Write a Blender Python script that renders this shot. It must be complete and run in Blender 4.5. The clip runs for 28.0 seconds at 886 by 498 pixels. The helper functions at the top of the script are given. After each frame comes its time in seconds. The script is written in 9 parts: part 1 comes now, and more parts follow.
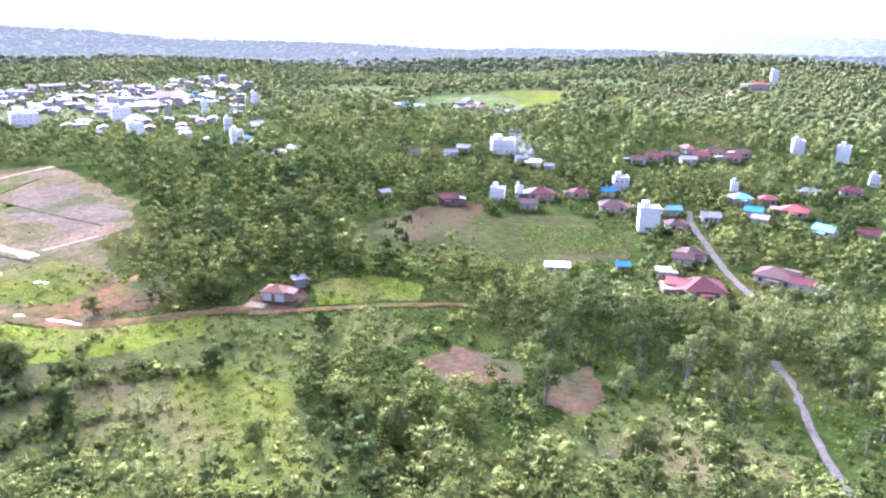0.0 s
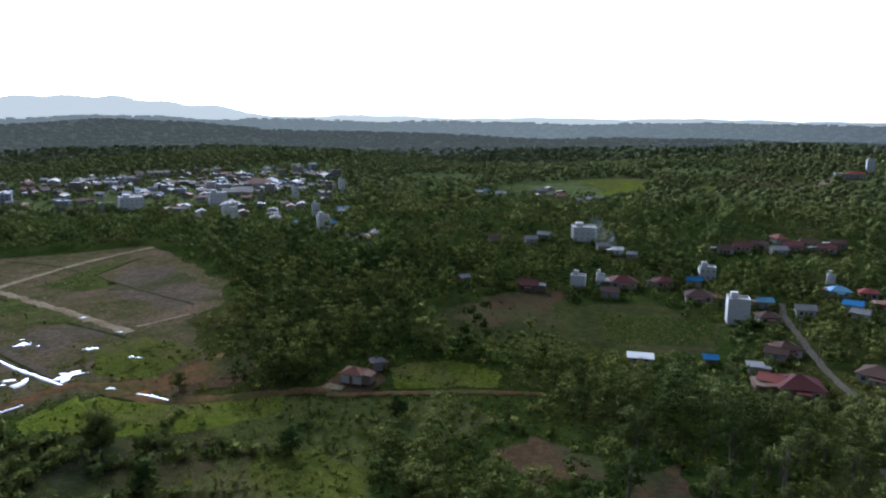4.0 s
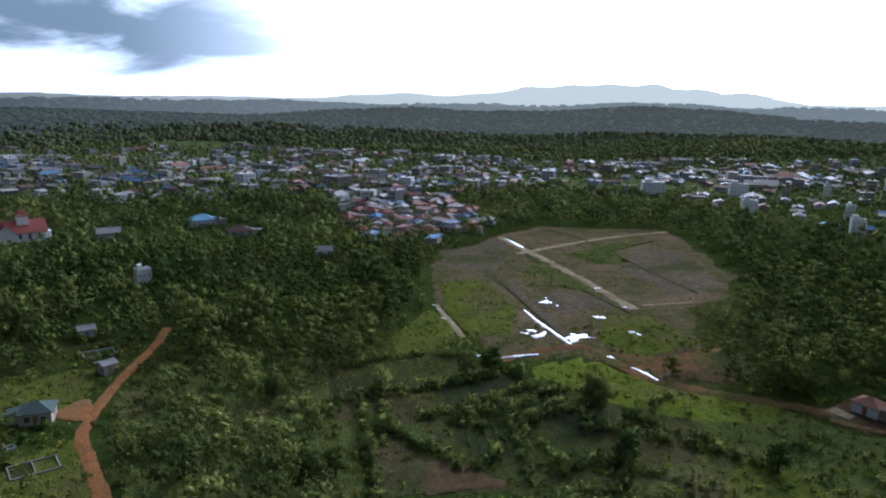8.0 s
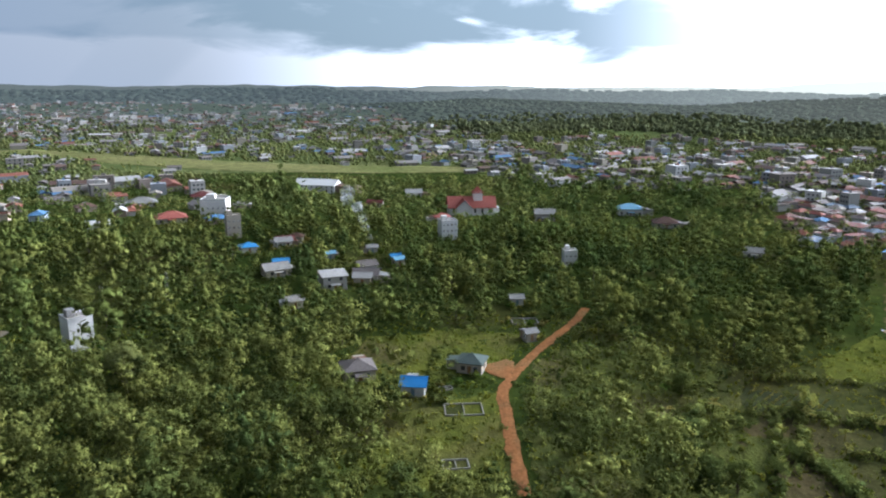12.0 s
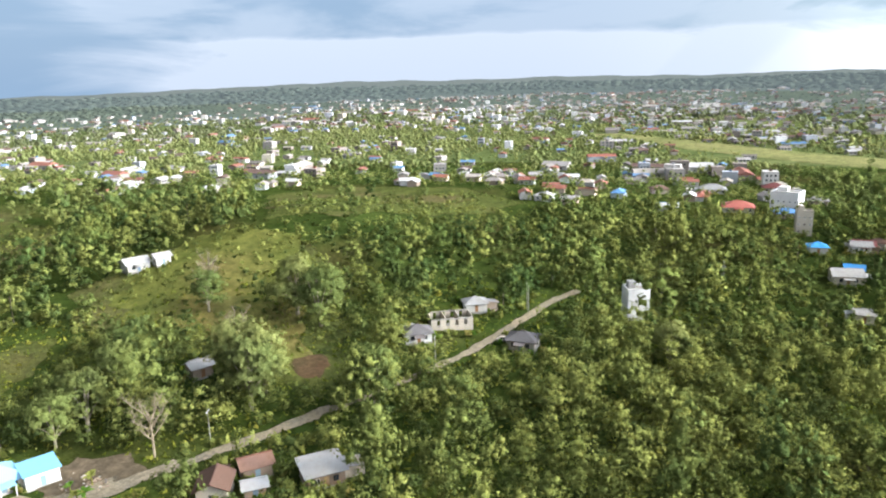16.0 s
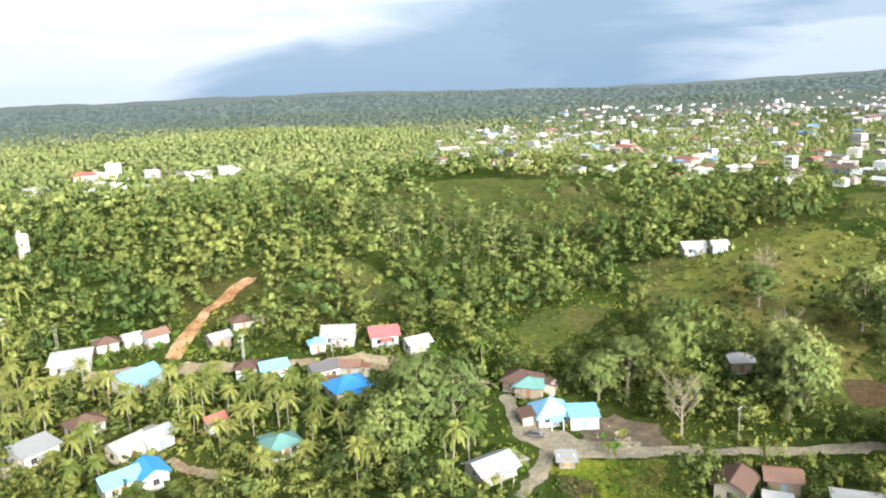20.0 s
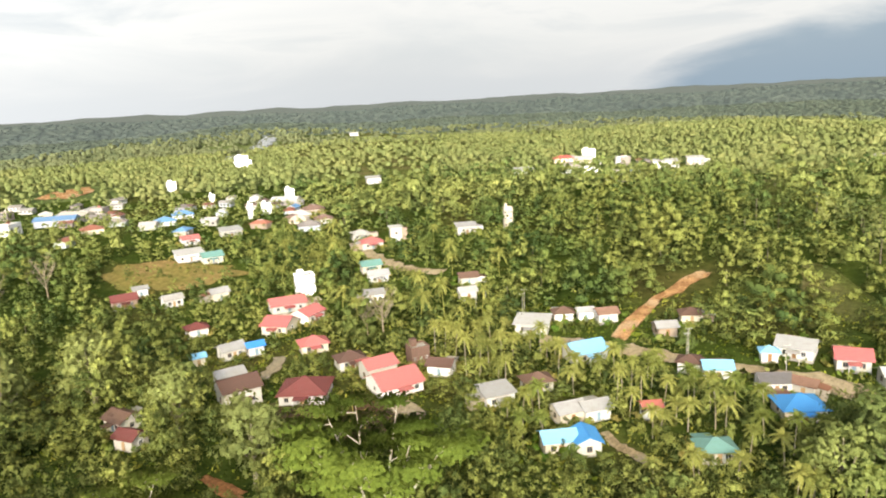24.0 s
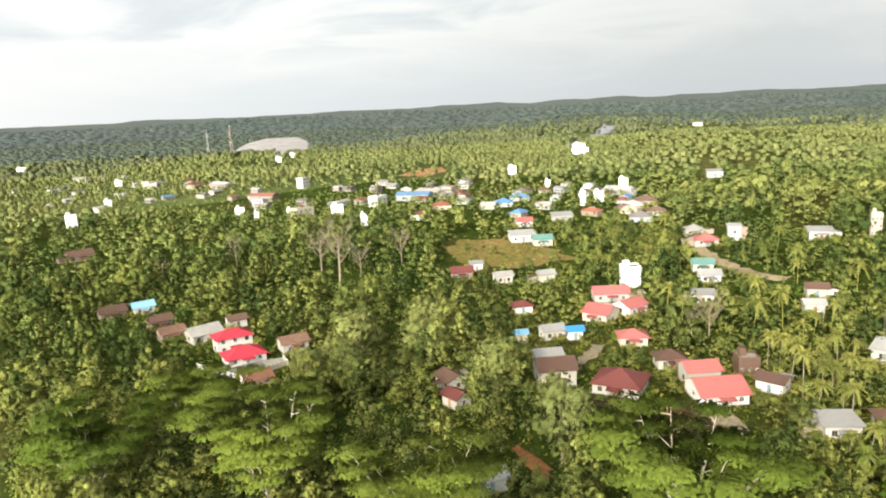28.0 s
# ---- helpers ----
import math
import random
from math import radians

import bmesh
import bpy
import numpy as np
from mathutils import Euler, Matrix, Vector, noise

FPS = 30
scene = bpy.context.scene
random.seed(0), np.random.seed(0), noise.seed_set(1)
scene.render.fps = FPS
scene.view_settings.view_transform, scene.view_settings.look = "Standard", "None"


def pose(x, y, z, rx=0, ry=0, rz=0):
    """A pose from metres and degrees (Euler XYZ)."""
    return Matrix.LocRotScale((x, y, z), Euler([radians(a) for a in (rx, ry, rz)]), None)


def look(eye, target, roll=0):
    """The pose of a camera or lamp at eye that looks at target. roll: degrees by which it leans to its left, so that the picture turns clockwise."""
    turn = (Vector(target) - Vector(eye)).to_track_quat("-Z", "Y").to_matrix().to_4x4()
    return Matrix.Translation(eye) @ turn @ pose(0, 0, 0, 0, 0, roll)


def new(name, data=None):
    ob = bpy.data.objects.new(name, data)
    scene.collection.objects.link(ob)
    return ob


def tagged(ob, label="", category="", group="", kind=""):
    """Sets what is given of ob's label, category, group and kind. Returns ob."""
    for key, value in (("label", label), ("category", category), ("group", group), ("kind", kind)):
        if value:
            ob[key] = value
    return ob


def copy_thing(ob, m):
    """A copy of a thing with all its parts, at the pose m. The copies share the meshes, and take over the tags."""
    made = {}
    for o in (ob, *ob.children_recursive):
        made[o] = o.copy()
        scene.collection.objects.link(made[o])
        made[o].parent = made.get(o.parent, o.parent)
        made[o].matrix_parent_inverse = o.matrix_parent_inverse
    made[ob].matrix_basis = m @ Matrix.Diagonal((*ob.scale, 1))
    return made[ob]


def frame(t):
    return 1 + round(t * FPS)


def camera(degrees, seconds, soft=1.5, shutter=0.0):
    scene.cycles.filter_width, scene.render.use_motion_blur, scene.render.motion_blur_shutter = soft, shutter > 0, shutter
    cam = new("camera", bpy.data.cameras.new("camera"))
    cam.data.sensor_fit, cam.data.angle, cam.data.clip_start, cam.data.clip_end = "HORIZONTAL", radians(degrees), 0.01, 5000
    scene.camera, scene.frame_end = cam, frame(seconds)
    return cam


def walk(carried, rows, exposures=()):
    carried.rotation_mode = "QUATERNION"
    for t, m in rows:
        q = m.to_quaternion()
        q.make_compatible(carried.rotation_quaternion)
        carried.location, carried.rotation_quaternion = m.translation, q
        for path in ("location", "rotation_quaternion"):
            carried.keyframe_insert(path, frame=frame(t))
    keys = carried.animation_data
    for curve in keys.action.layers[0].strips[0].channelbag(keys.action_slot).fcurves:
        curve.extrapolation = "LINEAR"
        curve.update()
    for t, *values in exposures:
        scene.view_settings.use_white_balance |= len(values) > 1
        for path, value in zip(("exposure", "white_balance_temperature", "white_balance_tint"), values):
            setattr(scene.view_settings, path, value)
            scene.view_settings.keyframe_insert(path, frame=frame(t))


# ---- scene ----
# A drone hovers over the edge of a small tropical town and turns slowly where it is.
cam = camera(63.55, 28.0, soft=2.05)
PATH = [
    (0, pose(0, 0, 77, 72.71, -0.83, 0.00)),
    (0.5, pose(0, 0, 77, 79.43, -0.86, -0.02)),
    (1, pose(0, 0, 77, 85.62, -0.88, -0.08)),
    (1.5, pose(0, 0, 77, 85.64, -0.78, -0.19)),
    (2, pose(0, 0, 77, 84.41, -0.69, -0.35)),
    (2.5, pose(0, 0, 77, 79.72, -0.57, -0.56)),
    (4.5, pose(0, 0, 77, 79.34, -0.61, 12.45)),
    (5, pose(0, 0, 77, 79.14, -0.71, 18.56)),
    (5.5, pose(0, 0, 77, 79.08, -0.66, 20.59)),
    (6, pose(0, 0, 77, 78.77, -0.73, 29.49)),
    (6.5, pose(0, 0, 77, 78.60, -0.81, 34.37)),
    (7, pose(0, 0, 77, 78.44, -0.86, 38.26)),
    (7.5, pose(0, 0, 77, 78.21, -0.85, 44.07)),
    (8, pose(0, 0, 77, 78.09, -0.84, 46.55)),
    (8.5, pose(0, 0, 77, 77.92, -0.75, 51.93)),
    (9, pose(0, 0, 77, 77.89, -0.66, 52.74)),
    (9.5, pose(0, 0, 77, 77.72, -0.52, 57.72)),
    (10, pose(0, 0, 77, 77.57, -0.43, 61.71)),
    (10.5, pose(0, 0, 77, 77.52, -0.37, 63.45)),
    (11, pose(0, 0, 77, 77.33, -0.39, 72.45)),
    (11.5, pose(0, 0, 77, 77.18, -0.33, 77.43)),
    (13.5, pose(0, 0, 77, 76.79, 0.44, 95.80)),
    (14, pose(0, 0, 77, 76.67, 0.72, 105.91)),
    (14.5, pose(0, 0, 77, 76.63, 0.92, 109.89)),
    (15, pose(0, 0, 77, 76.62, 1.02, 110.32)),
    (15.5, pose(0, 0, 77, 76.60, 1.23, 116.58)),
    (16, pose(0, 0, 77, 76.62, 1.39, 123.67)),
    (16.5, pose(0, 0, 77, 76.62, 1.51, 124.84)),
    (17, pose(0, 0, 77, 76.66, 1.72, 131.94)),
    (17.5, pose(0, 0, 77, 76.70, 1.90, 138.63)),
    (18, pose(0, 0, 77, 76.73, 2.02, 140.25)),
    (18.5, pose(0, 0, 77, 76.86, 2.19, 148.59)),
    (19, pose(0, 0, 77, 76.91, 2.26, 153.36)),
    (19.5, pose(0, 0, 77, 77.01, 2.28, 158.22)),
    (20, pose(0, 0, 77, 77.21, 2.49, 167.10)),
    (20.5, pose(0, 0, 77, 77.25, 2.55, 169.22)),
    (21, pose(0, 0, 77, 77.38, 2.68, 175.02)),
    (21.5, pose(0, 0, 77, 77.62, 2.77, 184.98)),
    (23.5, pose(0, 0, 77, 78.13, 2.93, 201.82)),
    (24, pose(0, 0, 77, 78.13, 3.02, 203.27)),
    (24.5, pose(0, 0, 77, 78.26, 2.93, 207.86)),
    (25, pose(0, 0, 77, 78.27, 2.95, 208.55)),
    (25.5, pose(0, 0, 77, 78.36, 3.03, 212.69)),
    (26, pose(0, 0, 77, 78.47, 2.96, 217.48)),
    (26.5, pose(0, 0, 77, 78.50, 2.94, 219.56)),
    (27, pose(0, 0, 77, 78.68, 2.83, 227.33)),
    (27.5, pose(0, 0, 77, 78.66, 2.85, 229.35)),
    (28, pose(0, 0, 77, 78.61, 2.87, 229.66)),
]
EXPOSURES = [(0, 1.86, 5250, 44), (0.4, 1.6, 5200, 39), (0.8, 1.02, 5150, 31), (1.2, 0.08, 5150, 26), (2, -1, 5150, 22), (2.5, -1.14, 5400, 18),
             (4.5, -0.93, 5400, 18), (5, -0.95, 5400, 18), (8, -0.97, 5450, 18), (9.5, -0.83, 5550, 18), (11, -0.41, 5800, 15), (13.5, 0.05, 6450, 15),
             (14, 0.17, 6550, 14), (17, 0.62, 6650, 14), (19, 0.65, 6700, 13), (20, 0.63, 6700, 12), (21.5, 0.51, 7000, 12), (23.5, 0.33, 7900, 13),
             (25, 0.24, 8000, 13), (28, 0.18, 7900, 11)]
walk(cam, PATH, EXPOSURES)

# ---- world and sun ----
SUN_AZ, SUN_EL = 22.0, 27.0        # degrees: azimuth counter-clockwise from +y, elevation


def sky_world():
    w = bpy.data.worlds.new("sky")
    scene.world = w
    w.use_nodes = True
    nt = w.node_tree
    nt.nodes.clear()
    N, L = nt.nodes.new, nt.links.new
    out = N("ShaderNodeOutputWorld")
    sky = N("ShaderNodeTexSky")
    sky.sky_type, sky.sun_disc = "NISHITA", False
    sky.sun_elevation, sky.sun_rotation = radians(SUN_EL), radians(-SUN_AZ)
    sky.dust_density, sky.air_density = 3.0, 1.2
    blue = N("ShaderNodeBackground")
    L(sky.outputs[0], blue.inputs["Color"])
    blue.inputs["Strength"].default_value = 0.12
    # cloud deck
    tc = N("ShaderNodeTexCoord")
    sep = N("ShaderNodeSeparateXYZ")
    L(tc.outputs["Generated"], sep.inputs[0])

    def calc(op, a, b=None, c=None, clamp=False):
        n = N("ShaderNodeMath")
        n.operation, n.use_clamp = op, clamp
        for i, v in enumerate((a, b, c)):
            if v is None:
                continue
            if isinstance(v, (int, float)):
                n.inputs[i].default_value = v
            else:
                L(v, n.inputs[i])
        return n.outputs[0]

    def ramp(v, a, b, lo=0.0, hi=1.0):
        n = N("ShaderNodeMapRange")
        n.interpolation_type = "SMOOTHSTEP"
        L(v, n.inputs[0])
        for i, q in zip((1, 2, 3, 4), (a, b, lo, hi)):
            n.inputs[i].default_value = q
        return n.outputs[0]

    def around(az, wide):
        """1 towards the azimuth, falling to 0 at wide degrees from it."""
        d = calc("ADD", calc("MULTIPLY", sep.outputs[0], -math.sin(radians(az))), calc("MULTIPLY", sep.outputs[1], math.cos(radians(az))))
        flat = calc("SQRT", calc("SUBTRACT", 1.0, calc("MULTIPLY", sep.outputs[2], sep.outputs[2])))
        return ramp(calc("DIVIDE", d, calc("MAXIMUM", flat, 0.02)), math.cos(radians(wide)), 1.0)

    mp = N("ShaderNodeMapping")
    mp.inputs["Scale"].default_value = (1.6, 1.6, 7.0)
    L(tc.outputs["Generated"], mp.inputs[0])
    nz = N("ShaderNodeTexNoise")
    L(mp.outputs[0], nz.inputs["Vector"])
    nz.inputs["Scale"].default_value, nz.inputs["Detail"].default_value, nz.inputs["Roughness"].default_value = 2.2, 7.0, 0.55
    nz.inputs["Distortion"].default_value = 0.5
    up = sep.outputs[2]
    wavy = calc("ADD", up, calc("MULTIPLY", calc("SUBTRACT", nz.outputs[0], 0.5), 0.16))
    glow = around(SUN_AZ, 80)
    streaks = calc("MULTIPLY", ramp(nz.outputs[0], 0.42, 0.66), ramp(up, 0.02, 0.12, 0.0, 0.4))
    # a flat-bottomed deck with shafts of rain under it, and a wedge of storm cloud that sinks towards the south
    def bearing():
        n = N("ShaderNodeMath")
        n.operation = "ARCTAN2"
        L(calc("MULTIPLY", sep.outputs[0], -1.0), n.inputs[0])
        L(sep.outputs[1], n.inputs[1])
        return calc("FLOORED_MODULO", calc("MULTIPLY", n.outputs[0], 180 / math.pi), 360.0)

    def ragged(mask, lo=0.30, hi=0.62, much=1.0):
        return ramp(calc("ADD", mask, calc("MULTIPLY", calc("SUBTRACT", nz.outputs[0], 0.5), much)), lo, hi)

    az = bearing()
    under = calc("ADD", up, calc("MULTIPLY", calc("SUBTRACT", nz.outputs[0], 0.5), 0.022))
    layers = ramp(nz.outputs[0], 0.40, 0.62, 0.68, 0.98)
    deck_mask = calc("MULTIPLY", calc("MULTIPLY", ragged(around(122, 58), 0.10, 0.8, 1.1), ramp(under, 0.046, 0.060)), layers)
    bank = calc("MULTIPLY", ragged(around(82, 34), 0.05, 0.85, 1.5), calc("MULTIPLY", ramp(wavy, 0.030, 0.070), ramp(wavy, 0.150, 0.10)))
    slant = calc("ADD", az, calc("MULTIPLY", up, 60.0))
    shaft = calc("MAXIMUM", calc("MULTIPLY", ramp(slant, 124.0, 128.0), ramp(slant, 135.0, 131.0)), calc("MULTIPLY", ramp(slant, 98.0, 102.0), ramp(slant, 111.0, 107.0)))
    rain = calc("MULTIPLY", ramp(under, 0.075, 0.05), calc("MAXIMUM", calc("MULTIPLY", shaft, 0.4), ramp(az, 70.0, 120.0, 0.0, 0.42)))
    rain = calc("MULTIPLY", rain, ramp(az, 160.0, 150.0))
    wobbly = calc("ADD", az, calc("MULTIPLY", calc("SUBTRACT", nz.outputs[0], 0.5), 26.0))
    storm = calc("MULTIPLY", calc("MULTIPLY", ramp(wobbly, 136.0, 152.0), ramp(wobbly, 178.0, 158.0)), ramp(under, 0.20, 0.10))
    wedge_top = calc("MULTIPLY", calc("SUBTRACT", 193.0, az), 0.0046)
    wedge = calc("MULTIPLY", ramp(calc("SUBTRACT", calc("ADD", wedge_top, calc("MULTIPLY", calc("SUBTRACT", nz.outputs[0], 0.5), 0.09)), up), -0.012, 0.040), calc("MULTIPLY", ramp(az, 145.0, 160.0), ramp(az, 198.0, 184.0)))
    haze = calc("MULTIPLY", around(215, 60), ramp(wavy, 0.13, 0.02, 0.0, 0.34))
    grey = calc("MAXIMUM", calc("MAXIMUM", streaks, haze), calc("MAXIMUM", deck_mask, calc("MULTIPLY", storm, 0.97)))
    grey = calc("MAXIMUM", grey, calc("MAXIMUM", calc("MAXIMUM", rain, bank), calc("MULTIPLY", wedge, 0.92)))
    rents = calc("MULTIPLY", around(-32, 42), calc("MULTIPLY", ramp(nz.outputs[0], 0.44, 0.58), ramp(up, 0.10, 0.22, 0.0, 0.38)))
    grey = calc("MAXIMUM", grey, rents)
    grey = calc("MULTIPLY", grey, calc("SUBTRACT", 1.0, calc("MULTIPLY", around(SUN_AZ, 50), 0.75)))
    mixc = N("ShaderNodeMix")
    mixc.data_type = "RGBA"
    L(grey, mixc.inputs["Factor"])
    bright, dull = N("ShaderNodeVectorMath"), N("ShaderNodeVectorMath")
    for n, col, lo, more in ((bright, (0.84, 0.95, 1.09), 0.86, 5.3), (dull, (0.225, 0.365, 0.54), 0.98, 2.2)):
        n.operation = "SCALE"
        n.inputs[0].default_value = col
        L(calc("ADD", calc("ADD", lo, calc("MULTIPLY", around(268, 62), 0.22)), calc("MULTIPLY", glow, more)), n.inputs["Scale"])
    L(bright.outputs[0], mixc.inputs[6])
    paler = N("ShaderNodeMix")
    paler.data_type = "RGBA"
    L(calc("MULTIPLY", around(70, 46), 0.75), paler.inputs["Factor"])
    L(dull.outputs[0], paler.inputs[6])
    paler.inputs[7].default_value = (0.41, 0.56, 0.63, 1.0)
    L(paler.outputs[2], mixc.inputs[7])
    deck = N("ShaderNodeBackground")
    L(mixc.outputs[2], deck.inputs["Color"])
    # thin cloud shines round the sun
    ax, ez = radians(SUN_AZ), radians(SUN_EL)
    to_sun = N("ShaderNodeVectorMath")
    to_sun.operation = "DOT_PRODUCT"
    L(tc.outputs["Generated"], to_sun.inputs[0])
    to_sun.inputs[1].default_value = (-math.sin(ax) * math.cos(ez), math.cos(ax) * math.cos(ez), math.sin(ez))
    zenith = ramp(up, 0.25, 0.6, 1.0, 0.42)
    L(calc("MULTIPLY", zenith, calc("ADD", 1.0, ramp(to_sun.outputs["Value"], math.cos(radians(34)), 1.0, 0.0, 5.0))), deck.inputs["Strength"])
    mix = N("ShaderNodeMixShader")
    mix.inputs[0].default_value = 0.9
    L(blue.outputs[0], mix.inputs[1])
    L(deck.outputs[0], mix.inputs[2])
    L(mix.outputs[0], out.inputs[0])


sky_world()
sun_data = bpy.data.lights.new("sun", "SUN")
sun_data.energy, sun_data.angle, sun_data.color = 3.4, radians(2.0), (1.0, 0.855, 0.55)
sun = new("sun", sun_data)
_a, _e = radians(SUN_AZ), radians(SUN_EL)
sun.matrix_world = look((0, 0, 300), (300 * math.sin(_a) * math.cos(_e), -300 * math.cos(_a) * math.cos(_e), 300 - 300 * math.sin(_e)))

# ---- materials ----


def node_material(name):
    m = bpy.data.materials.new(name)
    m.use_nodes = True
    nt = m.node_tree
    return m, nt, nt.nodes["Principled BSDF"], nt.nodes.new, nt.links.new


def noise_node(N, L, vec, scale, detail=4.0, rough=0.55):
    n = N("ShaderNodeTexNoise")
    n.inputs["Scale"].default_value, n.inputs["Detail"].default_value, n.inputs["Roughness"].default_value = scale, detail, rough
    L(vec, n.inputs["Vector"])
    return n.outputs[0]


def mix_col(N, L, fac, a, b, mode="MIX"):
    n = N("ShaderNodeMix")
    n.data_type, n.blend_type = "RGBA", mode
    for i, v in ((0, fac), (6, a), (7, b)):
        if isinstance(v, tuple):
            n.inputs[i].default_value = (*v, 1)
        elif isinstance(v, float):
            n.inputs[i].default_value = v
        else:
            L(v, n.inputs[i])
    return n.outputs[2]


def spread(N, L, v, lo, hi):
    n = N("ShaderNodeMapRange")
    L(v, n.inputs[0])
    n.inputs[1].default_value, n.inputs[2].default_value = lo, hi
    return n.outputs[0]


def surface(name, a, b, c=None, scale=0.3, fine=6.0, rough=0.85, bump=0.3, metal=0.0, depth=0.05, bias=(0.35, 0.65), glow=None, sunward_haze=None):
    """Two colours mixed by a broad noise, speckled by a fine one, with relief."""
    m, nt, bsdf, N, L = node_material(name)
    g = N("ShaderNodeNewGeometry")
    big = noise_node(N, L, g.outputs["Position"], scale, 5.0, 0.6)
    small = noise_node(N, L, g.outputs["Position"], fine, 3.0, 0.6)
    col = mix_col(N, L, spread(N, L, big, *bias), a, b)
    if c:
        patch = noise_node(N, L, g.outputs["Position"], scale * 0.31, 3.0, 0.5)
        col = mix_col(N, L, spread(N, L, patch, 0.5, 0.68), col, c)
    tufts = noise_node(N, L, g.outputs["Position"], scale * 5.0, 4.0, 0.7)
    col = mix_col(N, L, spread(N, L, tufts, 0.36, 0.64), mix_col(N, L, 1.0, col, (0.66, 0.68, 0.64), "MULTIPLY"), mix_col(N, L, 1.0, col, (1.18, 1.16, 1.1), "MULTIPLY"))
    col = mix_col(N, L, spread(N, L, small, 0.2, 0.9), mix_col(N, L, 1.0, col, (0.6, 0.6, 0.6), "MULTIPLY"), col)
    L(col, bsdf.inputs["Base Color"])
    bsdf.inputs["Roughness"].default_value, bsdf.inputs["Metallic"].default_value = rough, metal
    bsdf.inputs["Specular IOR Level"].default_value = 0.4 if rough < 0.88 else 0.0
    # distance haze put in as emission, stronger on the sun's side
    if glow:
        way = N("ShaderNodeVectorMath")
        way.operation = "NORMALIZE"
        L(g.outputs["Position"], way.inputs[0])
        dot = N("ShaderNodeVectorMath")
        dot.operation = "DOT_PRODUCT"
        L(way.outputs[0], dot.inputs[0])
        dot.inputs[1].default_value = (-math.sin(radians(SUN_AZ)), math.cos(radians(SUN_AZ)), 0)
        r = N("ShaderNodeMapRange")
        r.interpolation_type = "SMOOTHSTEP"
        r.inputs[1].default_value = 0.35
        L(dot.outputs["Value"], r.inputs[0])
        L(mix_col(N, L, r.outputs[0], glow, sunward_haze), bsdf.inputs["Emission Color"])
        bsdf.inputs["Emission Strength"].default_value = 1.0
    if bump:
        bp = N("ShaderNodeBump")
        bp.inputs["Strength"].default_value, bp.inputs["Distance"].default_value = bump, depth
        L(small, bp.inputs["Height"])
        L(bp.outputs[0], bsdf.inputs["Normal"])
    ragged_edge(nt, bsdf, N, L, g)
    return m


def ragged_edge(nt, bsdf, N, L, g):
    """A patch of ground breaks up into spots towards its rim, where its mesh says so."""
    rim = N("ShaderNodeAttribute")
    rim.attribute_name = "rim"
    spots = noise_node(N, L, g.outputs["Position"], 0.55, 4.0, 0.65)
    sub, r = N("ShaderNodeMath"), N("ShaderNodeMapRange")
    sub.operation = "SUBTRACT"
    L(spots, sub.inputs[0])
    L(rim.outputs["Fac"], sub.inputs[1])
    L(sub.outputs[0], r.inputs[0])
    r.inputs[1].default_value, r.inputs[2].default_value = -0.32, -0.24
    L(r.outputs[0], bsdf.inputs["Alpha"])


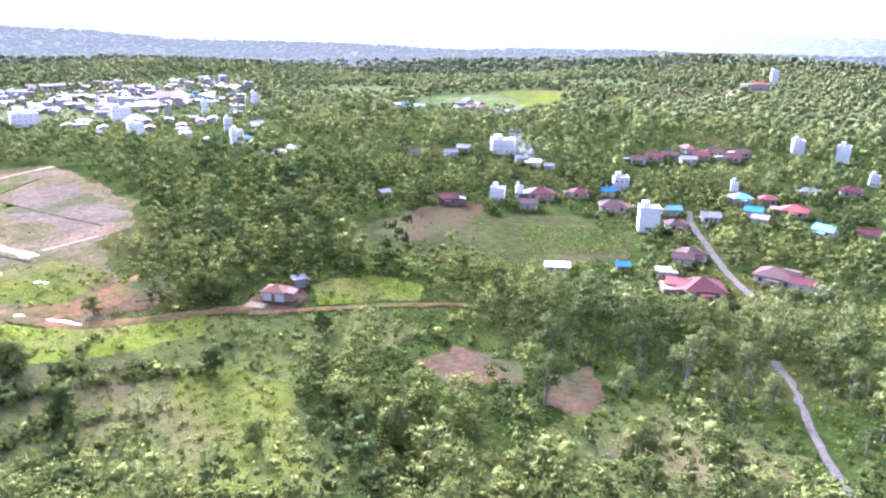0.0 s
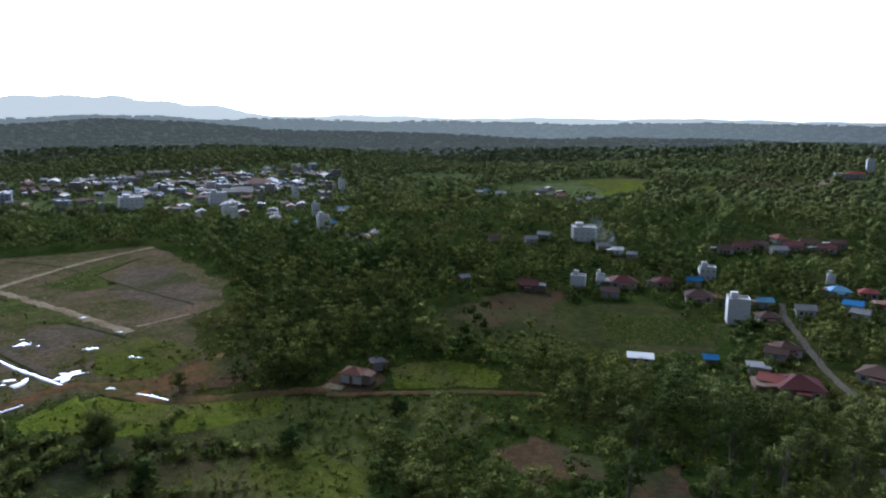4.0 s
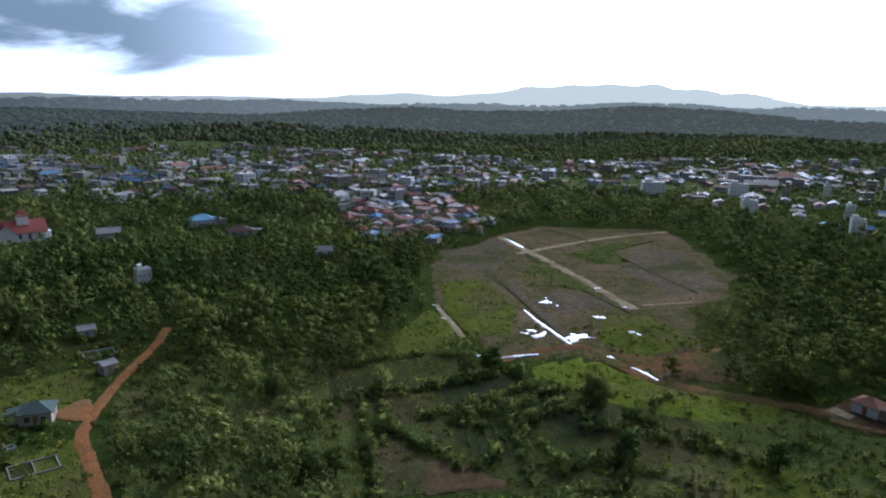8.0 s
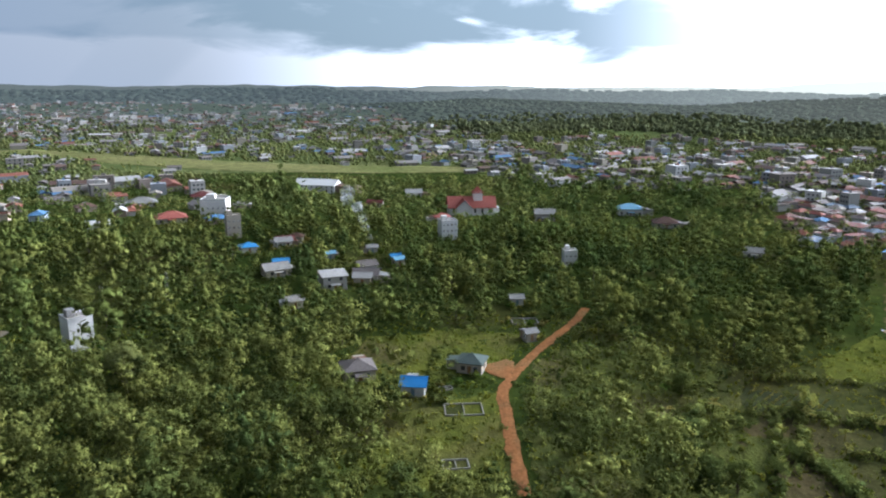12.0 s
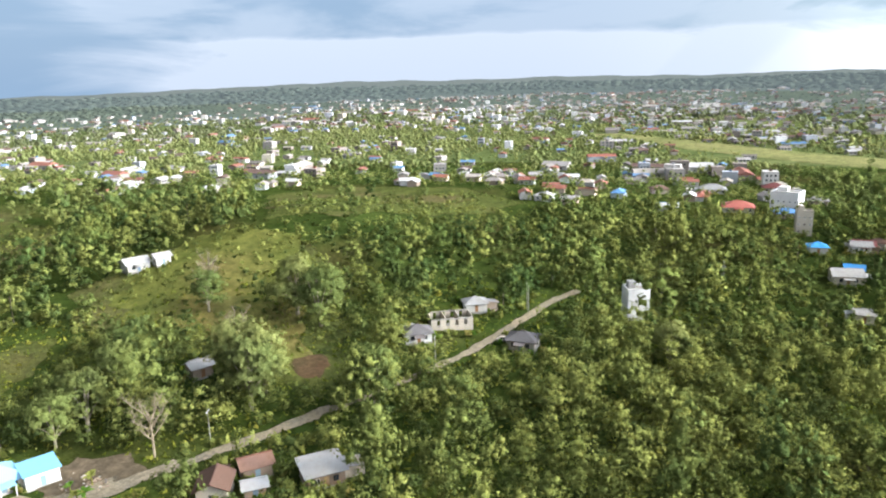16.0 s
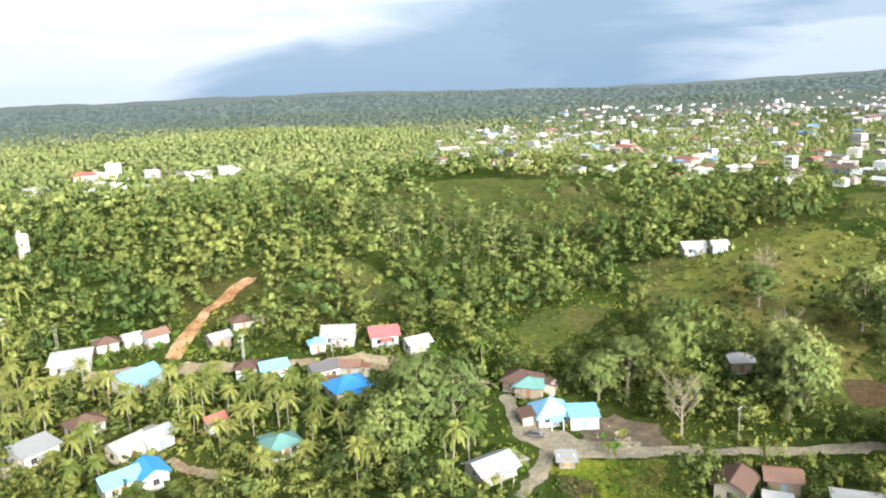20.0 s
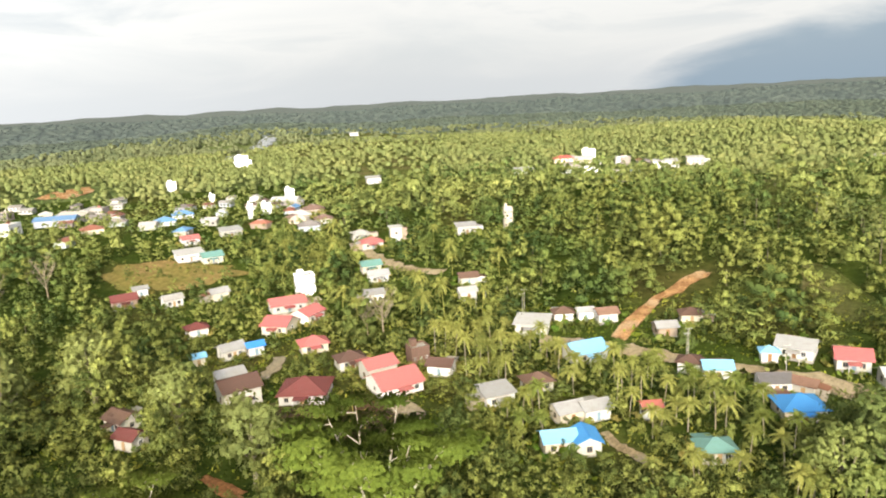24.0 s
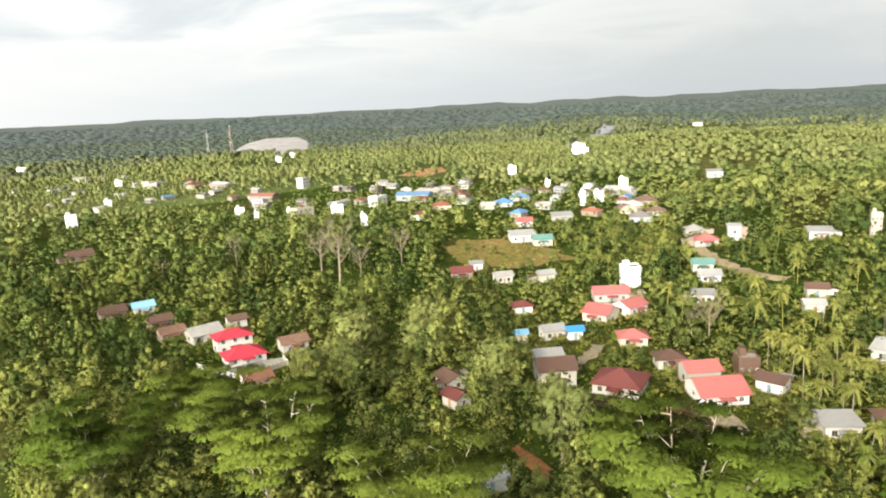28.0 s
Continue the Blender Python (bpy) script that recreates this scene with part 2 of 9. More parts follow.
def leaf_material(name, dark, light, dry, glow=0.12, rough=0.55, grain=2.2, gaps=3.4, own_share=0.9, vary=1.0, lift=0.0):
    """Foliage: colour drifts from tree to tree and from leaf clump to leaf clump; some light passes through."""
    m, nt, bsdf, N, L = node_material(name)
    g = N("ShaderNodeNewGeometry")
    o = N("ShaderNodeObjectInfo")
    tree = noise_node(N, L, g.outputs["Position"], 0.055, 2.0, 0.5)
    stand = noise_node(N, L, g.outputs["Position"], 0.014, 3.0, 0.6)
    col = mix_col(N, L, spread(N, L, tree, 0.32, 0.68), dark, light)
    col = mix_col(N, L, spread(N, L, stand, 0.44, 0.62), col, dry)
    col = mix_col(N, L, spread(N, L, o.outputs["Random"], 0.5, 1.15), col, dry)
    col = mix_col(N, L, spread(N, L, o.outputs["Random"], 0.45, -0.4), col, mix_col(N, L, 1.0, dark, (0.62, 0.66, 0.75), "MULTIPLY"))
    sort = N("ShaderNodeAttribute")
    sort.attribute_name = "kind"
    col = mix_col(N, L, spread(N, L, sort.outputs["Fac"], 0.0, 1.1 / vary), col, dry)
    col = mix_col(N, L, spread(N, L, sort.outputs["Fac"], 0.0, -1.2 / vary), col, mix_col(N, L, 1.0, dark, (0.55, 0.60, 0.66), "MULTIPLY"))
    col = mix_col(N, L, spread(N, L, g.outputs["Random Per Island"], 0.0, 1.0), mix_col(N, L, 1.0, col, (0.84, 0.86, 0.82), "MULTIPLY"), mix_col(N, L, 1.0, col, (1.12, 1.11, 1.07), "MULTIPLY"))
    L(col, bsdf.inputs["Base Color"])
    bsdf.inputs["Roughness"].default_value = rough
    bsdf.inputs["Specular IOR Level"].default_value = 0.0
    lump = noise_node(N, L, g.outputs["Position"], grain, 3.0, 0.7)
    # shading normals follow the crown instead of each leaf, which softens light and shade
    facing, turn = N("ShaderNodeAttribute"), N("ShaderNodeVectorTransform")
    facing.attribute_name = "facing"
    turn.vector_type, turn.convert_from, turn.convert_to = "VECTOR", "OBJECT", "WORLD"
    L(facing.outputs["Vector"], turn.inputs[0])
    own, both, unit = N("ShaderNodeVectorMath"), N("ShaderNodeVectorMath"), N("ShaderNodeVectorMath")
    own.operation, both.operation, unit.operation = "SCALE", "ADD", "NORMALIZE"
    L(g.outputs["Normal"], own.inputs[0])
    own.inputs["Scale"].default_value = own_share
    L(own.outputs[0], both.inputs[0])
    L(turn.outputs[0], both.inputs[1])
    # lift tips the shading normals upward, which evens the light over crowns
    rise = N("ShaderNodeVectorMath")
    rise.operation = "ADD"
    rise.inputs[1].default_value = (0, 0, lift)
    L(both.outputs[0], rise.inputs[0])
    L(rise.outputs[0], unit.inputs[0])
    bp = N("ShaderNodeBump")
    bp.inputs["Strength"].default_value, bp.inputs["Distance"].default_value = 0.6, 0.3
    L(lump, bp.inputs["Height"])
    L(unit.outputs[0], bp.inputs["Normal"])
    L(bp.outputs[0], bsdf.inputs["Normal"])
    # shade between leaves put into the colour: hollows darker, raised spots brighter
    col = mix_col(N, L, spread(N, L, lump, 0.49 - 0.13 / vary, 0.49 + 0.13 / vary), mix_col(N, L, 1.0, col, (0.70, 0.73, 0.70), "MULTIPLY"), mix_col(N, L, 1.0, col, (1.12, 1.1, 1.05), "MULTIPLY"))
    L(col, bsdf.inputs["Base Color"])
    tr = N("ShaderNodeBsdfTranslucent")
    L(mix_col(N, L, 1.0, col, (1.08, 1.10, 0.74), "MULTIPLY"), tr.inputs["Color"])
    ms = N("ShaderNodeMixShader")
    ms.inputs[0].default_value = glow
    L(bsdf.outputs[0], ms.inputs[1])
    L(tr.outputs[0], ms.inputs[2])
    if gaps:
        # a spray is many small leaves with air between
        air = noise_node(N, L, g.outputs["Position"], gaps, 1.0, 0.5)
        r = N("ShaderNodeMapRange")
        L(air, r.inputs[0])
        r.inputs[1].default_value, r.inputs[2].default_value = 0.40, 0.43
        clear, leafy = N("ShaderNodeBsdfTransparent"), N("ShaderNodeMixShader")
        L(r.outputs[0], leafy.inputs[0])
        L(clear.outputs[0], leafy.inputs[1])
        L(ms.outputs[0], leafy.inputs[2])
        ms = leafy
    L(ms.outputs[0], nt.nodes["Material Output"].inputs["Surface"])
    return m


def painted(name, colours, rough=0.7, dirt=(0.20, 0.18, 0.15), amount=0.55, ribs=0.0, metal=0.0, each="object"):
    """Paint or sheet metal that differs from object to object, with stains; ribs: the pitch of a corrugated sheet."""
    m, nt, bsdf, N, L = node_material(name)
    g = N("ShaderNodeNewGeometry")
    o = N("ShaderNodeObjectInfo")
    tc = N("ShaderNodeTexCoord")
    cr = N("ShaderNodeValToRGB")
    cr.color_ramp.interpolation = "CONSTANT"
    el = cr.color_ramp.elements
    while len(el) < len(colours):
        el.new(0.5)
    for i, c in enumerate(colours):
        el[i].position, el[i].color = i / len(colours), (*c, 1)
    L(o.outputs["Random"] if each == "object" else g.outputs["Random Per Island"], cr.inputs[0])
    st = noise_node(N, L, g.outputs["Position"], 0.9, 6.0, 0.65)
    fine = noise_node(N, L, g.outputs["Position"], 7.0, 3.0, 0.6)
    col = mix_col(N, L, spread(N, L, st, 0.46, 0.46 + 0.35 / max(amount, 0.05)), cr.outputs[0], dirt)
    col = mix_col(N, L, spread(N, L, fine, 0.2, 0.8), mix_col(N, L, 1.0, col, (0.82, 0.82, 0.82), "MULTIPLY"), col)
    L(col, bsdf.inputs["Base Color"])
    bsdf.inputs["Roughness"].default_value, bsdf.inputs["Metallic"].default_value = max(rough, 0.6), metal
    bsdf.inputs["Specular IOR Level"].default_value = 0.02
    if ribs:
        wv = N("ShaderNodeTexWave")
        wv.bands_direction = "X"
        wv.inputs["Scale"].default_value = 0.314 / ribs
        wv.inputs["Distortion"].default_value = 0.0
        L(tc.outputs["Object"], wv.inputs["Vector"])
        bp = N("ShaderNodeBump")
        bp.inputs["Strength"].default_value, bp.inputs["Distance"].default_value = 0.6, 0.05
        L(wv.outputs[1], bp.inputs["Height"])
        L(bp.outputs[0], bsdf.inputs["Normal"])
    return m


def glassy(name, col, rough=0.12, edge=False):
    m, nt, bsdf, N, L = node_material(name)
    bsdf.inputs["Base Color"].default_value = (*col, 1)
    bsdf.inputs["Roughness"].default_value = rough
    if edge:
        ragged_edge(nt, bsdf, N, L, N("ShaderNodeNewGeometry"))
    return m


M_LAND = surface("scrub_grass", (0.026, 0.042, 0.010), (0.046, 0.064, 0.015), (0.062, 0.060, 0.020), 0.05, 1.1, 0.9, 0.8, depth=0.5)
M_GRASS = surface("meadow_grass", (0.056, 0.071, 0.021), (0.092, 0.103, 0.030), (0.112, 0.098, 0.043), 0.09, 1.6, 0.9, 1.0, depth=0.5)
M_LUSH = surface("lush_grass", (0.094, 0.124, 0.016), (0.150, 0.172, 0.026), (0.125, 0.125, 0.036), 0.16, 1.6, 0.9, 1.0, depth=0.5)
M_WEEDS = surface("tall_weeds", (0.074, 0.092, 0.018), (0.118, 0.128, 0.026), (0.108, 0.096, 0.040), 0.10, 1.6, 0.9, 1.0, depth=0.5)
M_DRY = surface("dry_pasture", (0.124, 0.130, 0.034), (0.094, 0.112, 0.028), (0.160, 0.136, 0.048), 0.06, 1.4, 0.9, 0.7, depth=0.4)
M_FIELD = surface("tilled_field", (0.040, 0.047, 0.017), (0.062, 0.068, 0.022), (0.080, 0.066, 0.033), 0.06, 1.2, 0.9, 0.8, depth=0.4)
M_ESTATE = surface("graded_earth", (0.076, 0.074, 0.030), (0.116, 0.092, 0.050), (0.146, 0.104, 0.070), 0.11, 1.0, 0.9, 0.7, depth=0.4, bias=(0.42, 0.58))
M_SAND = surface("sandy_track", (0.320, 0.260, 0.180), (0.250, 0.198, 0.132), (0.215, 0.160, 0.102), 0.2, 2.0, 0.9, 0.4)
M_LATERITE = surface("laterite_track", (0.30, 0.135, 0.058), (0.22, 0.100, 0.045), (0.20, 0.125, 0.06), 0.22, 2.0, 0.9, 0.6, bias=(0.42, 0.6))
M_OCHRE = surface("ochre_grass", (0.20, 0.150, 0.055), (0.135, 0.125, 0.040), (0.24, 0.155, 0.075), 0.08, 1.4, 0.9, 0.7, depth=0.4)
M_SCAR = surface("cut_clay", (0.42, 0.235, 0.12), (0.27, 0.14, 0.068), (0.44, 0.30, 0.19), 0.35, 1.2, 0.9, 1.0, depth=0.8, bias=(0.42, 0.58))
M_REDSOIL = surface("red_soil", (0.105, 0.062, 0.038), (0.080, 0.062, 0.034), (0.066, 0.078, 0.030), 0.12, 1.4, 0.95, 0.7, depth=0.3)
M_REDEARTH = surface("red_earth", (0.175, 0.090, 0.046), (0.120, 0.075, 0.036), (0.086, 0.082, 0.030), 0.12, 1.4, 0.95, 0.7, depth=0.3)
M_ROAD = surface("worn_road", (0.235, 0.200, 0.150), (0.185, 0.160, 0.122), (0.25, 0.205, 0.15), 0.25, 3.0, 0.92, 0.2)
M_LANE = surface("grey_lane", (0.125, 0.112, 0.094), (0.100, 0.090, 0.076), (0.135, 0.115, 0.090), 0.25, 3.0, 0.92, 0.2)
M_PADDY = surface("wet_paddy", (0.030, 0.037, 0.018), (0.048, 0.056, 0.024), (0.040, 0.034, 0.022), 0.12, 1.4, 0.92, 0.4, depth=0.2)
M_RUNWAY = surface("airstrip_grass", (0.158, 0.165, 0.068), (0.195, 0.188, 0.083), (0.128, 0.150, 0.053), 0.03, 0.6, 0.9, 0.2)
M_BARESOIL = surface("grey_soil", (0.128, 0.100, 0.072), (0.096, 0.077, 0.054), (0.064, 0.068, 0.030), 0.09, 1.2, 0.9, 0.5, depth=0.2)
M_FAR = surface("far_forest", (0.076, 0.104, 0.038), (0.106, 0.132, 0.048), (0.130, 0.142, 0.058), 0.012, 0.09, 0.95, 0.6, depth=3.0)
# haze is painted into these as emission, more with each farther ring
M_FAR_1 = surface("painted_haze_near", (0.034, 0.045, 0.032), (0.050, 0.062, 0.040), (0.060, 0.070, 0.047), 0.022, 0.12, 0.95, 0.15, depth=2.0, bias=(0.38, 0.62), glow=(0.056, 0.074, 0.076), sunward_haze=(0.120, 0.138, 0.128))
M_FAR_2 = surface("painted_haze_middle", (0.022, 0.030, 0.024), (0.036, 0.045, 0.034), (0.042, 0.050, 0.038), 0.014, 0.08, 0.95, 0.3, depth=6.0, bias=(0.38, 0.62), glow=(0.088, 0.116, 0.128), sunward_haze=(0.36, 0.42, 0.41))
M_FAR_3 = surface("painted_haze_far", (0.012, 0.018, 0.017), (0.026, 0.033, 0.028), None, 0.008, 0.04, 0.95, 0.6, depth=14.0, glow=(0.150, 0.182, 0.184), sunward_haze=(1.18, 1.27, 1.16))
M_WATER = glassy("still_water", (0.10, 0.10, 0.08), 0.06, True)
# rough pale grey: the reflected sky is put into the lake's colour
M_LAKE = surface("lake_painted_reflection", (0.36, 0.33, 0.335), (0.32, 0.30, 0.31), None, 0.01, 0.2, 0.7, 0.0)
M_LEAF = leaf_material("broad_leaves", (0.058, 0.092, 0.029), (0.113, 0.148, 0.040), (0.172, 0.186, 0.054), 0.07, own_share=0.38)
M_LEAF_PALE = leaf_material("pale_leaves", (0.080, 0.108, 0.036), (0.132, 0.162, 0.050), (0.190, 0.202, 0.074))
M_LEAF_RAIN = leaf_material("rain_tree_leaves", (0.066, 0.104, 0.020), (0.096, 0.136, 0.025), (0.116, 0.148, 0.030), 0.2, gaps=0, own_share=0.4, lift=0.8)
M_LIMB = surface("pale_limbs", (0.46, 0.42, 0.34), (0.36, 0.32, 0.25), None, 1.0, 9.0, 0.9, 0.4)
M_PALM = leaf_material("palm_fronds", (0.066, 0.098, 0.024), (0.120, 0.150, 0.036), (0.195, 0.192, 0.058), 0.14, gaps=0)
M_BANANA = leaf_material("banana_leaves", (0.06, 0.13, 0.02), (0.10, 0.18, 0.03), (0.24, 0.20, 0.07), 0.3, gaps=0)
# leaves turn greyer with distance: haze put into their base colour
M_FAR_LEAF = leaf_material("far_canopy_hazed", (0.092, 0.126, 0.048), (0.150, 0.180, 0.066), (0.195, 0.205, 0.084), 0.18, 0.7, 0.8, 0, 0.2, 0.35, 0.9)
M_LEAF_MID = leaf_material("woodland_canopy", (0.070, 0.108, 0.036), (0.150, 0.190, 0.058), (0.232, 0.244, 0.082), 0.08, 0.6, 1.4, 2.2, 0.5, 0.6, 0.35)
M_FARTHER_LEAF = leaf_material("farther_canopy_hazed", (0.080, 0.100, 0.054), (0.118, 0.138, 0.072), (0.155, 0.168, 0.092), 0.18, 0.7, 0.8, 0, 0.15, 0.3, 1.0)
M_BARK = surface("bark", (0.20, 0.17, 0.13), (0.12, 0.10, 0.075), None, 1.0, 9.0, 0.9, 0.5)
M_DEAD_WOOD = surface("dead_wood", (0.30, 0.25, 0.185), (0.22, 0.18, 0.13), None, 1.0, 9.0, 0.9, 0.5)
M_PALE_BARK = surface("pale_bark", (0.30, 0.26, 0.20), (0.22, 0.19, 0.14), None, 1.0, 9.0, 0.9, 0.5)
WHITES = [(0.45, 0.45, 0.425), (0.53, 0.52, 0.49), (0.38, 0.37, 0.335), (0.45, 0.40, 0.31), (0.34, 0.33, 0.29)]
M_WALL = painted("plaster", WHITES, 0.75, (0.32, 0.29, 0.24), 0.4)
M_TOWER = painted("white_paint", [(0.66, 0.66, 0.64), (0.70, 0.69, 0.67), (0.60, 0.60, 0.58)], 0.75, (0.38, 0.35, 0.30), 0.35)
M_WALL_MIX = painted("mixed_walls", WHITES + [(0.36, 0.40, 0.36), (0.46, 0.38, 0.28), (0.32, 0.27, 0.21), (0.38, 0.42, 0.45), (0.22, 0.17, 0.13)], 0.75, (0.28, 0.25, 0.2), 0.5)
M_BARE_WALL = painted("bare_render", [(0.31, 0.28, 0.23), (0.35, 0.31, 0.25)], 0.85, (0.22, 0.19, 0.15), 0.5)
M_WOOD_WALL = painted("weathered_boards", [(0.20, 0.15, 0.11), (0.26, 0.20, 0.15)], 0.85, (0.12, 0.10, 0.08), 0.5)
M_RED = painted("red_roof", [(0.28, 0.075, 0.060), (0.305, 0.100, 0.080)], 0.5, (0.20, 0.092, 0.072), 0.5, 0.25)
M_CRIMSON = painted("crimson_roof", [(0.36, 0.040, 0.058), (0.33, 0.036, 0.052)], 0.5, (0.24, 0.05, 0.05), 0.3, 0.25)
M_PINK = painted("faded_red_roof", [(0.30, 0.088, 0.086), (0.32, 0.104, 0.098)], 0.5, (0.23, 0.12, 0.10), 0.5, 0.25)
M_MAROON = painted("maroon_roof", [(0.135, 0.045, 0.042), (0.115, 0.040, 0.037)], 0.55, (0.091, 0.053, 0.046), 0.5, 0.25)
M_BROWN = painted("brown_roof", [(0.088, 0.052, 0.042), (0.108, 0.066, 0.050)], 0.6, (0.070, 0.051, 0.039), 0.5, 0.25)
M_RUST = painted("rusty_roof", [(0.175, 0.085, 0.055), (0.165, 0.098, 0.072)], 0.7, (0.105, 0.058, 0.04), 0.8, 0.2)
M_GREY = painted("grey_roof", [(0.271, 0.263, 0.246), (0.225, 0.225, 0.217)], 0.5, (0.153, 0.128, 0.102), 0.6, 0.2)
M_DARK = painted("dark_roof", [(0.10, 0.095, 0.095), (0.13, 0.115, 0.11)], 0.6, (0.07, 0.06, 0.055), 0.5, 0.2)
M_DARKGREEN = painted("dark_green_roof", [(0.060, 0.088, 0.080), (0.075, 0.100, 0.092)], 0.6, (0.06, 0.065, 0.055), 0.5, 0.2)
M_ZINC = painted("zinc_roof", [(0.25, 0.25, 0.245), (0.30, 0.298, 0.285)], 0.4, (0.20, 0.165, 0.13), 0.5, 0.2)
M_BLUE = painted("blue_roof", [(0.027, 0.170, 0.396), (0.041, 0.201, 0.411)], 0.45, (0.063, 0.164, 0.298), 0.3, 0.25)
M_SKYBLUE = painted("light_blue_roof", [(0.140, 0.326, 0.463), (0.177, 0.362, 0.491)], 0.45, (0.168, 0.289, 0.370), 0.4, 0.25)
M_TEAL = painted("teal_roof", [(0.082, 0.174, 0.159), (0.096, 0.195, 0.172)], 0.5, (0.079, 0.118, 0.102), 0.5, 0.25)
M_TOWN_ROOF = painted("town_roofs", [(0.214, 0.085, 0.062), (0.287, 0.272, 0.257), (0.140, 0.087, 0.072), (0.375, 0.367, 0.352), (0.227, 0.204, 0.188), (0.271, 0.104, 0.073), (0.165, 0.149, 0.142), (0.344, 0.313, 0.268), (0.088, 0.203, 0.355), (0.409, 0.409, 0.393)], 0.5, (0.140, 0.101, 0.079), 0.5, 0.25)
M_RED_TOWN = painted("red_town_roofs", [(0.200, 0.071, 0.055), (0.243, 0.091, 0.068), (0.141, 0.073, 0.061), (0.190, 0.162, 0.150), (0.185, 0.078, 0.063), (0.090, 0.140, 0.195), (0.154, 0.101, 0.085)], 0.5, (0.113, 0.067, 0.052), 0.5, 0.25)
FAR_ROOFS = [(0.156, 0.068, 0.052), (0.218, 0.208, 0.198), (0.104, 0.068, 0.058), (0.286, 0.281, 0.270), (0.172, 0.156, 0.146), (0.198, 0.083, 0.062), (0.125, 0.114, 0.110), (0.260, 0.239, 0.208), (0.078, 0.156, 0.260), (0.312, 0.312, 0.302)]
M_TOWN_ROOF_FAR = painted("far_town_roofs", FAR_ROOFS, 0.5, (0.2, 0.15, 0.12), 0.4, each="island")
M_TOWN_WALL_FAR = painted("far_town_walls", [(0.52, 0.52, 0.50), (0.30, 0.30, 0.28), (0.22, 0.21, 0.19), (0.40, 0.39, 0.36), (0.34, 0.31, 0.25), (0.29, 0.31, 0.33), (0.20, 0.17, 0.15), (0.24, 0.22, 0.20)], 0.75, (0.25, 0.22, 0.18), 0.5, each="island")
M_TUFT = leaf_material("grass_blades", (0.080, 0.125, 0.014), (0.13, 0.175, 0.02), (0.20, 0.19, 0.04), 0.2, 0.7, gaps=0)
M_GLASS = glassy("window_glass", (0.03, 0.035, 0.04), 0.1)
M_FRAME = painted("window_frames", [(0.35, 0.30, 0.25), (0.62, 0.62, 0.60), (0.22, 0.15, 0.10)], 0.6, (0.2, 0.17, 0.14), 0.2)
M_DOOR = painted("wooden_doors", [(0.22, 0.12, 0.06), (0.30, 0.20, 0.11), (0.15, 0.22, 0.26)], 0.6, (0.12, 0.08, 0.05), 0.3)


def smoke_material():
    m, nt, bsdf, N, L = node_material("smoke")
    g = N("ShaderNodeTexCoord")
    v = noise_node(N, L, g.outputs["Object"], 0.16, 2.0, 0.5)
    bsdf.inputs["Base Color"].default_value, bsdf.inputs["Roughness"].default_value = (0.88, 0.89, 0.90, 1), 1.0
    bsdf.inputs["Specular IOR Level"].default_value = 0.0
    r = N("ShaderNodeMapRange")
    L(v, r.inputs[0])
    for i, q in zip((1, 2, 3, 4), (0.36, 0.70, 0.0, 0.20)):
        r.inputs[i].default_value = q
    L(r.outputs[0], bsdf.inputs["Alpha"])
    return m


M_SMOKE = smoke_material()
M_CONCRETE = surface("concrete", (0.31, 0.295, 0.27), (0.25, 0.235, 0.21), None, 0.5, 5.0, 0.85, 0.2)
M_STEEL = surface("mast_steel", (0.50, 0.50, 0.50), (0.42, 0.42, 0.42), None, 0.5, 5.0, 0.5, 0.0, 0.6)
M_MAST_RED = surface("mast_red", (0.44, 0.26, 0.20), (0.40, 0.22, 0.17), None, 0.5, 5.0, 0.6, 0.0)

# -- land height --

def polar(az, d):
    """The place at d metres from the middle, az degrees counter-clockwise from +y."""
    return -d * math.sin(math.radians(az)), d * math.cos(math.radians(az))


HILL_ROWS = ((135, 287.0, 21.0, 56.0), (150, 462.0, 12.6, 112.0), (118, 420.0, 11.2, 77.0), (165, 588.0, 14.0, 98.0), (172, 266.0, 8.4, 56.0), (196, 462.0, 12.6, 84.0), (208, 672.0, 12.6, 98.0), (228, 420.0, 9.8, 77.0), (236, 728.0, 12.6, 112.0), (95, 364.0, 8.4, 70.0), (14, 266.0, 7.0, 56.0), (-20, 532.0, 9.8, 84.0),
             (60, 588.0, 8.4, 98.0), (-10, 868.0, 14.0, 126.0), (20, 1064.0, 14.0, 140.0), (130, 1260.0, 16.8, 168.0), (180, 1064.0, 16.8, 154.0), (246, 1120.0, 16.8, 168.0), (186, 350.0, 16.8, 84.0), (8, 462.0, 9.8, 98.0), (-24, 1260.0, 28.0, 224.0), (205, 980.0, 22.4, 210.0),
             (215, 1820.0, 30.8, 280.0), (75, 2000.0, 24.0, 330.0), (52, 2380.0, 26.0, 336.0), (100, 3220.0, 8.0, 420.0), (160, 3640.0, 8.0, 560.0), (30, 2660.0, 42.0, 420.0))


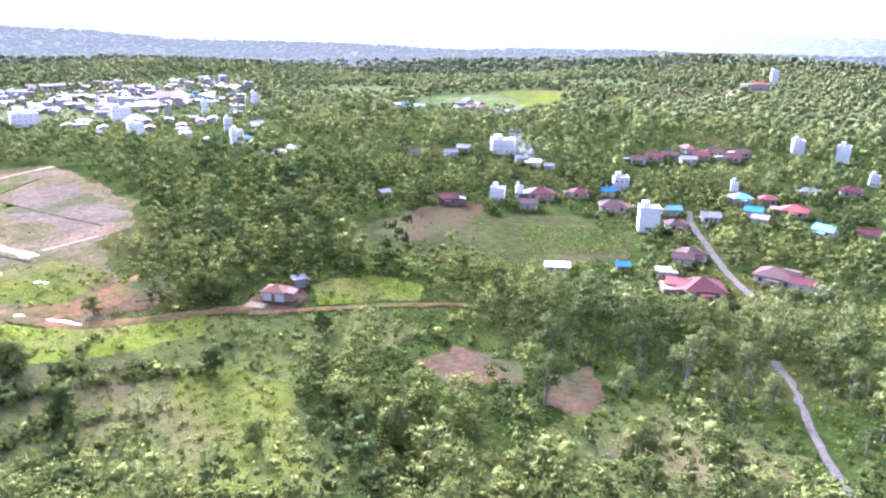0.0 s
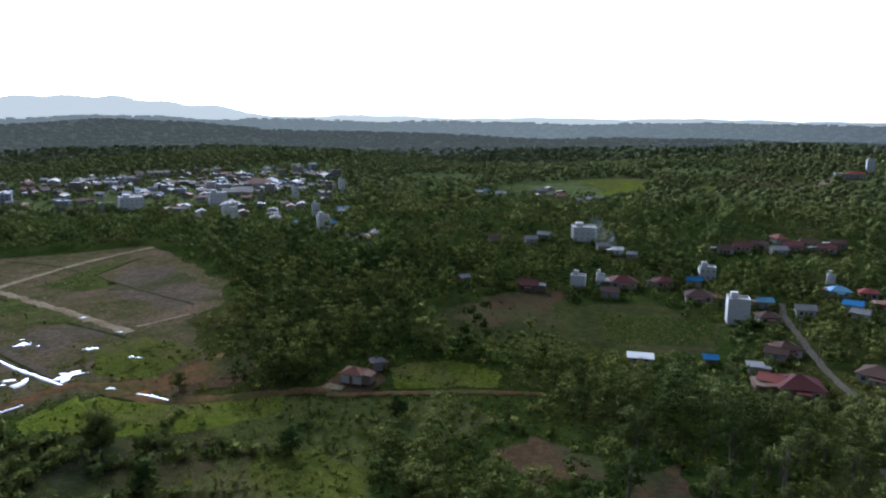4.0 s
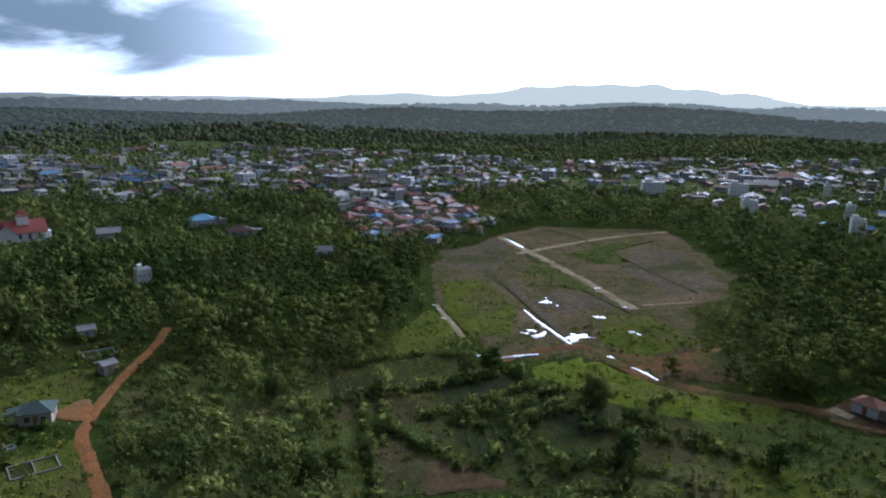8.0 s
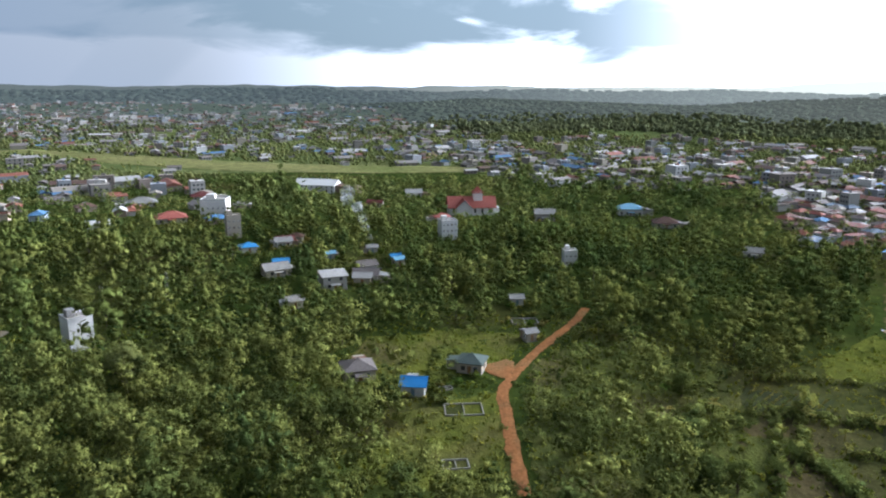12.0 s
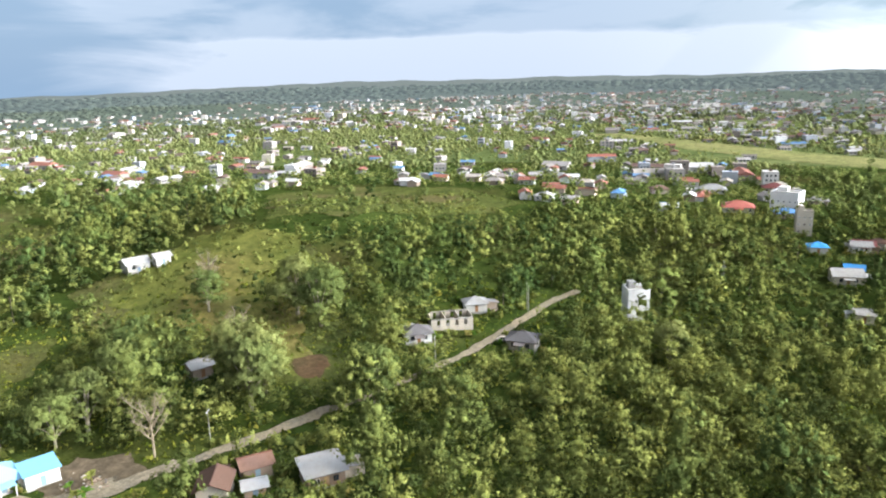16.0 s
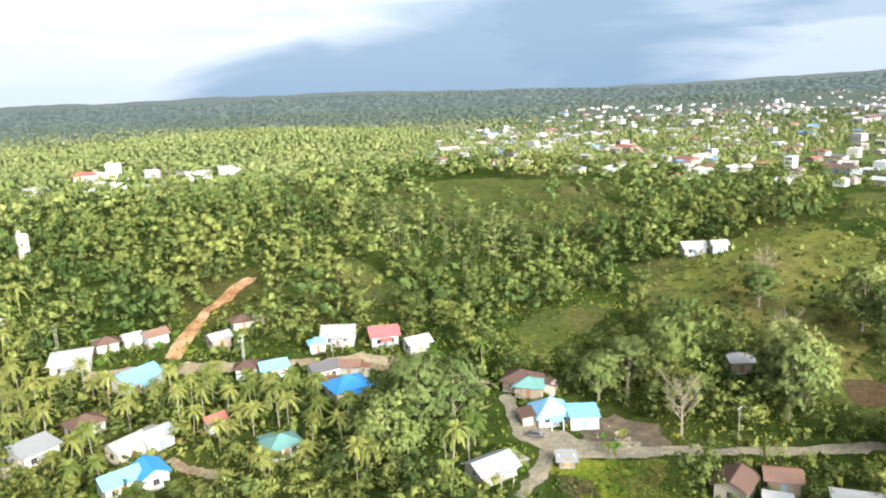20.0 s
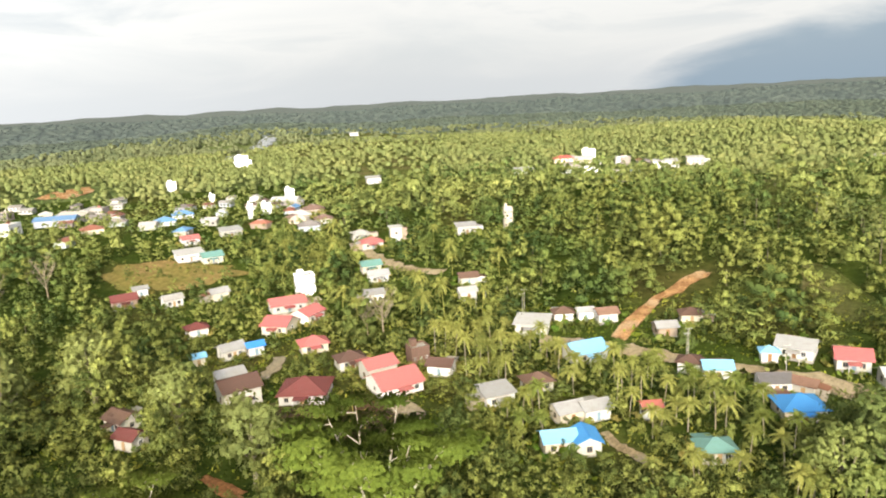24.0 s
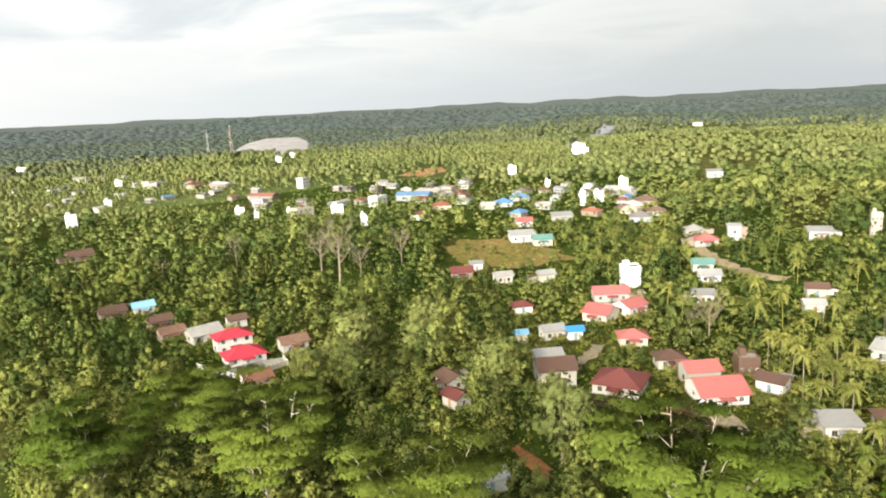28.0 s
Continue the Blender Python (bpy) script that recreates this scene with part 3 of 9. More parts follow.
def height(x, y):
    r = np.hypot(x, y)
    s = np.clip((r - 1820) / 3000, 0, 1)
    z = 66 * s * s * (3 - 2 * s)
    a = np.clip(r / 700, 0.10, 2.2)
    z = z + a * (1.8 * np.sin(x / 85 + 1.3) * np.cos(y / 74) + 2.1 * np.sin((x + 0.7 * y) / 164) + 1.7 * np.cos((y - 0.4 * x) / 239 + 0.6))
    for az, d, top, wide in HILL_ROWS:
        hx, hy = polar(az, d)
        z = z + top * np.exp(-((x - hx) ** 2 + (y - hy) ** 2) / (2 * wide * wide))
    t = np.degrees(np.arctan2(-x, y))
    far = np.clip((r - 3900) / 700, 0, 1)
    up = lambda q, lo, hi: (lambda u: u * u * (3 - 2 * u))(np.clip((q - lo) / (hi - lo), 0, 1))
    ridge = up(t, 19.5, 24) * up(-t, -47, -37) * (58 + 48 * up(t, 22, 31)) + 38 * np.exp(-((t - 49) / 4.5) ** 2) + 14 * np.exp(-((t - 14) / 5) ** 2)
    z = z + far * far * (3 - 2 * far) * (ridge * (1 + 0.05 * np.sin(t * 1.9) + 0.04 * np.sin(t * 5.3)) + 3 * np.sin(t * 0.9) * np.sin(t * 2.3) + 2 * np.sin(t * 6.1))
    return z - 42 * s * np.exp(-((t - 154) / 13) ** 2)
# -- end land height --


def ground(x, y):
    return float(height(np.float64(x), np.float64(y)))


# ---- mesh helpers ----


def mesh_of(name, verts, faces, material, smooth=False):
    """A mesh from arrays: verts (n, 3), faces (m, 3 or 4). Leaves have more columns: the shading direction taken from
    their crown (three), and what kind grows there (one).
    """
    verts, faces = np.asarray(verts, np.float32), np.asarray(faces, np.int32)
    me = bpy.data.meshes.new(name)
    k, cols = faces.shape[1], verts.shape[1]
    me.vertices.add(len(verts))
    me.vertices.foreach_set("co", np.ascontiguousarray(verts[:, :3]).ravel())
    if cols >= 6:
        me.attributes.new("facing", "FLOAT_VECTOR", "POINT").data.foreach_set("vector", np.ascontiguousarray(verts[:, 3:6]).ravel())
    if cols in (4, 7):
        me.attributes.new("kind", "FLOAT", "POINT").data.foreach_set("value", np.ascontiguousarray(verts[:, -1]))
    me.loops.add(faces.size)
    me.loops.foreach_set("vertex_index", faces.ravel())
    me.polygons.add(len(faces))
    me.polygons.foreach_set("loop_start", np.arange(0, faces.size, k, dtype=np.int32))
    me.polygons.foreach_set("use_smooth", np.full(len(faces), smooth))
    me.materials.append(material)
    me.update(calc_edges=True)
    return me


def part(name, bm, material, parent, label=""):
    """Links a bmesh as one mesh object under a thing or a part."""
    me = bpy.data.meshes.new(name)
    bm.to_mesh(me)
    bm.free()
    me.materials.append(material)
    return part_of(name, me, parent, label)


def part_of(name, me, parent, label="", m=None):
    ob = new(name, me)
    ob.parent = parent
    if m is not None:
        ob.matrix_basis = m
    if label:
        tagged(ob, label)
    return ob


def thing(name, x, y, z, turn, label, category, group="", kind=""):
    ob = new(name)
    ob.empty_display_size = 0.5
    ob.matrix_basis = pose(x, y, z, 0, 0, turn)
    return tagged(ob, label, category, group, kind)


def block(bm, x0, x1, y0, y1, z0, z1):
    v = [bm.verts.new(p) for p in ((x0, y0, z0), (x1, y0, z0), (x1, y1, z0), (x0, y1, z0), (x0, y0, z1), (x1, y0, z1), (x1, y1, z1), (x0, y1, z1))]
    for f in ((3, 2, 1, 0), (4, 5, 6, 7), (0, 1, 5, 4), (1, 2, 6, 5), (2, 3, 7, 6), (3, 0, 4, 7)):
        bm.faces.new([v[i] for i in f])
    return bm


def blocks(*rows):
    bm = bmesh.new()
    for r in rows:
        block(bm, *r)
    return bm


def inside(poly, x, y):
    """Which of the places lie in the polygon."""
    hit = np.zeros(np.shape(x), bool)
    n = len(poly)
    for i in range(n):
        (xa, ya), (xb, yb) = poly[i], poly[(i + 1) % n]
        if ya == yb:
            continue
        cross = ((ya > y) != (yb > y)) & (x < (xb - xa) * (y - ya) / (yb - ya) + xa)
        hit ^= cross
    return hit


KEPT_IN_VIEW = []    # (x, y, half width, height): places the camera should see, with low trees before them
BARE = []      # open land: (polygon, shrub density, share of trees left, tallest shrub)


def sheet(name, poly, material, label, category, lift=0.12, wobble=1.7, rings=7, shrubs=0.0, clear=True, flat=None, view=False, trees=0.0, low=9.0):
    """A patch of ground draped over the land, with an uneven edge."""
    rng = np.random.default_rng(len(name) + int(abs(poly[0][0])))
    p = np.array(poly)
    if clear:
        BARE.append(([tuple(q) for q in p], shrubs, trees, low))
    seg = np.roll(p, -1, 0) - p
    pts = []
    for a, s in zip(p, seg):
        n = max(3, int(np.hypot(*s) / max(2.0, np.hypot(*a) / 60)))
        pts += [a + s * i / n for i in range(n)]
    pts = np.array(pts)
    # trees between the camera and this edge are kept low
    if view:
        KEPT_IN_VIEW.extend((float(q[0]), float(q[1]), 2.5, 0.0) for q in pts[::2])
    mid = pts.mean(0)
    ph = rng.uniform(0, 6, 4)
    i = np.arange(len(pts))
    out = pts - mid
    d = np.linalg.norm(out, axis=1, keepdims=True)
    w = (np.sin(i * 0.9 + ph[0]) + 0.7 * np.sin(i * 2.1 + ph[1]) + 0.6 * rng.normal(0, 1, len(pts))) * wobble * 0.5
    pts = mid + out * (1 + w[:, None] / np.maximum(d, 1))
    vs, fs, n = [mid], [], len(pts)
    for k in range(1, rings + 1):
        vs += list(mid + (pts - mid) * (k / rings))
    vs = np.array(vs)
    z = height(vs[:, 0], vs[:, 1]) + lift if flat is None else np.full(len(vs), flat)
    z[-n:] -= 0.0 if flat is not None else lift * 0.7
    me = bpy.data.meshes.new(name)
    faces = [(0, 1 + j, 1 + (j + 1) % n) for j in range(n)]
    for k in range(1, rings):
        o, q = 1 + (k - 1) * n, 1 + k * n
        faces += [(o + j, q + j, q + (j + 1) % n, o + (j + 1) % n) for j in range(n)]
    me.from_pydata(np.column_stack([vs, z]).tolist(), [], faces)
    me.materials.append(material)
    rim = np.zeros(len(vs), np.float32)
    rim[-n:] = 1.0
    me.attributes.new("rim", "FLOAT", "POINT").data.foreach_set("value", rim)
    for f in me.polygons:
        f.use_smooth = True
    return tagged(new(name, me), label, category, kind="structure")


def strip(name, pts, width, material, label, category, lift=0.2, clear=True, uneven=0.22):
    """A road or track along points, draped over the land."""
    p = np.array(pts, float)
    ext = np.vstack([2 * p[0] - p[1], p, 2 * p[-1] - p[-2]])
    line = []
    for i in range(1, len(ext) - 2):
        a, b, c, d = ext[i - 1:i + 3]
        n = max(4, int(np.hypot(*(c - b)) / 3))
        for u in np.linspace(0, 1, n, endpoint=False):
            line.append(0.5 * (2 * b + (c - a) * u + (2 * a - 5 * b + 4 * c - d) * u * u + (3 * b - a - 3 * c + d) * u ** 3))
    line = np.array(line + [p[-1]])
    dirs = np.gradient(line, axis=0)
    dirs /= np.linalg.norm(dirs, axis=1, keepdims=True) + 1e-9
    side = np.column_stack([-dirs[:, 1], dirs[:, 0]])
    rng = np.random.default_rng(len(line))
    vs = []
    for k, off in enumerate((-0.5, -0.2, 0.2, 0.5)):
        w = width * off * (1 + (uneven * rng.normal(0, 1, len(line)) if k in (0, 3) else 0))
        vs.append(line + side * np.reshape(w, (-1, 1)))
    n = len(line)
    v = np.vstack(vs)
    z = height(v[:, 0], v[:, 1]) + np.repeat([lift * 0.5, lift, lift, lift * 0.5], n)
    f = [(k * n + i, k * n + i + 1, (k + 1) * n + i + 1, (k + 1) * n + i) for k in range(3) for i in range(n - 1)]
    me = mesh_of(name, np.column_stack([v, z]), np.array(f)[:, ::-1], material, True)
    me.attributes.new("rim", "FLOAT", "POINT").data.foreach_set("value", np.repeat(np.array([0.95, 0, 0, 0.95], np.float32), n))
    if clear:
        half = width * 0.5 + 0.8
        for i in range(0, n - 1, 4):
            j = min(i + 4, n - 1)
            BARE.append(([tuple(line[i] + side[i] * half), tuple(line[j] + side[j] * half), tuple(line[j] - side[j] * half), tuple(line[i] - side[i] * half)], 0.0, 0.0, 0.5))
    return tagged(new(name, me), label, category, kind="structure")


# ---- land ----


def land():
    seg = 420
    rad = np.concatenate([[0.01, 4], np.geomspace(12, 4950, 175)])
    ang = np.arange(seg) * 2 * math.pi / seg
    x, y = np.outer(rad, np.cos(ang)).ravel(), np.outer(rad, np.sin(ang)).ravel()
    z = height(x, y)
    i, j = np.meshgrid(np.arange(len(rad) - 1), np.arange(seg), indexing="ij")
    a, b = (i * seg + j).ravel(), (i * seg + (j + 1) % seg).ravel()
    f = np.column_stack([a, a + seg, b + seg, b])
    ring = rad[f[:, 0] // seg]
    v = np.column_stack([x, y, z])
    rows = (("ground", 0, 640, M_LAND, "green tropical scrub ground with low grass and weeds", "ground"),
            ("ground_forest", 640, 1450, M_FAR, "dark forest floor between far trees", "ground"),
            ("backdrop_1", 1450, 2500, M_FAR_1, "distant forested lowland with faint painted haze", "forest"),
            ("backdrop_2", 2500, 3700, M_FAR_2, "distant forest near the horizon with painted haze", "forest"),
            ("backdrop_3", 3700, 6000, M_FAR_3, "blue-grey ridges on the horizon with painted haze", "hills"))
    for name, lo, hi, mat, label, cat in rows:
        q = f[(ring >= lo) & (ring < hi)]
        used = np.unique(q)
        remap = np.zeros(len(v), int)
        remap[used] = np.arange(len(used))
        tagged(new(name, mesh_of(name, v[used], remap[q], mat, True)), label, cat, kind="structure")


land()
# open land: estate being cleared, meadows, fields, tracks, roads, water
sheet("meadow", [(-110.7, 166.0), (-92.3, 172.3), (-66.9, 175.8), (-46.2, 176.7), (-12.0, 183.7), (-2.5, 174.9), (-10.5, 159.7), (-28.7, 153.0), (-31.4, 139.9), (-23.9, 124.5), (-14.1, 116.9), (-14.6, 103.3), (-73.4, 102.3)], M_GRASS, "sunlit green meadow with uneven weeds", "meadow", shrubs=0.9, low=1.6, trees=0.03)
sheet("lush_field", [(-38.6, 197.4), (-30.5, 204.7), (-13.4, 206.2), (-3.9, 202.9), (-6.0, 191.2), (-21.7, 186.5), (-34.0, 184.5)], M_LUSH, "bright green lush grass field beside a dirt track", "field", 0.2, shrubs=0.25, low=0.5, view=True)
sheet("fallow_field", [(-30.8, 220.6), (-32.5, 248.5), (-17.6, 273.4), (16.9, 296.8), (22.4, 272.3), (49.6, 274.3), (77.8, 270.1), (66.6, 234.8), (41.9, 226.2), (22.3, 217.8), (-7.1, 222.7)], M_FIELD, "fallow brown-green field on a gentle slope", "field", 0.15, shrubs=0.3, low=0.8)
sheet("cassava_plot", [(-146.3, 102.3), (-143.6, 141.4), (-107.5, 148.5), (-82.9, 132.9), (-75.5, 106.1), (-102.6, 76.7), (-108.5, 90.3), (-133.6, 86.9)], M_FIELD, "small cultivated plots with low crop rows", "field", 0.12, shrubs=0.35, trees=0.04)
sheet("bushland", [(-202.2, 89.0), (-174.3, 114.2), (-140.4, 104.6), (-100.4, 76.7), (-119.0, 46.9), (-167.6, 60.6), (-202.7, 77.7)], M_GRASS, "rough bushes and weeds behind the laterite road", "meadow", 0.1, shrubs=1.0, low=3.4, trees=0.3)
sheet("crop_field", [(-159.2, 120.3), (-163.4, 150.5), (-142.9, 145.3), (-118.0, 145.6), (-99.4, 159.6), (-73.9, 168.6), (-59.8, 140.4), (-100.4, 76.7), (-125.4, 92.0)], M_FIELD, "small cultivated plots divided by hedges", "field", 0.16, shrubs=0.3, low=0.45, view=True)
sheet("green_plot", [(-134.5, 91.7), (-131.2, 101.2), (-124.0, 98.4), (-120.8, 88.6), (-125.4, 86.4)], M_GRASS, "small grassy plot between hedges", "field", 0.3, shrubs=0.8, low=0.5)
sheet("green_plot", [(-124.0, 102.6), (-118.3, 107.5), (-108.9, 102.6), (-113.0, 98.7)], M_GRASS, "small grassy plot between hedges", "field", 0.3, shrubs=0.8, low=0.5)
# these banks use a brighter grass: the sun on them is put into the colour
sheet("weed_bank", [(-123.6, 154.4), (-118.4, 171.9), (-109.2, 164.2), (-110.9, 152.6), (-116.8, 147.4)], M_LUSH, "sunlit weeds below the orange track", "meadow", 0.3, shrubs=0.8, low=0.7)
sheet("weed_bank", [(-100.7, 156.8), (-88.9, 167.0), (-75.6, 171.8), (-70.0, 160.7), (-85.7, 150.1)], M_LUSH, "sunlit weeds below the orange track", "meadow", 0.3, shrubs=0.8, low=0.7)
sheet("paddy", [(-133.1, 126.0), (-124.8, 148.3), (-110.0, 130.0), (-118.9, 114.1)], M_PADDY, "dark wet paddy between hedges", "paddy", 0.3, 1.2, view=True)
sheet("paddy", [(-103.0, 130.5), (-93.9, 149.0), (-83.6, 136.1), (-91.4, 124.8)], M_PADDY, "dark wet paddy under a lone tree", "paddy", 0.3, 1.2, view=True)
sheet("seed_bed", [(-158.8, 108.2), (-146.8, 125.9), (-135.8, 117.7), (-147.2, 100.5)], M_PADDY, "dark soil under crop rows", "field", 0.26, 1.0, view=True)
sheet("seed_bed", [(-111.3, 109.8), (-101.7, 127.2), (-90.1, 113.0), (-98.4, 102.4)], M_PADDY, "dark soil under crop rows", "field", 0.26, 1.0, view=True)
sheet("red_soil_patch", [(-107.1, 93.7), (-100.1, 100.2), (-86.8, 102.8), (-85.8, 100.1), (-94.6, 86.1)], M_REDSOIL, "bare red-brown soil between plots", "soil", 0.3)
sheet("red_soil_patch", [(-104.0, 182.8), (-98.3, 197.4), (-83.4, 202.2), (-73.6, 191.8), (-78.3, 179.3), (-90.6, 176.0)], M_REDSOIL, "open red-brown earth beside the track", "soil", 0.3, shrubs=0.15, low=0.3)
sheet("weedy_meadow", [(-61.9, 149.0), (-47.0, 152.2), (-32.3, 144.8), (-26.2, 124.3), (-19.5, 103.3), (-46.9, 102.8)], M_WEEDS, "bright sunlit weeds over old plots", "meadow", 0.14, shrubs=0.95, low=0.8, trees=0.01)
sheet("old_plot", [(-94.5, 138.3), (-82.5, 136.1), (-72.1, 119.4), (-66.4, 107.2), (-73.4, 102.3)], M_FIELD, "dull green plots with low crops", "field", 0.14, shrubs=0.4, low=0.5)
sheet("bushland", [(-16.4, 137.9), (-7.4, 154.0), (-2.7, 180.2), (19.6, 188.0), (24.9, 155.5), (19.9, 125.6), (12.3, 103.9), (-11.8, 103.5)], M_LAND, "dense low bushes and weeds on a slope", "meadow", 0.1, shrubs=1.1, low=4.2, trees=0.6)
sheet("rough_clearing", [(19.3, 125.6), (29.5, 135.8), (42.3, 138.6), (56.7, 130.8), (69.7, 123.6), (65.0, 104.7), (15.3, 103.9)], M_GRASS, "rough clearing of dry grass and bare earth", "meadow", 0.12, 4.2, shrubs=0.5, low=1.4, trees=0.10)
sheet("red_soil_patch", [(31.5, 121.8), (40.3, 126.1), (51.0, 124.3), (50.1, 118.3), (39.6, 115.4), (31.4, 116.1)], M_REDSOIL, "bare brown earth in a rough clearing", "soil", 0.2, 4.2, shrubs=0.2, low=0.8)
sheet("red_soil_patch", [(-6.2, 154.0), (3.4, 163.0), (20.2, 155.4), (19.6, 144.2), (3.1, 141.1)], M_REDSOIL, "bare red-brown soil patch between bushes", "soil", 0.2)
sheet("red_soil_patch", [(23.9, 148.4), (36.7, 153.2), (37.1, 139.7), (30.7, 129.1), (23.5, 135.7)], M_REDSOIL, "bare red-brown soil under thin trees", "soil", 0.2)
sheet("graded_estate", [(-240.9, 219.2), (-255.8, 250.3), (-273.4, 303.9), (-277.6, 350.7), (-215.2, 391.9), (-171.1, 344.7), (-126.1, 291.6), (-111.3, 252.0), (-115.5, 232.8), (-93.2, 199.1), (-84.7, 170.0), (-113.8, 170.5), (-134.3, 151.1), (-175.8, 172.6), (-191.2, 177.1)], M_ESTATE, "graded earth of a housing estate with sparse weeds", "estate", 0.15, 2.8, 10, shrubs=0.4, low=0.55, view=True)
sheet("bare_earth", [(-246.3, 227.6), (-255.8, 250.3), (-267.3, 297.2), (-238.6, 280.8), (-215.0, 247.5), (-209.0, 229.5), (-226.5, 221.9)], M_BARESOIL, "bare grey-brown graded earth", "soil", 0.24, 6.3, shrubs=0.45, low=0.35)
sheet("bare_earth", [(-180.2, 281.4), (-194.0, 325.9), (-178.8, 338.7), (-132.4, 287.0), (-115.9, 259.6), (-127.0, 243.9), (-151.1, 260.0)], M_BARESOIL, "bare grey-brown graded earth", "soil", 0.24, 6.3, shrubs=0.45, low=0.35)
sheet("bare_earth", [(-168.0, 205.5), (-171.1, 228.9), (-154.8, 233.0), (-140.8, 218.0), (-145.7, 202.4)], M_BARESOIL, "damp pale bare earth between tracks", "soil", 0.24, 6.3, shrubs=0.45, low=0.35)
# weeds at the estate edge are brightened in colour to look sunlit
sheet("weed_strip", [(-214.5, 201.7), (-207.5, 220.5), (-186.1, 211.4), (-158.5, 189.6), (-145.2, 168.4), (-153.0, 160.7), (-177.2, 171.1)], M_WEEDS, "green weeds along the estate edge", "meadow", 0.3, shrubs=0.8, low=0.9)
sheet("weed_strip", [(-172.2, 140.8), (-189.3, 173.9), (-171.1, 168.0), (-156.4, 157.5), (-153.7, 141.4), (-162.0, 132.6)], M_WEEDS, "sunlit weedy bank below the estate", "meadow", 0.2, shrubs=0.8, low=0.9)
sheet("weed_strip", [(-203.8, 242.6), (-210.3, 266.7), (-175.8, 247.0), (-154.8, 233.0), (-174.2, 231.1), (-182.4, 221.1)], M_GRASS, "thin weeds on graded earth", "meadow", 0.35, shrubs=0.8, low=0.9)
sheet("weed_strip", [(-212.5, 287.6), (-211.8, 331.9), (-198.2, 355.7), (-200.5, 309.5), (-173.5, 287.3), (-185.1, 277.1)], M_GRASS, "thin weeds on graded earth", "meadow", 0.35, shrubs=0.8, low=0.9)
sheet("weed_strip", [(-137.3, 207.5), (-123.3, 217.7), (-97.7, 204.5), (-101.5, 181.2), (-120.1, 182.6)], M_WEEDS, "green weeds beside the estate track", "meadow", 0.3, shrubs=0.8, low=0.9)
sheet("weed_bank", [(-124.5, 157.5), (-112.6, 171.5), (-100.8, 168.0), (-78.7, 170.7), (-60.5, 178.8), (-58.0, 165.5), (-82.6, 149.5), (-107.5, 148.5)], M_LUSH, "bright weedy bank below the orange track", "meadow", 0.2, shrubs=0.35)
sheet("tilled_strip", [(-25.4, 243.4), (-13.3, 280.1), (8.5, 300.8), (19.8, 298.5), (15.8, 276.9), (-6.8, 241.4)], M_REDSOIL, "brown tilled earth with dry grass", "field", 0.3, 3.0, shrubs=0.5, low=0.7)
sheet("bean_field", [(17.4, 280.3), (55.7, 293.0), (71.3, 257.0), (62.9, 234.0), (22.3, 231.5)], M_FIELD, "dark green low crop on a gentle slope", "field", 0.26, 2.0, shrubs=0.12, low=0.4, view=True)
strip("estate_track", [(-266.6, 298.2), (-226.1, 277.3), (-178.9, 251.2), (-131.7, 221.1)], 4.5, M_SAND, "pale sandy estate track", "track", 0.28)
strip("estate_track", [(-229.0, 269.9), (-227.2, 307.0), (-221.9, 347.3), (-209.7, 382.1)], 4.5, M_SAND, "pale sandy estate track", "track", 0.28)
strip("estate_track", [(-212.0, 229.6), (-187.5, 216.3), (-152.5, 194.9), (-127.0, 176.5)], 5.0, M_BARESOIL, "wet earth estate track", "track", 0.28)
strip("estate_track", [(-190.5, 177.9), (-176.3, 170.2), (-157.1, 159.0)], 2.2, M_SAND, "narrow sandy footpath in weeds", "track", 0.28)
strip("laterite_track", [(-135.1, 147.0), (-134.0, 153.2), (-129.1, 170.7), (-121.2, 178.2), (-105.3, 172.2), (-88.5, 170.0), (-66.8, 176.3), (-51.0, 181.7)], 4.8, M_REDEARTH, "wet orange-brown laterite track past a lone house", "track", 0.35)
strip("laterite_track", [(-102.9, 171.5), (-96.7, 182.3), (-91.8, 194.6)], 3.6, M_LATERITE, "orange laterite track across weeds", "track", 0.32)
strip("laterite_track", [(-51.0, 177.8), (-33.5, 181.7), (-12.2, 186.3), (6.9, 188.7)], 2.8, M_REDEARTH, "orange-brown dirt track past a green field", "track", 0.35)
for _line in ([(-268.1, 339.3), (-220.7, 321.5), (-123.7, 253.1)], [(-225.2, 272.3), (-170.0, 237.3), (-129.9, 216.0)], [(-205.5, 226.6), (-163.8, 200.2), (-133.0, 181.0)]):
    strip("ditch", _line, 1.5, M_PADDY, "shallow dark ditch across the estate", "ditch", 0.3, uneven=0.3)
strip("estate_track", [(-132.5, 227.5), (-119.5, 240.6)], 2.0, M_SAND, "short pale estate track", "track", 0.3)
sheet("red_soil_patch", [(-123.0, 177.6), (-102.1, 182.1), (-89.8, 204.2), (-83.9, 192.0), (-95.3, 173.6)], M_REDEARTH, "open red-brown earth at a track junction", "soil", 0.33, 2.0, shrubs=0.1, low=0.3)
sheet("laterite_yard", [(-93.5, 181.3), (-94.4, 189.3), (-92.1, 195.3), (-86.5, 193.3), (-85.0, 186.9), (-87.8, 181.9)], M_REDEARTH, "open orange earth beside a track", "soil", 0.35, view=True)
sheet("house_yard", [(-56.0, 177.0), (-53.0, 186.0), (-49.6, 194.0), (-39.0, 194.0), (-36.5, 187.6), (-40.0, 179.0)], M_REDSOIL, "bare brown yard round a lone house", "yard", 0.3, 1.2, view=True)
sheet("house_yard", [(-54.6, 181.4), (-52.4, 185.6), (-46.0, 183.6), (-47.4, 180.4)], M_SAND, "pale sandy forecourt of a lone house", "yard", 0.36, 0.6, 4)
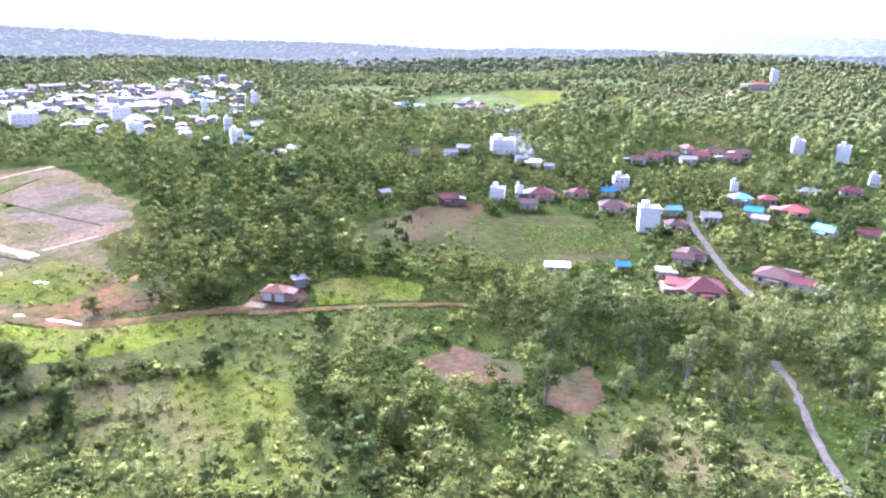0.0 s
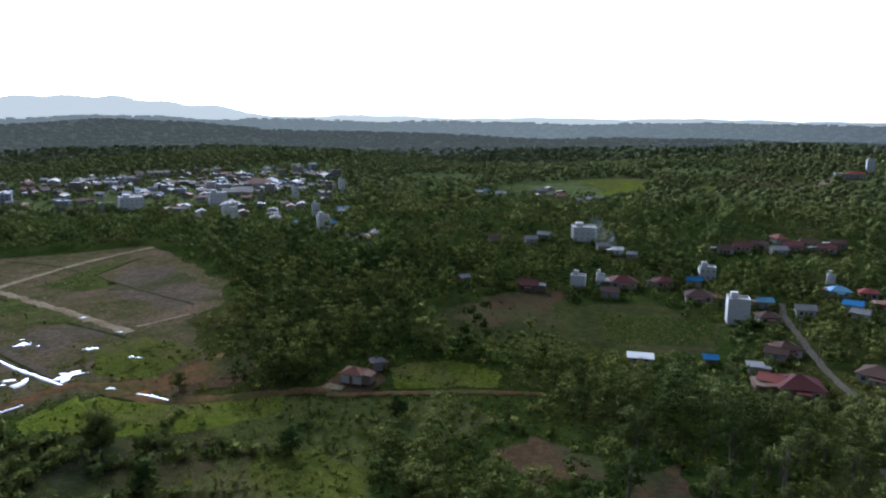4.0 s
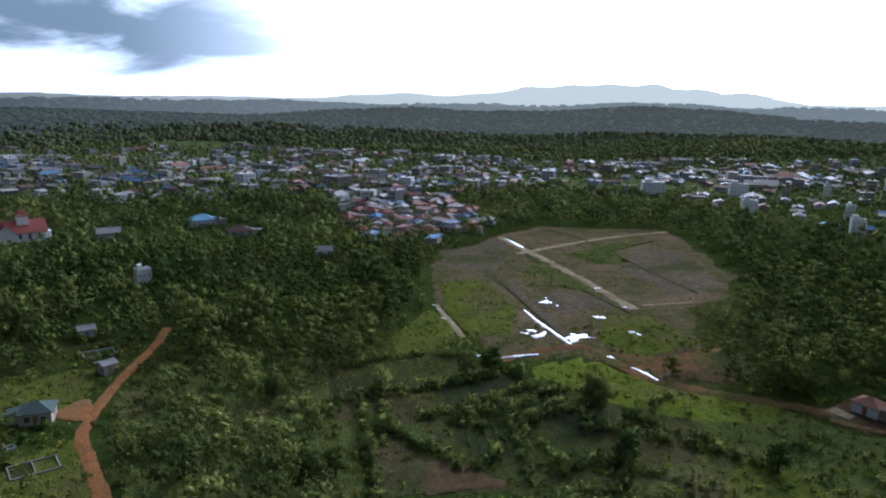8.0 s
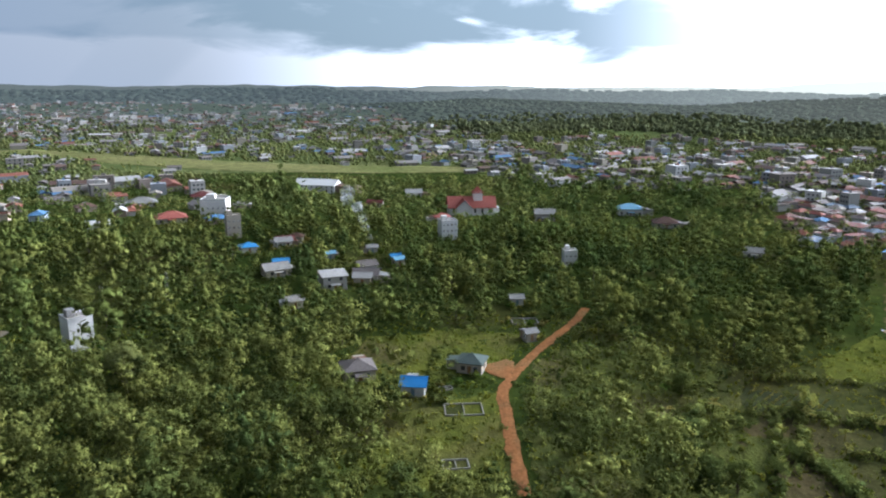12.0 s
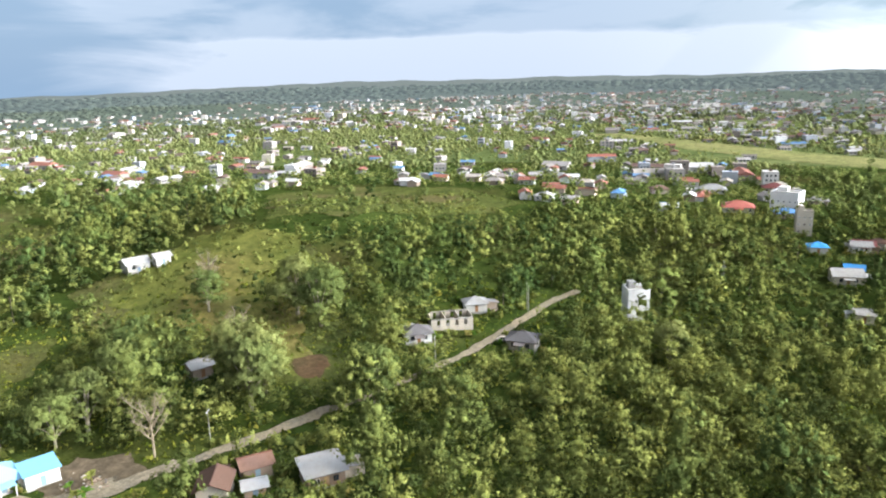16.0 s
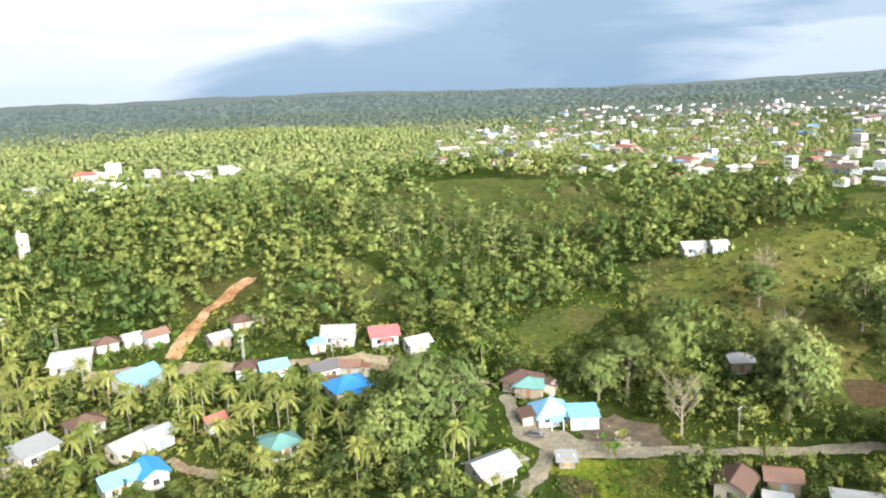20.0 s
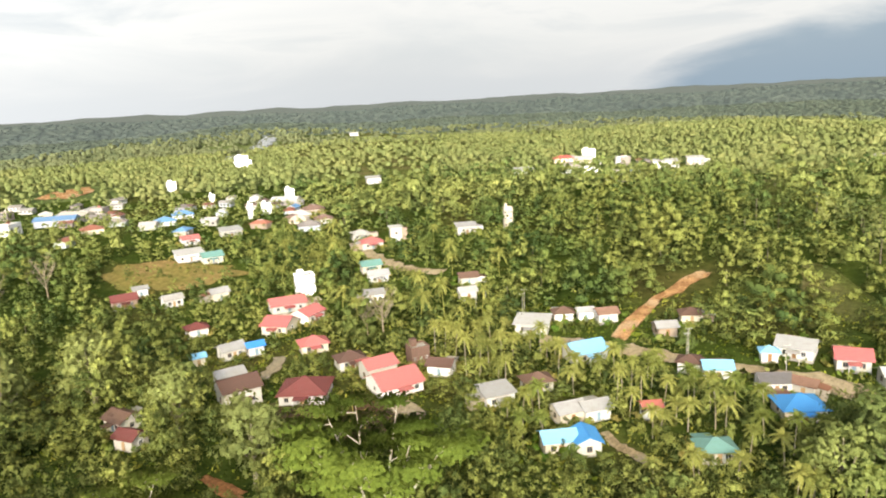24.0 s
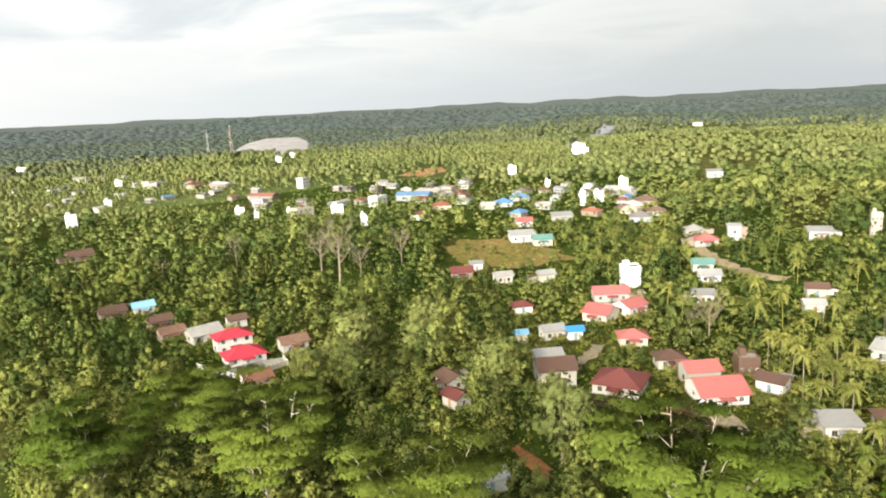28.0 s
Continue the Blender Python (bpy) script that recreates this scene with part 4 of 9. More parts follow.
strip("puddle", [(-161.6, 195.2), (-143.8, 185.5), (-127.3, 177.0)], 1.4, M_WATER, "long shining puddle along a wet track", "puddle", 0.42, uneven=0.3)
sheet("puddle", [(-130.9, 180.0), (-133.1, 185.5), (-130.3, 187.9), (-125.3, 186.3), (-126.4, 181.9), (-127.7, 178.1)], M_WATER, "broad shining puddle at a track junction", "puddle", 0.42, 2.2, 4, view=True)
strip("puddle", [(-134.6, 153.4), (-132.2, 158.0), (-128.6, 163.5)], 1.5, M_WATER, "shining puddle along the rut of an orange track", "puddle", 0.5, uneven=0.4)
strip("puddle", [(-102.5, 173.0), (-97.7, 171.8), (-92.0, 169.8)], 1.4, M_WATER, "narrow shining puddle beside a track", "puddle", 0.42, uneven=0.3)
sheet("puddle", [(-113.4, 176.3), (-111.0, 176.5), (-108.9, 175.4), (-110.9, 174.9)], M_WATER, "small shining puddle on orange earth", "puddle", 0.42, 0.4, 3, view=True)
sheet("puddle", [(-142.1, 175.3), (-140.7, 178.8), (-140.7, 182.7), (-137.6, 177.0), (-138.9, 173.6)], M_WATER, "small shining puddle in weeds", "puddle", 0.42, 0.8, 3, view=True)
sheet("puddle", [(-164.2, 207.8), (-164.5, 211.8), (-159.6, 209.9), (-160.3, 207.2)], M_WATER, "small shining puddle on bare earth", "puddle", 0.42, 0.7, 3, view=True)
sheet("puddle", [(-137.2, 205.0), (-135.9, 207.6), (-133.3, 206.4), (-134.7, 204.4)], M_WATER, "small shining puddle on bare earth", "puddle", 0.42, 0.7, 3, view=True)
sheet("puddle", [(-267.7, 299.6), (-258.6, 296.9), (-235.6, 284.2), (-240.0, 283.9)], M_WATER, "bright wet stretch of a sandy track", "puddle", 0.42, 0.7, 3, view=True)
for _x, _y, _r in ((-163.0, 207.6, 1.4), (-161.0, 210.1, 1.0), (-135.9, 205.5, 2.0), (-118.6, 198.7, 1.1), (-115.8, 198.1, 1.0), (-160.2, 239.0, 1.1), (-135.4, 221.2, 0.8), (-184.7, 174.3, 0.8), (-176.1, 168.0, 0.8),
                   (-141.0, 149.8, 1.1), (-166.3, 213.9, 0.8), (-156.0, 207.9, 0.8), (-190.8, 177.0, 0.7), (-111.9, 175.7, 1.0), (-144.6, 179.1, 1.7), (-144.5, 175.6, 1.3)):
    sheet("puddle", [(_x - 1.6 * _r, _y), (_x, _y - 0.9 * _r), (_x + 1.5 * _r, _y + 0.2), (_x + 0.3, _y + _r)], M_WATER, "small shining puddle on graded earth", "puddle", 0.36, 0.4, 3)
strip("laterite_road", [(-118.4, 37.0), (-131.6, 38.9), (-152.9, 42.4), (-167.4, 45.5), (-182.3, 54.2), (-202.2, 69.7), (-217.0, 82.5), (-230.9, 92.0)], 3.4, M_LATERITE, "orange laterite road through grass", "road", 0.25, uneven=0.12)
sheet("laterite_yard", [(-184.2, 43.1), (-188.4, 51.7), (-185.2, 55.0), (-175.4, 48.9), (-178.6, 43.4)], M_LATERITE, "orange earth yard before a new house", "yard", 0.3, view=True)
sheet("weedy_plot", [(-159.9, 19.3), (-169.1, 46.3), (-119.4, 33.9), (-129.4, 1.1), (-147.3, 12.6)], M_WEEDS, "green weedy building plots", "meadow", 0.12, shrubs=0.3)
sheet("weedy_plot", [(-179.3, -1.1), (-213.8, 12.9), (-216.6, 41.6), (-209.9, 66.1), (-180.2, 49.4), (-177.7, 30.8), (-168.6, 12.2)], M_WEEDS, "bright weedy ground round new houses", "meadow", 0.12, shrubs=0.3)
sheet("scrub_field", [(-186.3, 58.8), (-203.6, 87.2), (-182.1, 104.2), (-149.9, 96.3), (-114.7, 85.7), (-107.9, 70.8), (-117.6, 39.6), (-146.3, 43.5)], M_GRASS, "scrubby green field beside the laterite road", "meadow", 0.1, shrubs=0.9, trees=0.22)
sheet("airstrip", [(-904.7, -397.6), (-945.1, -355.6), (-785.1, -200.9), (-733.6, -58.8), (-678.3, 73.6), (-667.2, 156.5), (-628.7, 143.9), (-623.7, 59.5), (-643.9, -51.4), (-711.1, -194.0)], M_RUNWAY, "long pale grass airstrip across the town", "airstrip", 0.8, 1.4, 5)
# the airstrip's near edge stays open to the camera
for (_ax, _ay), (_bx, _by) in (((-626.7, 150.0), (-621.7, 59.5)), ((-621.7, 59.5), (-641.9, -51.4)), ((-641.9, -51.4), (-709.1, -194.0))):
    KEPT_IN_VIEW.extend((_ax + (_bx - _ax) * _u / 6, _ay + (_by - _ay) * _u / 6, 12.0, 0.0) for _u in range(7))
strip("village_road", [(-113.0, -110.2), (-116.2, -108.6), (-135.4, -103.6), (-151.0, -100.3)], 2.7, M_ROAD, "narrow worn road under trees", "road", 0.25, clear=False)
strip("village_road", [(-150.5, -100.4), (-157.4, -99.0), (-179.1, -97.7), (-205.7, -97.0), (-222.9, -94.1)], 2.9, M_ROAD, "narrow worn road between trees", "road", 0.25)
strip("village_road", [(-59.4, -125.0), (-67.6, -124.0), (-79.5, -121.0)], 3.3, M_ROAD, "narrow worn road past a blue-roofed house", "road", 0.25)
sheet("house_yard", [(-44.8, -142.8), (-50.0, -141.7), (-61.5, -128.7), (-71.8, -126.4), (-66.8, -122.5), (-57.8, -124.3), (-50.4, -128.0), (-44.1, -135.9)], M_ROAD, "bare yard of trodden earth and concrete", "yard", 0.2, view=True)
sheet("scrubby_hillside", [(-116.1, -226.0), (-146.2, -241.1), (-167.3, -225.5), (-179.2, -199.1), (-180.0, -170.5), (-162.7, -145.0), (-141.5, -128.8), (-126.1, -109.5), (-114.9, -118.3), (-117.6, -147.3), (-109.5, -167.4), (-100.7, -195.3)], M_GRASS, "scrub and scattered trees round a grassy hill", "hillside", 0.1, 4.2, shrubs=1.0, low=2.2, trees=0.3)
sheet("grassy_hillside", [(-117.6, -204.8), (-136.8, -224.2), (-165.6, -230.9), (-185.4, -213.8), (-183.5, -188.2), (-173.1, -166.3), (-152.0, -156.1), (-135.5, -140.0), (-128.5, -124.0), (-119.1, -126.3), (-122.9, -147.0), (-122.0, -170.4), (-112.4, -186.1)], M_DRY, "olive grass on a rounded hillside", "hillside", 0.2, 4.2, shrubs=0.95, low=1.5, trees=0.05)
sheet("red_soil_patch", [(-124.6, -136.1), (-131.3, -133.4), (-132.3, -128.1), (-128.2, -122.1), (-121.7, -123.5), (-120.7, -129.6)], M_REDSOIL, "bare brown earth on the hillside", "soil", 0.3, 2.1, view=True)
sheet("trodden_yard", [(-61.6, -142.9), (-69.2, -140.1), (-77.0, -130.2), (-75.2, -123.6), (-65.5, -125.4), (-57.3, -130.9)], M_BARESOIL, "bare trodden yard beside the blue-roofed house", "yard", 0.2, view=True)
sheet("vegetable_garden", [(-49.0, -125.9), (-60.6, -124.0), (-70.0, -118.7), (-62.3, -103.5), (-45.1, -115.2)], M_LUSH, "vegetable garden with crop beds beside the road", "garden", 0.2, shrubs=0.3, low=0.4, view=True)
sheet("crop_bed", [(-46.8, -120.7), (-54.2, -116.6), (-52.2, -110.3), (-44.5, -115.5)], M_REDSOIL, "bare brown beds in the vegetable garden", "garden", 0.26)
sheet("grassy_hollow", [(-60.2, -191.7), (-79.4, -201.5), (-85.5, -200.6), (-73.9, -183.0), (-62.7, -177.2)], M_GRASS, "green grassy hollow between trees", "meadow", 0.15, shrubs=0.2, trees=0.03)
sheet("tree_nursery_slope", [(-60.1, -190.0), (-76.9, -197.1), (-85.8, -200.8), (-77.3, -184.8), (-63.3, -170.9), (-56.6, -169.5)], M_GRASS, "green clearing on a slope", "meadow", 0.15, shrubs=0.2)
sheet("clearing_slope", [(-15.8, -266.6), (-25.5, -257.6), (-41.7, -214.3), (-37.4, -211.3), (-20.7, -219.5), (-13.4, -239.4)], M_GRASS, "bright green cleared slope", "meadow", 0.15, shrubs=0.4, trees=0.05)
strip("village_road", [(-114.4, -110.2), (-103.2, -112.6), (-78.7, -120.0), (-58.5, -125.3), (-51.2, -128.9), (-46.5, -136.5), (-47.2, -146.7), (-48.3, -156.4)], 3.5, M_ROAD, "worn village road bending past houses", "road", 0.25)
strip("village_road", [(-37.5, -115.9), (-44.4, -122.1), (-48.9, -129.6)], 3.5, M_ROAD, "worn village road in front of a zinc roof", "road", 0.25)
strip("village_road", [(57.4, -199.4), (35.0, -195.9), (16.8, -191.2), (-1.3, -187.7), (-16.4, -184.9), (-27.6, -177.8), (-38.1, -170.0), (-45.8, -160.0)], 6.0, M_SAND, "sandy worn village road lined with small houses", "road", 0.3)
sheet("road_verge", [(-4.2, -187.7), (-16.7, -188.2), (-28.4, -182.1), (-30.2, -175.4), (-15.4, -177.4), (-5.5, -182.6)], M_SAND, "sandy widened roadside", "yard", 0.25)
sheet("clay_scar", [(37.9, -201.9), (36.3, -212.0), (33.2, -222.5), (30.4, -229.0), (25.8, -237.7), (21.7, -247.5), (16.7, -254.5), (11.6, -254.0), (13.2, -248.9), (17.2, -244.7), (20.3, -235.9), (25.1, -231.4), (30.1, -225.7), (33.2, -215.6), (32.8, -200.1)], M_SCAR, "raw orange clay cut up the wooded hill", "cutting", 0.5, 1.1, 6, view=True)
strip("village_lane", [(168.7, -289.1), (147.0, -271.0), (125.3, -260.1), (114.7, -259.1)], 7.0, M_SAND, "dusty lane between far houses", "road", 0.3)
strip("village_lane", [(127.5, -154.1), (128.8, -163.0), (132.3, -170.5)], 4.2, M_ROAD, "short paved lane between houses", "road", 0.25)
sheet("dusty_yard", [(86.8, -148.7), (80.1, -153.2), (70.7, -146.7), (72.4, -143.9), (81.3, -146.2)], M_SAND, "pale dusty yard before a pink-roofed house", "yard", 0.25, view=True)
sheet("bare_plot", [(90.3, -131.2), (96.6, -143.8), (90.9, -151.5), (78.1, -149.1), (73.4, -142.7), (76.2, -128.1)], M_REDSOIL, "dry brown plot below a red-roofed house", "soil", 0.2, shrubs=0.3, view=True)
strip("footpath", [(29.4, -149.5), (25.6, -145.3), (22.1, -142.5), (18.2, -139.4)], 2.8, M_SAND, "dusty orange path beside a blue roof", "track", 0.2)
sheet("dry_bank", [(117.3, -142.5), (106.7, -149.0), (96.0, -143.1), (90.6, -129.4), (98.1, -124.3), (107.4, -130.5)], M_REDSOIL, "dry brown bank below the maroon-roofed house", "soil", 0.2, 2.8, shrubs=0.5, low=0.8, view=True)
sheet("dry_bank", [(89.6, -143.2), (77.7, -151.1), (68.3, -144.1), (67.8, -130.3), (77.7, -130.2)], M_REDSOIL, "dry brown bank below the red-roofed house", "soil", 0.2, 2.8, shrubs=0.5, low=0.8, view=True)
strip("footpath", [(87.1, -150.5), (79.8, -149.0), (71.5, -144.8)], 2.5, M_SAND, "sandy path below the red-roofed house", "track", 0.25)
strip("footpath", [(105.7, -106.7), (98.1, -104.9), (92.8, -103.6)], 1.4, M_LATERITE, "narrow orange footpath among bushes", "track", 0.25)
sheet("clay_pasture", [(244.7, -206.2), (270.9, -235.1), (252.7, -248.4), (216.6, -255.1), (202.9, -246.1), (208.0, -221.9), (226.4, -214.1)], M_OCHRE, "ochre dry pasture behind houses", "pasture", 0.3, 4.9, shrubs=0.7, low=1.2, trees=0.08, view=True)
sheet("grass_clearing", [(139.0, -74.3), (149.0, -90.2), (143.2, -100.4), (126.7, -98.3), (123.5, -85.7), (128.2, -73.8)], M_LAND, "shaded green clearing among trees", "meadow", 0.1, shrubs=0.3)
sheet("red_footpath", [(107.0, -105.3), (104.3, -107.1), (92.0, -102.6), (89.3, -100.4), (93.2, -99.7)], M_LATERITE, "short orange footpath among trees", "track", 0.2, 0.4, 3)
sheet("lake", [(1343.6, -575.1), (1639.0, -739.5), (1947.7, -968.7), (1870.1, -1037.0), (1526.1, -875.0), (1188.7, -673.5), (986.4, -515.3)], M_LAKE, "still grey lake with the sky's reflection painted in", "lake", 1.5, 4.2, 4, flat=None)
strip("river", [(632.4, -747.5), (759.1, -954.8), (824.9, -1087.0), (881.4, -1188.7)], 36.4, M_WATER, "narrow grey river winding through forest", "river", 1.5)
strip("valley_road", [(71.3, 104.9), (74.8, 124.7), (79.7, 143.4), (81.5, 157.5)], 2.1, M_LANE, "pale narrow road through woods", "road", 0.25)
strip("valley_road", [(93.7, 198.2), (94.6, 220.9), (98.4, 249.8), (102.2, 279.9), (108.2, 301.8)], 3.0, M_LANE, "pale village road among houses", "road", 0.3)
sheet("pale_field", [(73.2, 706.3), (108.9, 791.8), (137.2, 777.1), (104.0, 672.4), (77.1, 666.4)], M_LUSH, "far pale green field", "field", 1.2, 4.2)
sheet("pale_field", [(85.3, 1275.4), (190.0, 1138.9), (171.8, 1077.6), (90.7, 1215.3)], M_LUSH, "far strip of pale grass", "field", 1.2, 4.2)
sheet("pale_field", [(151.5, 699.0), (182.1, 762.7), (197.5, 753.2), (171.5, 691.9)], M_DRY, "far dry field", "field", 1.2, 4.2)
strip("ridge_road", [(229.2, 721.8), (295.3, 779.4), (355.5, 870.5), (385.0, 893.5)], 12.6, M_SAND, "pale road climbing a far hill", "road", 1.0)
sheet("scrub_slope", [(-111.4, -384.3), (-143.5, -378.0), (-172.3, -328.3), (-162.4, -294.8), (-130.6, -299.9), (-105.8, -338.5)], M_GRASS, "light green scrubby slope", "meadow", 0.5, 4.2, trees=0.3)
sheet("scrub_slope", [(-289.7, -273.1), (-319.3, -240.0), (-333.3, -197.7), (-306.5, -184.8), (-247.1, -185.8), (-218.8, -199.9)], M_GRASS, "light green open ground before the town", "meadow", 0.5, 4.2, trees=0.15)
sheet("scrub_slope", [(-114.9, -439.5), (-165.1, -440.9), (-171.6, -392.4), (-144.9, -353.4), (-114.2, -376.6)], M_GRASS, "light green scrubby slope", "meadow", 0.6, 4.2, trees=0.35)
sheet("scrub_slope", [(10.1, -589.8), (-41.6, -554.4), (-44.5, -424.8), (-14.4, -353.6), (7.6, -390.7)], M_GRASS, "light green scrubby hilltop", "meadow", 0.6, 4.2, trees=0.35)
sheet("scrub_slope", [(513.1, -680.3), (538.6, -940.9), (314.6, -721.4), (251.2, -550.8), (306.5, -494.5)], M_GRASS, "light green hillside with scattered trees", "meadow", 0.8, 5.6, trees=0.4)
sheet("scrub_slope", [(794.2, -1030.4), (801.8, -1399.3), (539.8, -1248.4), (296.4, -664.3), (348.0, -562.1)], M_GRASS, "light green hillside with scattered trees", "meadow", 0.8, 5.6, trees=0.4)
sheet("scrub_slope", [(-291.7, -323.9), (-347.2, -301.9), (-354.2, -223.1), (-327.6, -166.6), (-270.6, -171.6), (-214.6, -188.4), (-188.6, -211.6)], M_GRASS, "light green open scrub between the hill and the town", "meadow", 0.5, 4.0, shrubs=0.7, low=2.0, trees=0.05, view=True)
sheet("scrub_slope", [(-110.2, -396.3), (-167.0, -435.0), (-202.8, -402.8), (-125.8, -299.9), (-97.9, -314.8)], M_GRASS, "pale green scrubland before the town", "meadow", 0.6, 4.0, shrubs=0.6, low=1.6, trees=0.4)
sheet("scrub_slope", [(-71.0, -480.0), (-126.7, -470.2), (-177.4, -411.8), (-168.8, -302.5), (-124.5, -268.8), (-90.2, -314.9), (-61.0, -331.4), (-47.9, -382.6)], M_GRASS, "light green scrub with scattered low trees", "meadow", 0.55, 4.0, shrubs=0.9, low=2.2, trees=0.22)
sheet("grassy_hollow", [(-61.1, -186.8), (-70.7, -199.7), (-90.7, -203.9), (-99.6, -196.7), (-78.6, -183.0)], M_GRASS, "green grassy slope between trees", "meadow", 0.3, 2.5, shrubs=0.4, low=0.8, view=True)
sheet("ochre_clearing", [(534.9, -395.8), (554.7, -435.0), (551.3, -464.9), (518.4, -440.3), (508.5, -404.7)], M_SCAR, "bare ochre clearing on a far slope", "soil", 0.8, 2.8, 4, view=True)
sheet("scrub_slope", [(145.3, 865.3), (333.8, 924.6), (316.4, 786.8), (205.8, 718.5), (130.1, 770.3)], M_FIELD, "pale far fields on rolling ground", "field", 1.0, 5.6, trees=0.3)
sheet("pale_field", [(60.6, 802.2), (86.9, 817.2), (140.4, 796.7), (118.9, 736.0), (82.9, 719.6)], M_DRY, "dull yellow far field", "field", 1.0, 4.2)


# ---- buildings ----
GARDENS = []      # (x, y, half width, height): where a house stands


def roof_gable(w, d, rise, over, thick=0.12):
    bm = bmesh.new()
    x, y = w / 2 + over, d / 2 + over
    drop = rise * over / (d / 2)
    for s in (-1, 1):
        a = [(-x, s * y, -drop), (x, s * y, -drop), (x, 0, rise), (-x, 0, rise)]
        lo = [bm.verts.new(p) for p in a]
        hi = [bm.verts.new((p[0], p[1], p[2] + thick)) for p in a]
        for q in ((lo[0], lo[1], lo[2], lo[3]), (hi[3], hi[2], hi[1], hi[0])):
            bm.faces.new(q)
        for i in range(4):
            bm.faces.new((lo[i], hi[i], hi[(i + 1) % 4], lo[(i + 1) % 4]))
    bmesh.ops.recalc_face_normals(bm, faces=bm.faces)
    return bm


def roof_hip(w, d, rise, over, thick=0.15):
    bm = bmesh.new()
    x, y = w / 2 + over, d / 2 + over
    r = max(w / 2 - d / 2, 0.15)
    drop = rise * over / (d / 2)
    base = [(-x, -y, -drop), (x, -y, -drop), (x, y, -drop), (-x, y, -drop)]
    b0 = [bm.verts.new((p[0], p[1], p[2] - thick)) for p in base]
    b1 = [bm.verts.new(p) for p in base]
    r0, r1 = bm.verts.new((-r, 0, rise)), bm.verts.new((r, 0, rise))
    bm.faces.new((b1[0], b1[1], r1, r0))
    bm.faces.new((b1[1], b1[2], r1))
    bm.faces.new((b1[2], b1[3], r0, r1))
    bm.faces.new((b1[3], b1[0], r0))
    bm.faces.new(b0[::-1])
    for i in range(4):
        bm.faces.new((b0[i], b0[(i + 1) % 4], b1[(i + 1) % 4], b1[i]))
    bmesh.ops.recalc_face_normals(bm, faces=bm.faces)
    return bm


def walls_gable(w, d, h, rise):
    bm = bmesh.new()
    x, y = w / 2, d / 2
    s = [(-y, 0), (y, 0), (y, h), (0, h + rise), (-y, h)]
    a = [bm.verts.new((-x, q, z - (1.5 if z == 0 else 0.02))) for q, z in s]
    b = [bm.verts.new((x, q, z - (1.5 if z == 0 else 0.02))) for q, z in s]
    bm.faces.new(a)
    bm.faces.new(b[::-1])
    for i in range(5):
        bm.faces.new((a[i], a[(i + 1) % 5], b[(i + 1) % 5], b[i]))
    bmesh.ops.recalc_face_normals(bm, faces=bm.faces)
    return bm


WINDOW = {}


def window_parts(parent, x, y, z, turn, w=1.1, h=1.2):
    """A framed window on a wall, its outside towards local -y."""
    key = (w, h)
    if key not in WINDOW:
        bm = blocks((-w / 2, w / 2, -0.06, 0.04, -0.06, 0), (-w / 2, w / 2, -0.06, 0.04, h, h + 0.06), (-w / 2 - 0.06, -w / 2, -0.06, 0.04, -0.06, h + 0.06),
                    (w / 2, w / 2 + 0.06, -0.06, 0.04, -0.06, h + 0.06), (-0.025, 0.025, -0.06, 0.04, 0, h))
        fr = bpy.data.meshes.new("window")
        bm.to_mesh(fr)
        bm.free()
        fr.materials.append(M_FRAME)
        bm = blocks((-w / 2, w / 2, -0.03, 0.03, 0, h))
        pn = bpy.data.meshes.new("pane")
        bm.to_mesh(pn)
        bm.free()
        pn.materials.append(M_GLASS)
        WINDOW[key] = (fr, pn)
    fr, pn = WINDOW[key]
    win = part_of("window", fr, parent, "", pose(x, y, z, 0, 0, turn))
    part_of("pane", pn, win)
    return win


